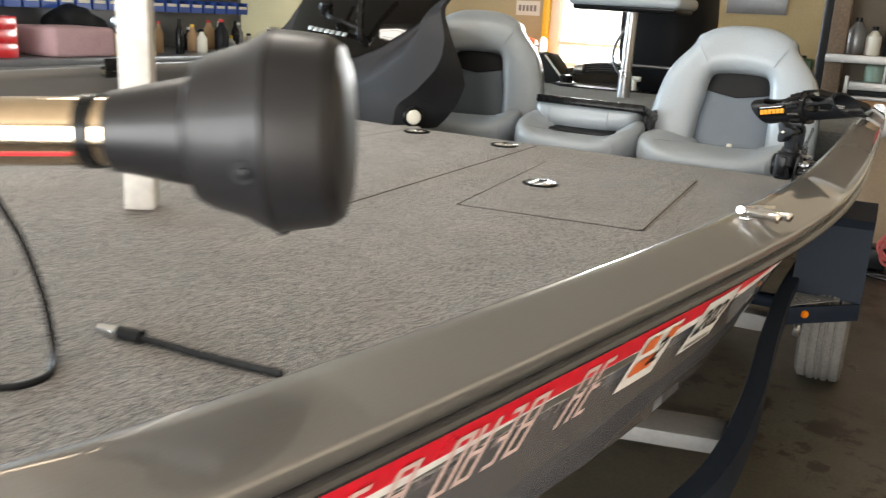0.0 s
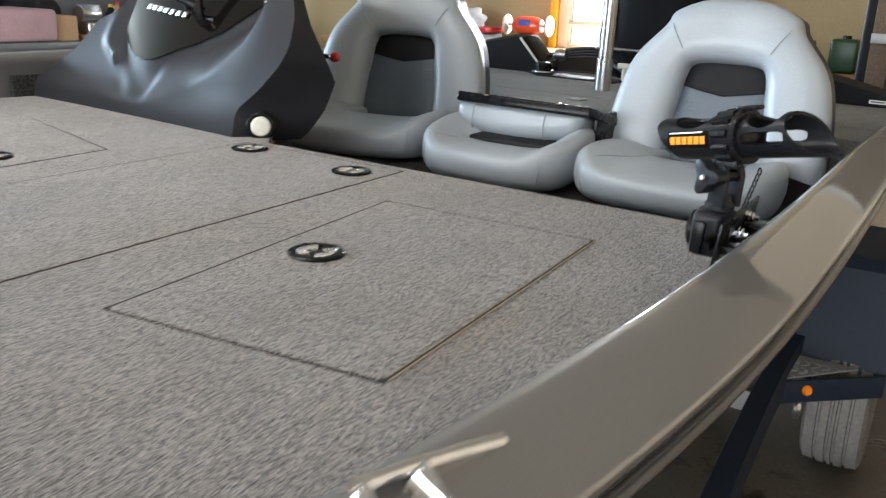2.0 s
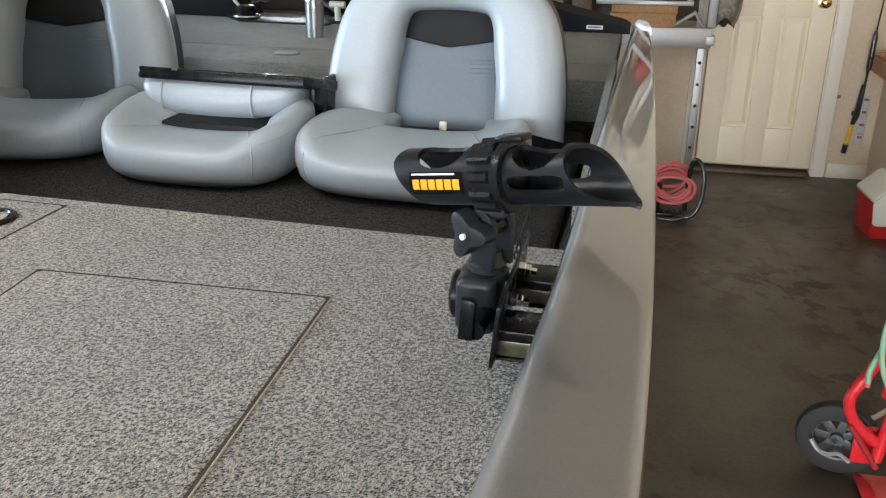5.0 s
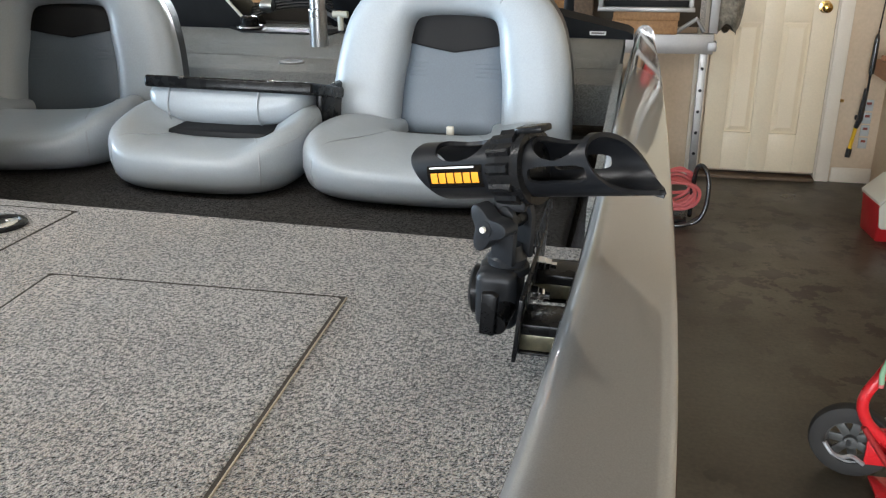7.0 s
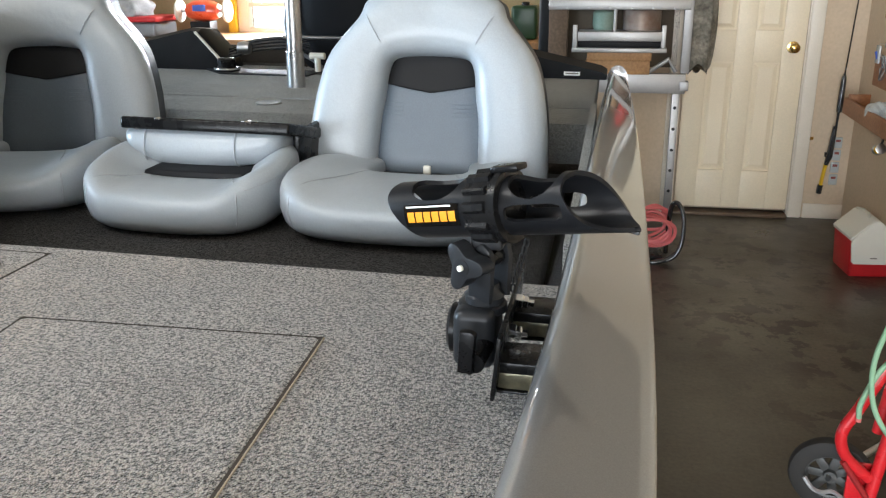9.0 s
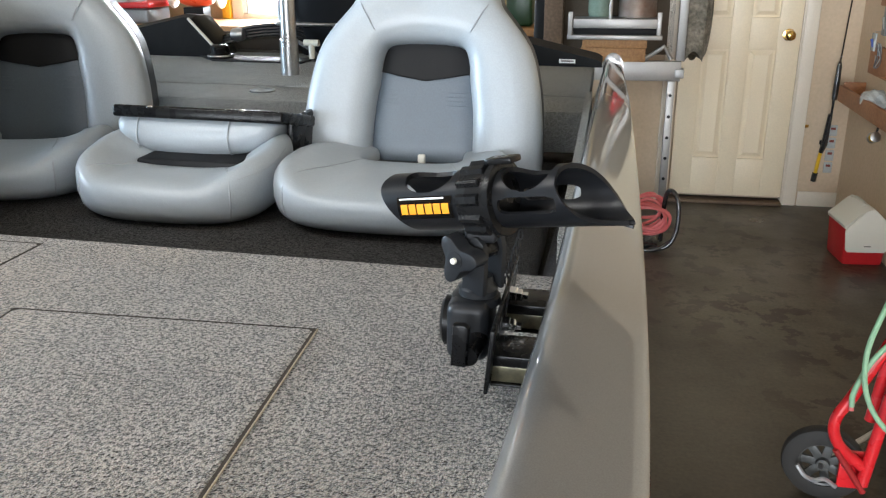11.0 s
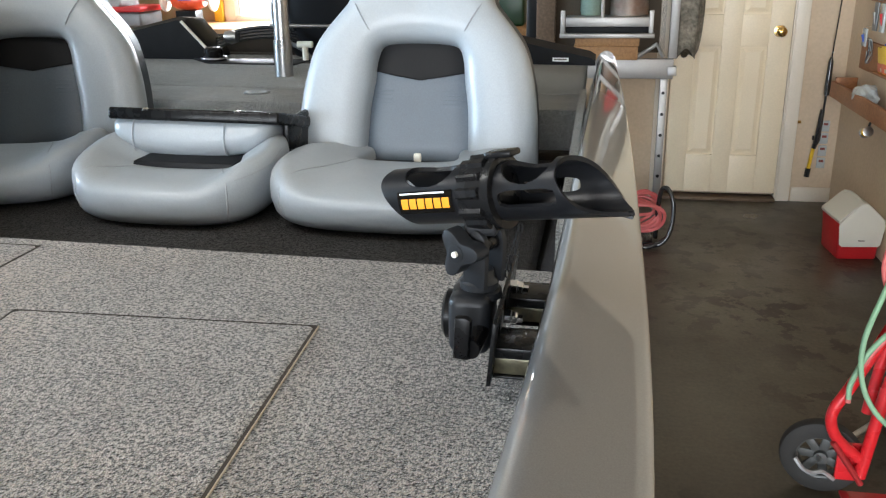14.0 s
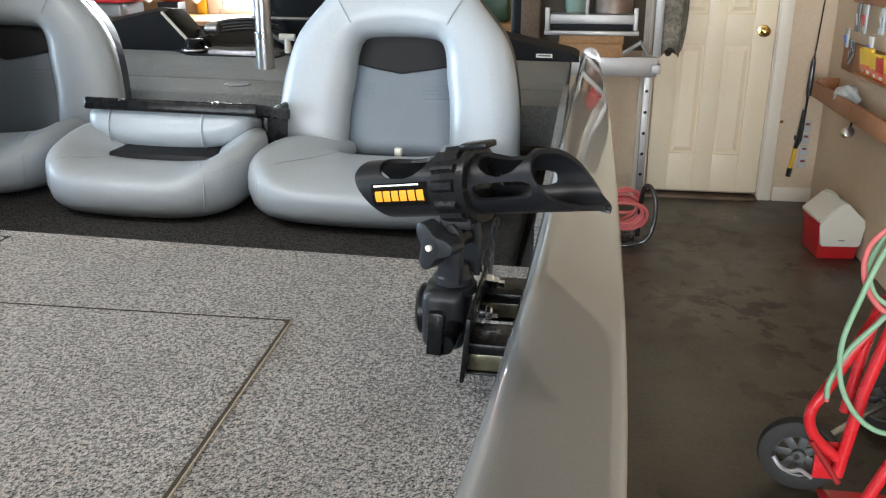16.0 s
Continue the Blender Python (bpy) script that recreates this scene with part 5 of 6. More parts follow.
# ---- trailer ----
trailer = thing("boat_trailer", (0, 0, 0), "navy painted steel boat trailer under the boat", "trailer")
for s in (1, -1):
    path = smooth_line([(s * 0.93, 2.2, 0.40), (s * 0.897, 1.2, 0.40), (s * 0.908, 0.6, 0.40), (s * 0.932, 0.1, 0.40), (s * 0.928, -0.27, 0.40), (s * 0.89, -0.52, 0.40), (s * 0.80, -0.85, 0.40), (s * 0.62, -1.3, 0.40), (s * 0.28, -2.0, 0.40), (s * 0.03, -2.5, 0.40)], 5)
    rings = []
    for i, p in enumerate(path):
        d = (path[min(i + 1, len(path) - 1)] - path[max(i - 1, 0)]).normalized()
        n_ = Vector((d.y, -d.x, 0))
        rings.append([p + n_ * a + Vector((0, 0, z)) for a, z in ((-0.025, -0.05), (0.021, -0.05), (0.025, -0.045), (0.025, 0.045), (0.021, 0.05), (-0.025, 0.05))])
    part("frame_rail", loft(rings), TRAILER, trailer, "", True, 40)
    part("bunk", box((s * 0.42, -0.6, 0.42), (s * 0.52, 2.1, 0.5), 0.01), CARPET_DARK, trailer)
    # fender: flat top, sloped front and rear
    prof = [(1.235, 0.335), (1.250, 0.40), (1.310, 0.655), (1.345, 0.68), (1.76, 0.68), (1.80, 0.655), (1.89, 0.40), (1.88, 0.40), (1.788, 0.645), (1.75, 0.667), (1.355, 0.667), (1.322, 0.645), (1.262, 0.40), (1.247, 0.335)]
    x0, x1 = (0.90, 1.14) if s > 0 else (-1.14, -0.90)
    f = part("fender", loft([[Vector((x, y, z)) for y, z in prof] for x in (x0, x1)]), TRAILER, trailer, "navy steel fender", False)
    out = x1 if s > 0 else x0
    skirt = part("fender_skirt", prism([(1.238, 0.335), (1.254, 0.40), (1.312, 0.65), (1.347, 0.675), (1.70, 0.675), (1.738, 0.65), (1.825, 0.40), (1.74, 0.40), (1.66, 0.56), (1.40, 0.56), (1.32, 0.40), (1.285, 0.335)], 0, 0.005, m=Matrix.Translation((out - (0.004 if s > 0 else 0.001), 0, 0)) @ Matrix(((0, 0, 1, 0), (1, 0, 0, 0), (0, 1, 0, 0), (0, 0, 0, 1)))), TRAILER, f, "", False)
    # angled bracket from the frame to the fender, with a tread-plate gusset behind it
    turn_ = 42.3 if s > 0 else 180 - 42.3
    part("front_bracket", box((0, -0.006, 0.335), (0.30, 0.006, 0.398), 0.003, m=pose(s * 0.914, 1.032, 0, 0, 0, turn_)), TRAILER, trailer)
    if s > 0:
        corner, inner_, outer_ = Vector((0.912, 1.040)), Vector((0.902, 1.232)), Vector((1.072, 1.232))
        st = part("step_plate", prism([tuple(corner), tuple(outer_), tuple(inner_)], 0, 0.004, m=pose(0, 0, 0.398)), GALV, trailer, "diamond-plate step", False)
        bar = box((-0.012, -0.003, 0), (0.012, 0.003, 0.003), 0.001)
        for i in range(6):
            for k in range(6):
                a_, b_ = 0.10 + 0.15 * i, 0.10 + 0.15 * k
                if a_ + b_ < 0.94:
                    p_ = corner + (outer_ - corner) * a_ + (inner_ - corner) * b_
                    o = part("tread_bar", bar.copy(), GALV, st)
                    o.matrix_local = pose(p_.x, p_.y, 0.4025, 0, 0, 45 if (i + k) % 2 else -45)
        bar.free()
    lamp = part("marker_lamp", lathe([(0.014, 0), (0.014, 0.006), (0.010, 0.011), (0.0, 0.012)], 16, pose(s * 0.970, 1.074, 0.372, 90, 0, turn_ if s > 0 else -42.3)), AMBER, trailer, "round amber side marker")
    # wheel with a grooved tread
    cx = s * 1.036
    rings = []
    for k in range(64):
        a = 2 * math.pi * k / 64
        ring = []
        for x, r in ((-0.06, 0.19), (-0.085, 0.22), (-0.082, 0.265), (-0.072, 0.283), (-0.045, 0.287), (-0.043, 0.280), (-0.037, 0.280), (-0.035, 0.289), (-0.014, 0.290), (-0.012, 0.282), (-0.006, 0.282), (-0.004, 0.290), (0.004, 0.290), (0.006, 0.282), (0.012, 0.282), (0.014, 0.290), (0.035, 0.289), (0.037, 0.280), (0.043, 0.280), (0.045, 0.287), (0.072, 0.283), (0.082, 0.265), (0.085, 0.22), (0.06, 0.19)):
            notch = -0.004 if (k % 2 and r > 0.2835) else 0
            ring.append(Vector((cx + x, 1.49 + 0.95 * (r + notch) * math.cos(a), 0.2755 + 0.95 * (r + notch) * math.sin(a))))
        rings.append(ring)
    rings.append(rings[0])
    wheel = part("wheel", loft(rings, True, False), TYRE, trailer, "dusty black trailer tyre", True, 35)
    rim = lathe([(0.0, -0.02), (0.06, -0.02), (0.12, -0.03), (0.16, -0.05), (0.19, -0.06), (0.18, -0.07), (0.18, 0.07), (0.175, 0.06), (0.16, 0.03), (0.1, 0.02), (0.06, 0.03), (0.0, 0.03)], 32, pose(cx, 1.49, 0.2755, 0, 90, 0))
    part("rim", rim, GALV, wheel)
part("axle", tube([(-1.0, 1.49, 0.2755), (1.0, 1.49, 0.2755)], 0.03, 12), TRAILER, trailer)
part("crossmember", box((-0.50, -0.065, -0.02), (0.19, 0.065, 0.02), 0.004, m=pose(0.705, -0.05, 0.352, 0, -5, 3)), CROSS, trailer, "pale galvanised crossmember")
part("crossmember", box((-0.9, 1.0, 0.30), (0.9, 1.07, 0.36), 0.004), CROSS, trailer)
part("spring_hanger", tube(smooth_line([(0.95, 1.1, 0.33), (0.955, 1.085, 0.31), (0.95, 1.09, 0.285)], 4), 0.012, 8), STEEL, trailer)
part("coupler_post", tube([(0, -2.5, 0.0), (0, -2.5, 0.42)], 0.03, 12), TRAILER, trailer)

# ---- outboard behind the transom ----
ob_ = thing("outboard_motor", pose(-0.04, 2.75, 0.3), "large black outboard motor behind the transom", "outboard motor")
rings = []
for z, w, d, y in ((0.62, 0.14, 0.18, 0), (0.70, 0.19, 0.26, 0.02), (0.85, 0.225, 0.31, 0.04), (1.05, 0.235, 0.32, 0.05), (1.22, 0.22, 0.30, 0.07), (1.33, 0.18, 0.25, 0.09), (1.38, 0.10, 0.16, 0.11)):
    ring = []
    for k in range(32):
        a = 2 * math.pi * k / 32
        c, s_ = math.cos(a), math.sin(a)
        ring.append(Vector((w * math.copysign(abs(c) ** 0.6, c), y + d * math.copysign(abs(s_) ** 0.6, s_), z)))
    rings.append(ring)
part("cowling", loft(rings), MOTOR_HOOD, ob_, "dull black cowling", True, 40)
part("cowl_band", box((-0.228, -0.27, 0.80), (0.228, 0.33, 0.815), 0.05, 3), STEEL, ob_)
part("leg", box((-0.07, -0.08, -0.28), (0.07, 0.2, 0.65), 0.03, 3), BOW_MOUNT, ob_)
part("swivel_bracket", box((-0.12, -0.42, 0.38), (0.12, -0.05, 0.68), 0.02, 3), PLASTIC, ob_)
part("skeg", prism([(-0.1, 0), (0.3, 0), (0.2, -0.02), (-0.05, -0.02)], -0.01, 0.01, m=pose(0, 0, -0.27)), BOW_MOUNT, ob_)


# ---- stern clutter ----
wedge = thing("motor_well_cover", (0, 0, 0), "black plastic wedge cover lying on the rear deck", "cover")
rings = [[Vector((x, 2.40 + dy, z)) for dy, z in ((0, 0.9795), (0, zt), (0.03, zt + 0.012), (0.17, zt), (0.17, 0.9795))] for x, zt in ((-0.95, 1.055), (-0.9, 1.068), (-0.62, 1.132), (-0.585, 1.128), (-0.50, 1.03), (-0.48, 0.99))]
part("panel", loft(rings), PLASTIC_MATT, wedge, "", True, 25)
part("edge_trim", tube([(-0.60, 2.398, 1.128), (-0.49, 2.398, 1.012)], 0.006, 8), WHITE_PLASTIC, wedge, "white edge trim")
well = thing("rigging_well", (-0.33, 2.33, 0.979), "black rigging well with a filler cap and cables", "boat fitting")
part("rim", prism([(-0.26, 0.10), (-0.12, -0.05), (0.24, -0.05), (0.24, 0.10)], 0, 0.006, 0.002), VINYL_DARK, well)
part("filler_cap", lathe([(0.05, 0.006), (0.05, 0.02), (0.036, 0.022), (0.036, 0.05), (0.028, 0.056), (0, 0.056)], 24, pose(-0.12, 0.02, 0)), PLASTIC, well, "round black filler cap")
part("cap_ring", lathe([(0.051, 0.012), (0.052, 0.015), (0.051, 0.018)], 24, pose(-0.12, 0.02, 0)), STEEL, well)
for i in range(4):
    part("cable", tube(smooth_line([(-0.42 - 0.03 * i, 0.16 + 0.02 * i, 0.012 + 0.006 * i), (-0.22, 0.14 + 0.02 * i, 0.03 + 0.01 * i), (-0.05, 0.15, 0.075 + 0.012 * i), (0.1, 0.17, 0.085 + 0.012 * i), (0.22, 0.2, 0.06 + 0.012 * i)], 6), 0.008, 8), RUBBER, well)
part("silver_clamp", lathe([(0, -0.03), (0.022, -0.024), (0.028, 0), (0.022, 0.024), (0, 0.03)], 16, pose(-0.09, 0.13, 0.085, 0, 90, 0)), STEEL, well)
loop = thing("steering_cable_loop", (0, 0, 0), "grey cable looping down beside the outboard", "cable")
part("loop", tube(smooth_line([(-0.20, 2.50, 1.30), (-0.24, 2.48, 1.2), (-0.235, 2.46, 1.12), (-0.19, 2.45, 1.06), (-0.12, 2.45, 1.02), (-0.08, 2.45, 0.985)], 6), 0.008, 8), STONE_GREY, loop)
tee = thing("tie_off_fitting", (-0.09, 2.40, 0.985), "pale plastic fitting on the rear deck", "boat fitting")
part("stem", tube([(0, 0, 0), (0, 0, 0.06)], 0.012, 12), WHITE_PLASTIC, tee)
part("crossbar", tube([(-0.03, 0, 0.06), (0.03, 0, 0.06)], 0.013, 12), WHITE_PLASTIC, tee)
lanyard = thing("kill_switch", (-0.250, 0.60, 1.145), "red safety switch on the console side", "switch")
part("button", lathe([(0.009, -0.012), (0.0125, -0.004), (0.0125, 0.006), (0.008, 0.012), (0, 0.013)], 14, pose(0.02, 0, 0, 0, 80, 0)), RED_PLASTIC, lanyard)
part("stem", tube([(-0.03, 0, 0), (0.012, 0, 0)], 0.006, 10), PLASTIC, lanyard)

# ---- rack, jacket and caddy by the door ----
rack = thing("aluminium_rack", (0, 0, 0), "dull aluminium frame rack with trays against the wall", "rack")
part("upright", box((1.368, 3.88, 0.0), (1.408, 3.91, 0.73), 0.003), ALUMINIUM, rack)
part("upright", box((1.40, 3.86, 0.84), (1.445, 3.90, 1.95), 0.003), ALUMINIUM, rack)
part("post", box((0.700, 3.846, 0.0), (0.800, 3.884, 0.73), 0.004), POST_WOOD, rack, "dark wooden post")
part("post", box((0.700, 3.888, 0.0), (0.800, 3.93, 1.95), 0.004), POST_WOOD, rack, "dark wooden post")
part("crossbeam", box((0.70, 3.845, 0.735), (1.43, 3.885, 0.838), 0.004), ALUMINIUM, rack, "wide aluminium crossbeam")
part("beam_bracket", box((1.40, 3.832, 0.752), (1.446, 3.90, 0.80), 0.004), GALV, rack)
part("top_beam", box((0.70, 3.845, 1.165), (1.43, 3.884, 1.215), 0.004), ALUMINIUM, rack)
part("top_beam", box((0.70, 3.845, 1.9), (1.43, 3.885, 1.95), 0.004), ALUMINIUM, rack)
for i in range(6):
    part("rivet", lathe([(0.009, 0), (0.008, 0.003), (0, 0.004)], 10, pose(1.388, 3.879, 0.08 + 0.115 * i, 90, 0, 0)), VINYL_DARK, rack)
    part("rivet", lathe([(0.007, 0), (0.006, 0.003), (0, 0.004)], 10, pose(0.80 + 0.11 * i, 3.844, 1.172, 90, 0, 0)), GALV, rack)
part("shelf_board", box((0.79, 3.886, 1.195), (1.40, 4.14, 1.214), 0.002), WOOD_RED, rack, "brown shelf board")
part("back_board", box((0.79, 4.142, 0.84), (1.40, 4.155, 1.95), 0.002), material("dark_pegboard", (0.10, 0.075, 0.05), 0.8), rack, "dark brown pegboard backing")
for x, w_, h_, mat_, nm, lb in ((0.85, 0.05, 0.20, STONE_GREY, "spray_can", "grey spray can on the rack shelf"), (0.95, 0.045, 0.15, WHITE_PLASTIC, "plastic_bottle", "white plastic bottle on the rack shelf"), (1.06, 0.05, 0.24, VINYL_DARK, "oil_bottle", "black oil bottle on the rack shelf"), (1.18, 0.06, 0.16, CARDBOARD, "glue_tub", "brown tub on the rack shelf"), (1.31, 0.055, 0.22, RED_PLASTIC, "spray_can", "red spray can on the rack shelf")):
    o_ = thing(nm, (x, 4.0, 1.2145), lb, nm.replace("_", " "), "rack clutter")
    part("body", lathe([(w_ * 0.92, 0), (w_, 0.006), (w_, h_ * 0.75), (w_ * 0.6, h_ * 0.88), (w_ * 0.35, h_), (0, h_)], 18), mat_, o_)
    part("cap", lathe([(w_ * 0.4, h_), (w_ * 0.4, h_ + 0.025), (0, h_ + 0.026)], 12), PLASTIC, o_)
tray = thing("folding_step", (0, 0, 0), "aluminium folding step resting on the rack", "step")
part("tread", box((0.86, 3.80, 1.008), (1.295, 3.99, 1.056), 0.003), ALUMINIUM, tray)
part("underside", box((0.86, 3.82, 0.975), (1.295, 3.98, 1.006), 0.003), VINYL_DARK, tray)
part("lower_tread", box((0.83, 3.79, 0.951), (1.32, 4.0, 0.974), 0.003), ALUMINIUM, tray)
for x in (0.845, 1.30):
    part("leg", box((x - 0.012, 3.80, 0.956), (x + 0.012, 3.82, 1.09), 0.003), ALUMINIUM, tray)
part("pull_rod", tube([(1.05, 3.81, 1.05), (1.05, 3.81, 1.17)], 0.009, 10), ALUMINIUM, tray)
for x0, x1, z0, z1 in ((0.912, 1.245, 0.908, 0.9505), (0.905, 1.24, 0.8385, 0.9075)):
    w_ = thing("wood_block", (0, 0, 0), "raw pine block stacked on the rack beam", "wood block", "wood blocks")
    part("block", box((x0, 3.80, z0), (x1, 4.0, z1), 0.003), WOOD, w_)
brk = thing("angle_bracket", (0, 0, 0), "bent steel angle bracket on the rack beam", "bracket")
part("arm", tube([(1.24, 3.84, 0.85), (1.335, 3.84, 0.915), (1.375, 3.84, 0.85)], 0.012, 8), GALV, brk)
jar = thing("glass_jar", (0.99, 3.98, 1.057), "cloudy green glass jar on the folding step", "jar")
part("body", lathe([(0.055, 0), (0.062, 0.02), (0.062, 0.09), (0.045, 0.11), (0.045, 0.14), (0, 0.14)], 20), material("green_glass", (0.2, 0.3, 0.25), 0.15, 0, (0.3, 0.36, 0.3), 0.6, 12), jar)
tin = thing("paint_tin", (1.19, 3.98, 1.057), "rusty paint tin on the folding step", "tin")
part("body", lathe([(0.10, 0), (0.10, 0.10), (0.097, 0.105), (0, 0.105)], 24), material("rusty_tin", (0.3, 0.27, 0.24), 0.5, 0.5, (0.2, 0.1, 0.06), 0.9, 14), tin)
k_ = thing("hanging_bag", (0, 0, 0), "dark padded tool bag hanging beside the rack", "bag")
part("bag", box((0.63, 4.05, 0.0), (0.72, 4.155, 1.7), 0.03, 3), VINYL_DARK, k_)

jacket = thing("camo_jacket", (1.49, 3.92, 0.86), "faded camouflage jacket hanging on the rack", "jacket")
rings = []
for j in range(15):
    z = j / 14 * 1.0
    ring = []
    for k in range(28):
        a = 2 * math.pi * k / 28
        fold_ = 1 + 0.16 * math.sin(5 * a + 3 * z) + 0.08 * math.sin(9 * a - 6 * z)
        hem = 0.03 * math.sin(3 * a) if j == 0 else 0
        ring.append(Vector(((0.058 + 0.03 * z) * fold_ * math.cos(a) + 0.01 * math.sin(7 * z), 0.045 * fold_ * math.sin(a), z + hem)))
    rings.append(ring)
part("cloth", loft(rings), CAMO, jacket, "", True, 80)

caddy = thing("cord_caddy", (0, 0, 0), "black wire caddy holding coiled red cables", "cord caddy")
part("hoop", tube(smooth_line([(1.30, 3.20, 0.012), (1.38, 3.20, 0.03), (1.42, 3.21, 0.10), (1.425, 3.22, 0.22), (1.40, 3.24, 0.29), (1.37, 3.26, 0.285), (1.36, 3.30, 0.18), (1.36, 3.34, 0.012)], 5), 0.011, 10), RUBBER, caddy)
part("hoop", tube(smooth_line([(1.10, 3.26, 0.012), (1.2, 3.2, 0.012), (1.32, 3.19, 0.012), (1.40, 3.22, 0.05)], 5), 0.010, 10), RUBBER, caddy)
part("base", box((1.08, 3.22, 0.0), (1.34, 3.44, 0.03), 0.008), PLASTIC, caddy)
part("motor_box", box((1.10, 3.28, 0.03), (1.24, 3.42, 0.16), 0.015, 3), PLASTIC_MATT, caddy)
for i in range(7):
    loop_ = []
    r1, r2, cx, cz = 0.085 + 0.012 * math.sin(i * 2.1), 0.07 + 0.012 * math.cos(i * 1.3), 1.285 + 0.012 * math.sin(i), 0.14 + 0.008 * i
    for k in range(25):
        a = 2 * math.pi * k / 24
        loop_.append((cx + r1 * math.cos(a), 3.25 + 0.014 * i - 0.03 * math.sin(a + i), cz + r2 * math.sin(a) + 0.006 * math.sin(3 * a + i)))
    part("red_cable", tube(loop_, 0.0085, 8), PINK_HOSE, caddy, "coiled red cable")

# ---- wall by the door: rod, shelf, tackle ----
rod = thing("fishing_rod", (0, 0, 0), "black and yellow fishing rod leaning in the corner", "fishing rod")
part("blank", tube([(2.262, 4.09, 0.60), (2.295, 4.115, 1.25), (2.32, 4.13, 1.9)], [0.004, 0.0035, 0.002], 8), PLASTIC, rod)
part("fore_grip", tube([(2.266, 4.085, 0.62), (2.267, 4.085, 0.66), (2.269, 4.088, 0.80), (2.270, 4.09, 0.825)], [0.013, 0.016, 0.013, 0.006], 12), RUBBER, rod)
part("reel_seat", tube([(2.262, 4.082, 0.53), (2.265, 4.084, 0.62)], 0.006, 10), PLASTIC, rod)
part("rear_grip", tube([(2.246, 4.125, 0.32), (2.256, 4.115, 0.37), (2.262, 4.10, 0.54)], [0.012, 0.017, 0.012], 12), RUBBER, rod)
part("yellow_butt", tube([(2.236, 4.142, 0.195), (2.246, 4.125, 0.325)], 0.010, 12), YELLOW, rod, "yellow lower handle")
part("butt_cap", tube([(2.232, 4.146, 0.15), (2.236, 4.142, 0.20)], 0.015, 12), RUBBER, rod)
part("wall_clip", box((2.238, 4.135, 0.36), (2.272, 4.1598, 0.385), 0.003), PLASTIC, rod)
part("line_ring", lathe([(0.005, -0.002), (0.008, 0), (0.005, 0.002)], 12, pose(2.275, 4.092, 0.85)), STEEL, rod)
sw = thing("wall_hook", (2.152, WALL_DOOR - 0.002, 0.46), "small brass wall hook plate", "hook")
part("plate", box((-0.018, -0.006, -0.008), (0.018, 0.0, 0.008), 0.002), BRASS, sw)
sw2 = copy_thing(sw, Matrix.Translation((2.145, WALL_DOOR - 0.002, 0.37)) @ Matrix.Diagonal((0.4, 1, 0.8, 1)))

shelf = thing("wall_shelf", (0, 0, 0), "stained wooden tackle shelf with a front lip on the wall", "shelf")
part("front_lip", box((2.243, 2.2, 0.642), (2.262, 3.93, 0.722), 0.002), WOOD_RED, shelf, "wooden front lip")
part("board", box((2.262, 2.2, 0.642), (2.368, 3.93, 0.660), 0.002), WOOD_RED, shelf)
part("end_block", box((2.262, 3.912, 0.660), (2.368, 3.93, 0.74), 0.002), WOOD_RED, shelf)
part("back_rail", box((2.345, 2.2, 0.80), (2.368, 3.85, 0.94), 0.002), WOOD_RED, shelf)
part("upper_rail", box((2.345, 2.2, 1.13), (2.368, 3.8, 1.20), 0.002), WOOD_RED, shelf)
random.seed(5)
for i, (y, w, h, mat_) in enumerate(((3.36, 0.055, 0.115, YELLOW), (3.30, 0.05, 0.125, YELLOW), (3.20, 0.055, 0.11, YELLOW), (3.12, 0.05, 0.10, RED_PLASTIC), (3.02, 0.05, 0.12, YELLOW))):
    p_ = thing("bait_packet", pose(2.318, y, 0.835, 0, -8, random.uniform(-8, 8)), "yellow and red card packet on the tackle shelf", "packet", "bait packets")
    part("card", box((-0.008, -w, 0), (0.008, w, h), 0.003), mat_, p_)
    part("red_band", box((-0.0095, -w * 0.96, 0.004), (0.0, w * 0.96, h * 0.38), 0.001), ORANGE_RED, p_)
    part("white_mark", box((-0.0105, -w * 0.5, h * 0.08), (-0.0096, w * 0.2, h * 0.22)), PAPER, p_)
part("packet_ledge", box((2.29, 2.95, 0.826), (2.344, 3.46, 0.834)), WOOD_RED, shelf)
bag = thing("clear_bag", (2.30, 3.5, 0.662), "crumpled clear plastic bag on the shelf", "bag")
bm = bmesh.new()
bmesh.ops.create_icosphere(bm, subdivisions=3, radius=0.055)
for v in bm.verts:
    v.co *= 1 + 0.35 * noise.noise(v.co * 28)
    v.co.z = max(v.co.z * 0.95 + 0.05, 0.0)
    v.co.y *= 1.8
part("film", bm, GLASSY, bag, "", False)
for i in range(9):
    y = 3.72 - 0.115 * i + random.uniform(-0.02, 0.02)
    z = 1.13 if i % 3 else 1.0
    lure = thing("tackle_packet", (2.335, y, z), "small clear tackle packet hanging on a hook", "tackle packet", "tackle packets")
    part("hook", tube([(0.012, 0, 0.01), (-0.012, 0, 0.012), (-0.014, 0, 0.002)], 0.0018, 6), STEEL, lure)
    h = random.uniform(0.08, 0.13)
    bm = box((-0.018, -0.028, -h), (-0.008, 0.028, 0.004), 0.003)
    part("pouch", bm, (GLASSY, STONE_GREY, GLASSY, WHITE_PLASTIC)[i % 4], lure)
    part("lure", tube([(-0.0195, -0.012, -h * 0.75), (-0.021, 0.008, -h * 0.35)], [0.003, 0.008], 8), (BLUE_PAINT, STEEL, RED_PLASTIC)[i % 3], lure)
wisp = thing("spare_line", (2.34, 3.68, 0.95), "tangle of fishing line hanging on a nail", "fishing line")
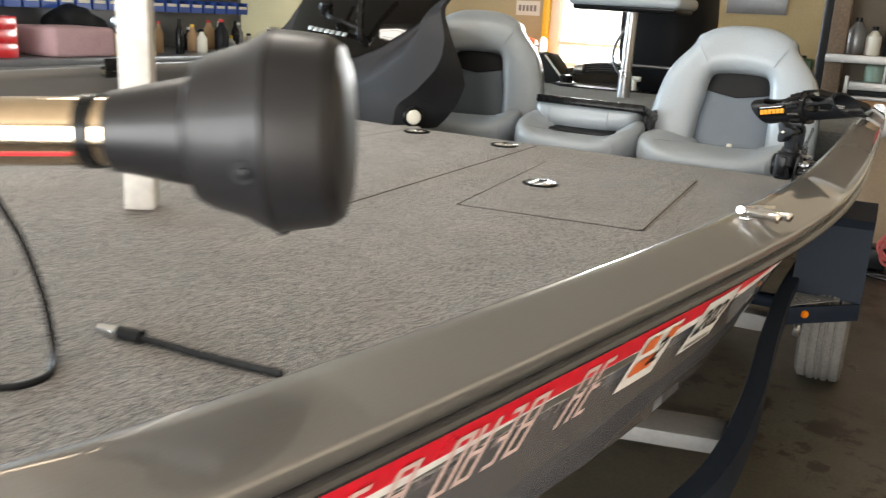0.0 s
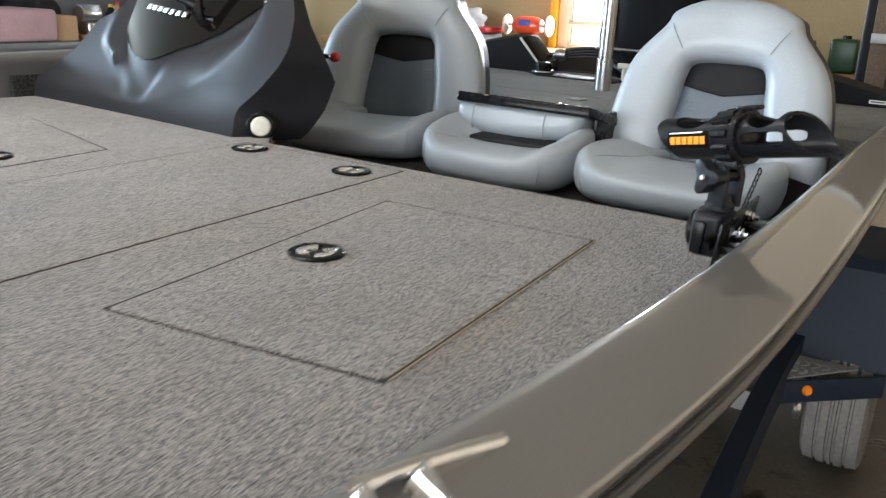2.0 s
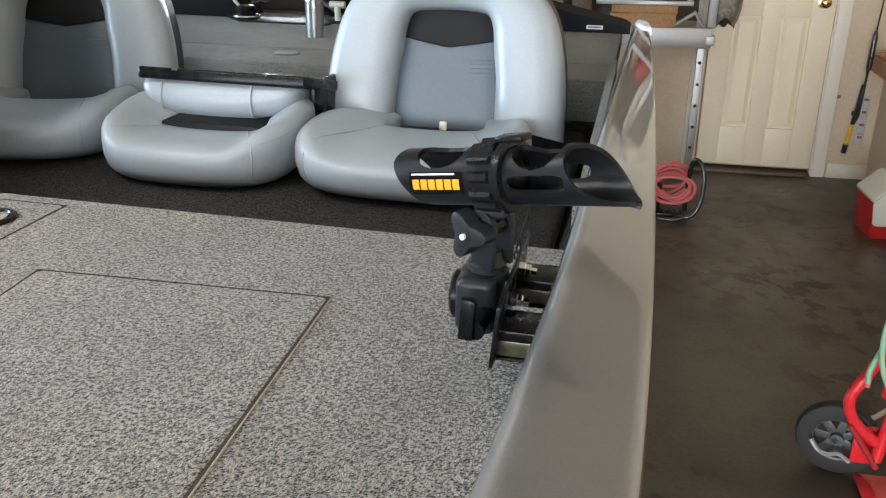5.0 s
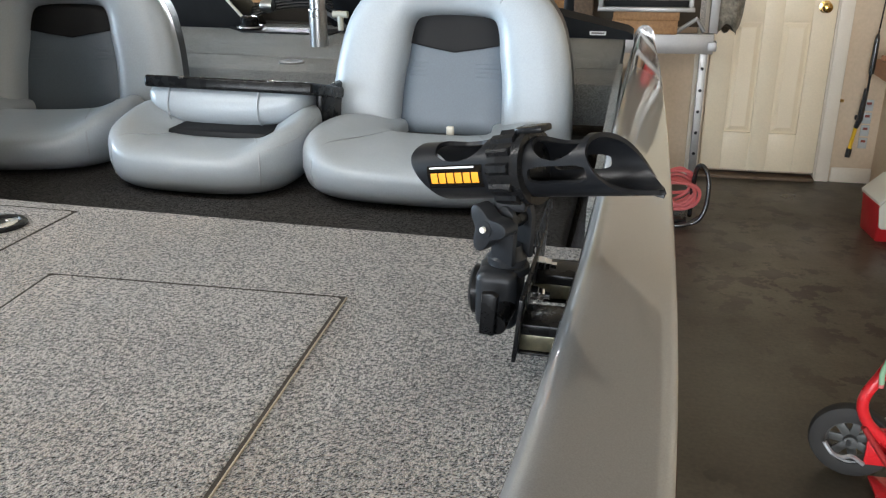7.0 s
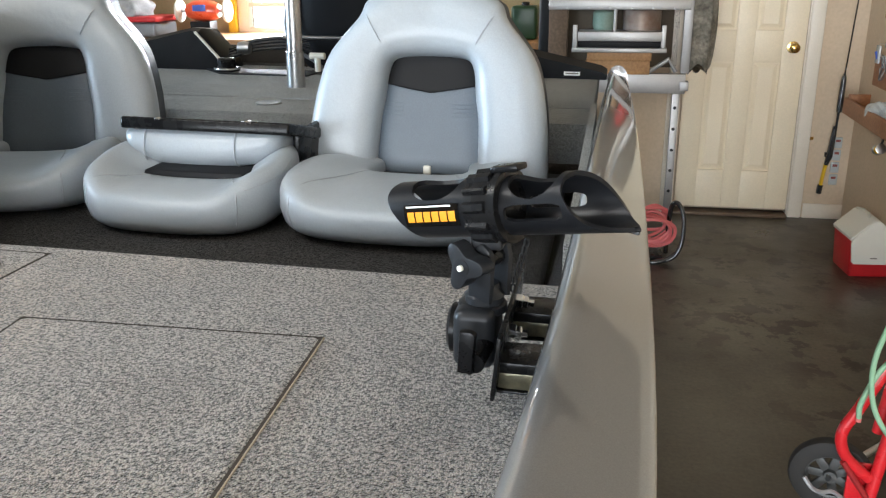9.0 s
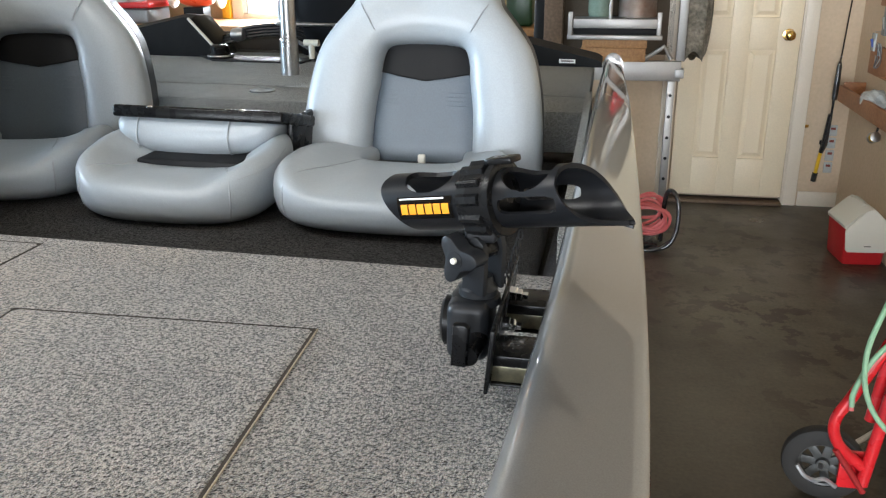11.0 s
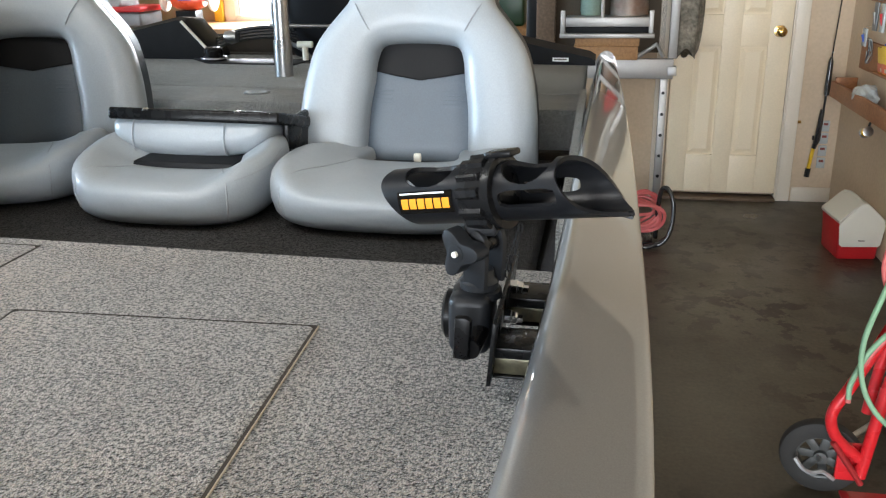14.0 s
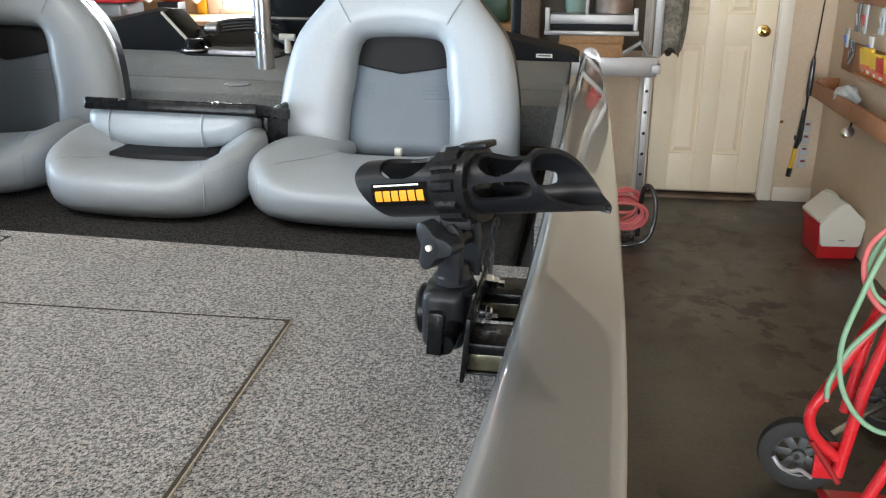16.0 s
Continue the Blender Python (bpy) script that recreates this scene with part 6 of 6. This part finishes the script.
for i in range(5):
    part("strand", tube([(0.0 - 0.01 * math.sin(a * (1 + 0.2 * i)), 0.03 * math.cos(a + i) + 0.006 * i, -0.05 + 0.06 * math.sin(a)) for a in (2 * math.pi * k / 16 for k in range(17))], 0.0022, 5), GLASSY if i % 2 else STONE_GREY, wisp)
low = thing("price_tag_strip", (2.30, WALL_DOOR - 0.006, 0.36), "strip of small red tagged packets on the wall", "tackle packet")
TAG_RED = material("faded_red_card", (0.22, 0.05, 0.035), 0.7)
for i in range(4):
    part("pouch", box((-0.022, -0.006, 0.07 * i - 0.16), (0.022, 0.003, 0.07 * i - 0.10), 0.002), GLASSY, low)
    part("tag", box((-0.012, -0.008, 0.07 * i - 0.125), (0.012, -0.0062, 0.07 * i - 0.112)), TAG_RED, low)
reel = thing("fishing_reel", (2.23, 3.18, 0.60), "silver and green fishing reel hanging under the shelf", "fishing reel")
part("spool", lathe([(0.012, -0.025), (0.024, -0.022), (0.018, -0.015), (0.018, 0.012), (0.024, 0.018), (0.012, 0.022)], 18, pose(0, 0, 0, 70, 20, 0)), STEEL, reel)
part("line", lathe([(0.0185, -0.014), (0.021, 0), (0.0185, 0.011)], 18, pose(0, 0, 0, 70, 20, 0)), YELLOW, reel)
part("foot", tube([(0.0, 0, 0.0), (0.012, 0, 0.044)], 0.005, 8), PLASTIC, reel)

# ---- cooler ----
cooler = thing("picnic_cooler", pose(2.256, 3.285, 0.0, 0, 0, 6), "red picnic cooler with a white tent-shaped swing lid", "cooler")


def rounded(w, d, r, z):
    """A rounded rectangle of half sizes w and d at height z."""
    return [Vector((sx * (w - r) + r * math.cos(radians(a0 + 30 * k)), sy * (d - r) + r * math.sin(radians(a0 + 30 * k)), z)) for sx, sy, a0 in ((1, 1, 0), (-1, 1, 90), (-1, -1, 180), (1, -1, 270)) for k in range(4)]


part("body", loft([rounded(0.086, 0.105, 0.012, 0.0), rounded(0.090, 0.109, 0.016, 0.006), rounded(0.099, 0.116, 0.018, 0.150), rounded(0.101, 0.118, 0.018, 0.178)]), RED_PLASTIC, cooler, "red moulded body", True, 50)
gable = [(-0.103, 0.176), (0.103, 0.176), (0.105, 0.190), (0.020, 0.270), (0.0, 0.276), (-0.020, 0.270), (-0.105, 0.190)]
lid_rings = [[Vector((x * k, y, 0.178 + (z - 0.178) * k)) for x, z in gable] for y, k in ((-0.116, 0.96), (-0.119, 0.985), (-0.112, 1.0), (0.112, 1.0), (0.119, 0.985), (0.116, 0.96))]
part("lid", loft(lid_rings), WHITE_PLASTIC, cooler, "white tent-shaped lid", True, 30)
front_ = prism([(-0.080, 0.0), (0.080, 0.0), (0.092, 0.010), (0.103, 0.100), (0.098, 0.115), (0.022, 0.200), (0.0, 0.208), (-0.022, 0.200), (-0.098, 0.115), (-0.103, 0.100), (-0.092, 0.010)], 0, 0.009, 0.003, m=pose(0.0, -0.1195, 0.066, 90, 0, 0))
panel_ = part("front_panel", front_, WHITE_PLASTIC, cooler, "white swing handle panel", True, 30)
part("mark", box((-0.012, -0.1295, 0.094), (0.018, -0.1287, 0.099)), INK, panel_)
part("handle_slot", tube([(-0.012, -0.06, 0.2755), (0.0, -0.02, 0.280), (0.0, 0.06, 0.280), (-0.012, 0.10, 0.2755)], 0.006, 8), WHITE_PLASTIC, cooler)

# ---- torch cart ----
TYRE_DARK = material("worn_cart_rubber", (0.012, 0.011, 0.010), 0.7, 0, (0.022, 0.020, 0.017), 0.8, 14)
RIM_GREY = material("dusty_grey_rim", (0.075, 0.076, 0.072), 0.5, 0.2, (0.045, 0.045, 0.042), 0.8, 14)
cart = thing("torch_cart", (0, 0, 0), "red tubular gas cylinder cart with two hoses", "hand truck")
part("frame_tube", tube(smooth_line([(1.799, 1.200, 0.593), (1.739, 1.200, 0.447), (1.692, 1.200, 0.336), (1.666, 1.200, 0.279), (1.666, 1.200, 0.236), (1.689, 1.200, 0.193), (1.744, 1.200, 0.144)], 6), 0.0145, 14), RED_PAINT, cart, "bent red frame tube")
part("frame_tube", tube([(1.825, 1.200, 0.557), (1.780, 1.200, 0.338), (1.752, 1.200, 0.092)], 0.0155, 14), RED_PAINT, cart)
part("frame_tube", tube([(1.804, 1.260, 0.564), (1.782, 1.260, 0.419), (1.765, 1.260, 0.246)], 0.0145, 14), RED_PAINT, cart)
part("frame_tube", tube([(1.881, 1.120, 0.292), (1.851, 1.120, 0.214), (1.802, 1.120, 0.076)], 0.0155, 14), RED_PAINT, cart)
part("strut", tube([(1.673, 1.190, 0.193), (1.755, 1.190, 0.075)], 0.008, 10), material("dark_red_enamel", (0.3, 0.02, 0.02), 0.45), cart)
part("axle_plate", box((1.70, 1.225, 0.06), (1.765, 1.235, 0.17), 0.003), RED_PAINT, cart)
part("toe_plate", box((1.72, 1.02, 0.012), (2.05, 1.24, 0.020), 0.003), RED_PAINT, cart)
part("axle", tube([(1.66, 1.25, 0.104), (1.99, 1.60, 0.104)], 0.009, 10), STEEL, cart)
for x, wy in ((1.672, 1.27), (1.99, 1.60)):
    tyre = lathe([(0.068, -0.024), (0.092, -0.026), (0.110, -0.020), (0.115, -0.008), (0.115, 0.008), (0.110, 0.020), (0.092, 0.026), (0.068, 0.024), (0.068, -0.024)], 40, pose(x, wy, 0.104, 0, 90, 75) @ Matrix.Scale(0.905, 4), caps=False)
    wh = part("wheel", tyre, TYRE_DARK, cart, "black rubber cart wheel")
    part("rim", lathe([(0.071, -0.021), (0.071, 0.021), (0.062, 0.017), (0.06, 0.004), (0.06, -0.004), (0.062, -0.017), (0.071, -0.021)], 32, pose(x, wy, 0.104, 0, 90, 75) @ Matrix.Scale(0.905, 4), caps=False), RIM_GREY, wh, "grey spoked rim")
    part("hub", lathe([(0.0, -0.024), (0.018, -0.022), (0.02, 0.0), (0.018, 0.022), (0, 0.024)], 20, pose(x, wy, 0.104, 0, 90, 75) @ Matrix.Scale(0.905, 4)), RIM_GREY, wh)
    for k in range(7):
        a = 2 * math.pi * k / 7
        spoke = box((-0.013, 0.012, -0.007), (0.013, 0.064, 0.007), 0.003, m=pose(x, wy, 0.104, 0, 90, 75) @ Matrix.Scale(0.905, 4) @ pose(0, 0, 0, 0, 0, math.degrees(a)) )
        part("spoke", spoke, RIM_GREY, wh)
cyl = thing("gas_cylinder", (1.955, 1.14, 0.021), "dark green gas cylinder standing on the cart", "gas cylinder")
part("body", lathe([(0.07, 0), (0.078, 0.02), (0.08, 0.05), (0.08, 0.60), (0.07, 0.67), (0.04, 0.71), (0.028, 0.73), (0.028, 0.76), (0, 0.76)], 32), DARK_GREEN, cyl)
part("valve", lathe([(0.014, 0.758), (0.016, 0.80), (0.026, 0.81), (0.026, 0.83), (0, 0.832)], 16), BRASS, cyl)
part("regulator", lathe([(0.02, -0.02), (0.036, -0.012), (0.036, 0.012), (0.02, 0.02)], 20, pose(-0.05, -0.02, 0.79, 90, 0, 0)), BRASS, cyl)
part("label", box((-0.062, -0.084, 0.50), (-0.01, -0.078, 0.58), 0.001, m=pose(0, 0, 0, 0, 0, -25)), PAPER, cyl)
for nm, mat_, pts in (("green", GREEN_HOSE, [(1.779, 1.100, 0.838), (1.752, 1.100, 0.788), (1.722, 1.100, 0.706), (1.701, 1.100, 0.627), (1.678, 1.100, 0.518), (1.686, 1.100, 0.421), (1.722, 1.100, 0.343), (1.777, 1.100, 0.292), (1.840, 1.100, 0.279), (1.882, 1.100, 0.284)]), ("green", GREEN_HOSE, [(1.754, 1.140, 0.788), (1.726, 1.140, 0.721), (1.720, 1.140, 0.678), (1.743, 1.140, 0.620), (1.780, 1.140, 0.589), (1.766, 1.140, 0.556), (1.708, 1.140, 0.475), (1.677, 1.140, 0.388), (1.677, 1.140, 0.345)]), ("red", PINK_HOSE, [(1.746, 1.120, 0.796), (1.709, 1.120, 0.749), (1.702, 1.120, 0.692), (1.721, 1.120, 0.634), (1.761, 1.120, 0.589), (1.800, 1.120, 0.586)]), ("red", PINK_HOSE, [(1.807, 1.150, 0.665), (1.767, 1.150, 0.549), (1.711, 1.150, 0.454), (1.682, 1.150, 0.381), (1.680, 1.150, 0.330)])):
    hs = thing("gas_hose", (0, 0, 0), "pale " + nm + " rubber gas hose looped over the cart", "hose", "gas hoses")
    part("hose", tube(smooth_line(pts, 8), 0.0065, 10), mat_, hs)
part("hose_clip", tube([(1.775, 1.120, 0.542), (1.791, 1.120, 0.541)], 0.007, 8), BRASS, cart)
part("chain", tube(smooth_line([(1.60, 1.235, 0.11), (1.62, 1.225, 0.085), (1.645, 1.225, 0.075), (1.67, 1.225, 0.08), (1.70, 1.225, 0.06)], 5), 0.006, 6), GALV, cart)

# ---- bench under the window ----
bench = thing("back_workbench", (0, 0, 0), "wooden workbench along the back wall", "workbench")
part("top", box((-3.4, 4.35, 0.915), (0.70, 4.995, 0.955), 0.004), WOOD, bench)
for x in (-3.35, -1.4, 0.6):
    part("leg", box((x - 0.045, 4.40, 0), (x + 0.045, 4.49, 0.914), 0.004), WOOD, bench)
part("shelf", box((-3.4, 4.4, 0.28), (0.70, 4.98, 0.30), 0.002), WOOD, bench)
gr = thing("bench_grinder", (-1.66, 4.62, 0.956), "orange-red bench grinder with two white wheels", "grinder")
part("base", prism([(-0.07, -0.07), (0.07, -0.07), (0.055, 0.07), (-0.055, 0.07)], 0, 0.10, 0.004), PLASTIC_MATT, gr)
part("motor_body", lathe([(0.0, -0.115), (0.045, -0.11), (0.062, -0.07), (0.066, 0), (0.062, 0.07), (0.045, 0.11), (0.0, 0.115)], 28, pose(0, 0, 0.165, 0, 90, 0)), ORANGE_RED, gr, "orange-red motor body")
part("name_plate", box((-0.045, -0.071, 0.165), (0.045, -0.062, 0.205), 0.002), BLUE_PAINT, gr)
part("switch", box((-0.018, -0.077, 0.035), (0.018, -0.068, 0.06), 0.002), RED_PLASTIC, gr)
for s_ in (-1, 1):
    part("buff_wheel", lathe([(0.0, -0.012), (0.07, -0.010), (0.076, 0.0), (0.07, 0.010), (0.0, 0.012)], 32, pose(s_ * 0.17, 0, 0.165, 0, 90, 0)), WHITE_PLASTIC, gr, "white buffing wheel")
    part("arbor", tube([(s_ * 0.1, 0, 0.165), (s_ * 0.20, 0, 0.165)], 0.012, 12), STEEL, gr)
bin_ = thing("storage_tote", (-2.12, 4.58, 0.956), "grey storage tote with a red lid", "tote")
part("tub", box((-0.2, -0.15, 0.0), (0.2, 0.15, 0.10), 0.02, 3), STONE_GREY, bin_)
part("lid", box((-0.22, -0.17, 0.10), (0.22, 0.17, 0.135), 0.012, 3), RED_PLASTIC, bin_, "red lid")
cloth_ = thing("folded_cloth", (-2.15, 4.58, 1.092), "crumpled pale cloth on a red tote lid", "cloth")
bm = bmesh.new()
bmesh.ops.create_icosphere(bm, subdivisions=4, radius=0.15)
for v in bm.verts:
    v.co *= 1 + 0.4 * noise.noise(v.co * 11)
    v.co.z = max(v.co.z * 0.7 + 0.03, 0.0)
part("folds", bm, material("pale_cloth", (0.4, 0.4, 0.4), 0.95, 0, (0.2, 0.2, 0.2), 0.7, 14, bump=0.4), cloth_)
yp = thing("yellow_level", (-1.61, 4.96, 0.956), "yellow spirit level standing against the wall", "level")
part("bar", box((-0.03, -0.02, 0), (0.03, 0.02, 1.2), 0.003), YELLOW, yp)
sign = thing("paper_notice", (-1.80, 4.996, 1.42), "paper notice with grey print pinned to the wall", "notice")
part("sheet", box((-0.11, -0.003, -0.06), (0.11, 0, 0.06)), PAPER, sign)
for i in range(5):
    part("print_bar", box((-0.085 + 0.035 * i, -0.0045, -0.025), (-0.062 + 0.035 * i, -0.0031, 0.025)), INK, sign)
plaque = thing("grey_wall_board", (0.08, 4.996, 1.52), "blank grey board fixed to the wall", "board")
part("sheet", box((-0.22, -0.012, -0.07), (0.22, 0, 0.14), 0.003), STONE_GREY, plaque)
for i, (x, w, h, mat_, nm, lb) in enumerate(((-2.75, 0.16, 0.22, RED_PLASTIC, "fuel_can", "red plastic fuel can on the bench"), (-0.55, 0.10, 0.16, GLASSY, "plastic_jug", "cloudy plastic jug on the bench"), (0.2, 0.12, 0.18, VINYL_DARK, "tool_case", "black tool case on the bench"), (0.5, 0.08, 0.2, DARK_GREEN, "spray_can", "green spray can on the bench"))):
    t_ = thing(nm, (x, 4.6, 0.956), lb, nm.replace("_", " "))
    part("body", box((-w, -0.09, 0), (w, 0.09, h), 0.02, 3), mat_, t_)
    part("cap", lathe([(0.025, h), (0.025, h + 0.02), (0, h + 0.022)], 14), PLASTIC, t_)

# ---- side bench with bins ----
sb = thing("side_workbench", (0, 0, 0), "grey metal workbench crowded with tools", "workbench")
part("top", box((-4.6, 0.6, 0.905), (-3.55, 4.2, 0.945), 0.004), STONE_GREY, sb)
part("apron", box((-3.565, 0.6, 0.80), (-3.552, 4.2, 0.904), 0.002), STONE_GREY, sb)
for y in (0.65, 2.3, 4.1):
    part("leg", box((-3.65, y, 0), (-3.58, y + 0.07, 0.80), 0.004), STONE_GREY, sb)
part("warning_label", box((-3.551, 2.72, 0.845), (-3.549, 2.95, 0.885)), YELLOW, sb)
binrack = thing("bin_rack", (0, 0, 0), "louvred rack filled with blue parts bins", "parts rack")
part("back_board", box((-4.45, 1.0, 0.946), (-4.42, 4.3, 1.95), 0.002), STONE_GREY, binrack)
for s_y in (1.0, 4.27):
    part("side_post", box((-4.5, s_y, 0.946), (-4.40, s_y + 0.03, 1.95), 0.002), STONE_GREY, binrack)
bm0 = box((-0.16, -0.062, 0), (0.0, 0.062, 0.012))
for lo, hi in (((-0.16, -0.062, 0.012), (-0.15, 0.062, 0.105)), ((-0.16, -0.062, 0.012), (0.0, -0.057, 0.10)), ((-0.16, 0.057, 0.012), (0.0, 0.062, 0.10)), ((-0.006, -0.057, 0.012), (0.0, 0.057, 0.07))):
    box(lo, hi, bm=bm0)
first = None
for r in range(5):
    for c_ in range(22):
        at_ = Matrix.Translation((-4.26, 1.12 + 0.145 * c_, 1.24 + 0.135 * r))
        if first is None:
            first = thing("parts_bin", at_, "blue plastic parts bin with a white label", "parts bin", "parts bins")
            part("bin", bm0, BLUE_BIN, first)
            part("card_label", box((0.0005, -0.05, 0.045), (0.002, 0.05, 0.068)), PAPER, first, "white label strip")
        else:
            copy_thing(first, at_)
tb = thing("tool_chest", (-3.95, 1.12, 0.946), "red steel tool chest on the side bench", "tool chest")
part("case", box((-0.28, -0.32, 0), (0.28, 0.32, 0.25), 0.01, 2), RED_PAINT, tb)
for i in range(3):
    part("drawer", box((0.281, -0.30, 0.015 + 0.078 * i), (0.292, 0.30, 0.085 + 0.078 * i), 0.003), RED_PAINT, tb)
part("badge", lathe([(0.03, 0), (0.03, 0.003), (0, 0.0035)], 20, pose(0.293, 0.08, 0.13, 0, 90, 0)), WHITE_PLASTIC, tb)
cb = thing("mauve_box", (-3.85, 1.93, 0.946), "box draped with faded mauve cloth", "box")
part("cloth", box((-0.2, -0.28, 0), (0.24, 0.20, 0.19), 0.03, 4), MAUVE, cb, "", True, 60)
part("carton", box((-0.18, 0.21, 0), (0.2, 0.36, 0.15), 0.006), CARDBOARD, cb)
random.seed(11)
kinds = (("oil_bottle", "oil bottle", VINYL_DARK), ("spray_can", "spray can", STONE_GREY), ("paint_can", "paint can", STEEL), ("plastic_bottle", "plastic bottle", WHITE_PLASTIC), ("glue_tub", "glue tub", CARDBOARD), ("oil_bottle", "oil bottle", PLASTIC))
for i in range(24):
    nm, cat, mat_ = kinds[i % 6]
    y = 2.45 + 0.075 * i
    r, h = random.uniform(0.03, 0.055), random.uniform(0.10, 0.24)
    o_ = thing(nm, (-3.95 + random.uniform(-0.25, 0.25), y, 0.946), cat + " standing among clutter on the side bench", cat, "bench clutter")
    part("body", lathe([(r * 0.92, 0), (r, 0.006), (r, h * 0.7), (r * 0.55, h * 0.85), (r * 0.35, h), (0, h)], 16), mat_, o_)
    part("cap", lathe([(r * 0.4, h), (r * 0.4, h + 0.02), (0, h + 0.021)], 12), (RED_PLASTIC, PLASTIC, YELLOW, WHITE_PLASTIC)[i % 4], o_)
ch = thing("black_jacket", (-4.15, 2.25, 0.946), "dark padded jacket heaped on the side bench", "jacket")
bm = bmesh.new()
bmesh.ops.create_icosphere(bm, subdivisions=4, radius=0.2)
for v in bm.verts:
    v.co *= 1 + 0.3 * noise.noise(v.co * 7)
    v.co.z = max(v.co.z * 0.9 + 0.14, 0.0)
part("cloth", bm, VINYL_DARK, ch)
vise = thing("bench_vise", (-3.72, 2.42, 0.946), "silver bench vise on a wooden pad", "vise")
part("pad", box((-0.09, -0.09, 0), (0.09, 0.09, 0.03), 0.004), WOOD, vise)
part("body", box((-0.06, -0.05, 0.03), (0.07, 0.05, 0.11), 0.015, 3), STEEL, vise)
part("drum", lathe([(0.05, -0.07), (0.055, -0.06), (0.055, 0.06), (0.05, 0.07)], 20, pose(0, 0, 0.16, 90, 0, 0)), STEEL, vise)
part("jaw", box((-0.05, -0.06, 0.12), (0.05, 0.06, 0.22), 0.01, 2), STONE_GREY, vise)

# the boat sits a touch heeled on its bunks, port side down, with all that it carries
HEEL = Matrix.Translation((0.9, 0, 0.97)) @ Matrix.Rotation(radians(0.7), 4, "Y") @ Matrix.Translation((-0.9, 0, -0.97))
ABOARD = ("bass_boat", "mooring_cleat", "stern_cover", "cockpit_chair", "folded_centre_seat", "pedestal_seat", "rod_holder", "white_post", "motor_well_cover", "rigging_well", "steering_cable_loop", "tie_off_fitting", "kill_switch", "outboard_motor")
bpy.context.view_layer.update()
for ob in [o for o in scene.objects if o.parent is None and o.name.split(".")[0] in ABOARD]:
    ob.matrix_world = HEEL @ ob.matrix_world
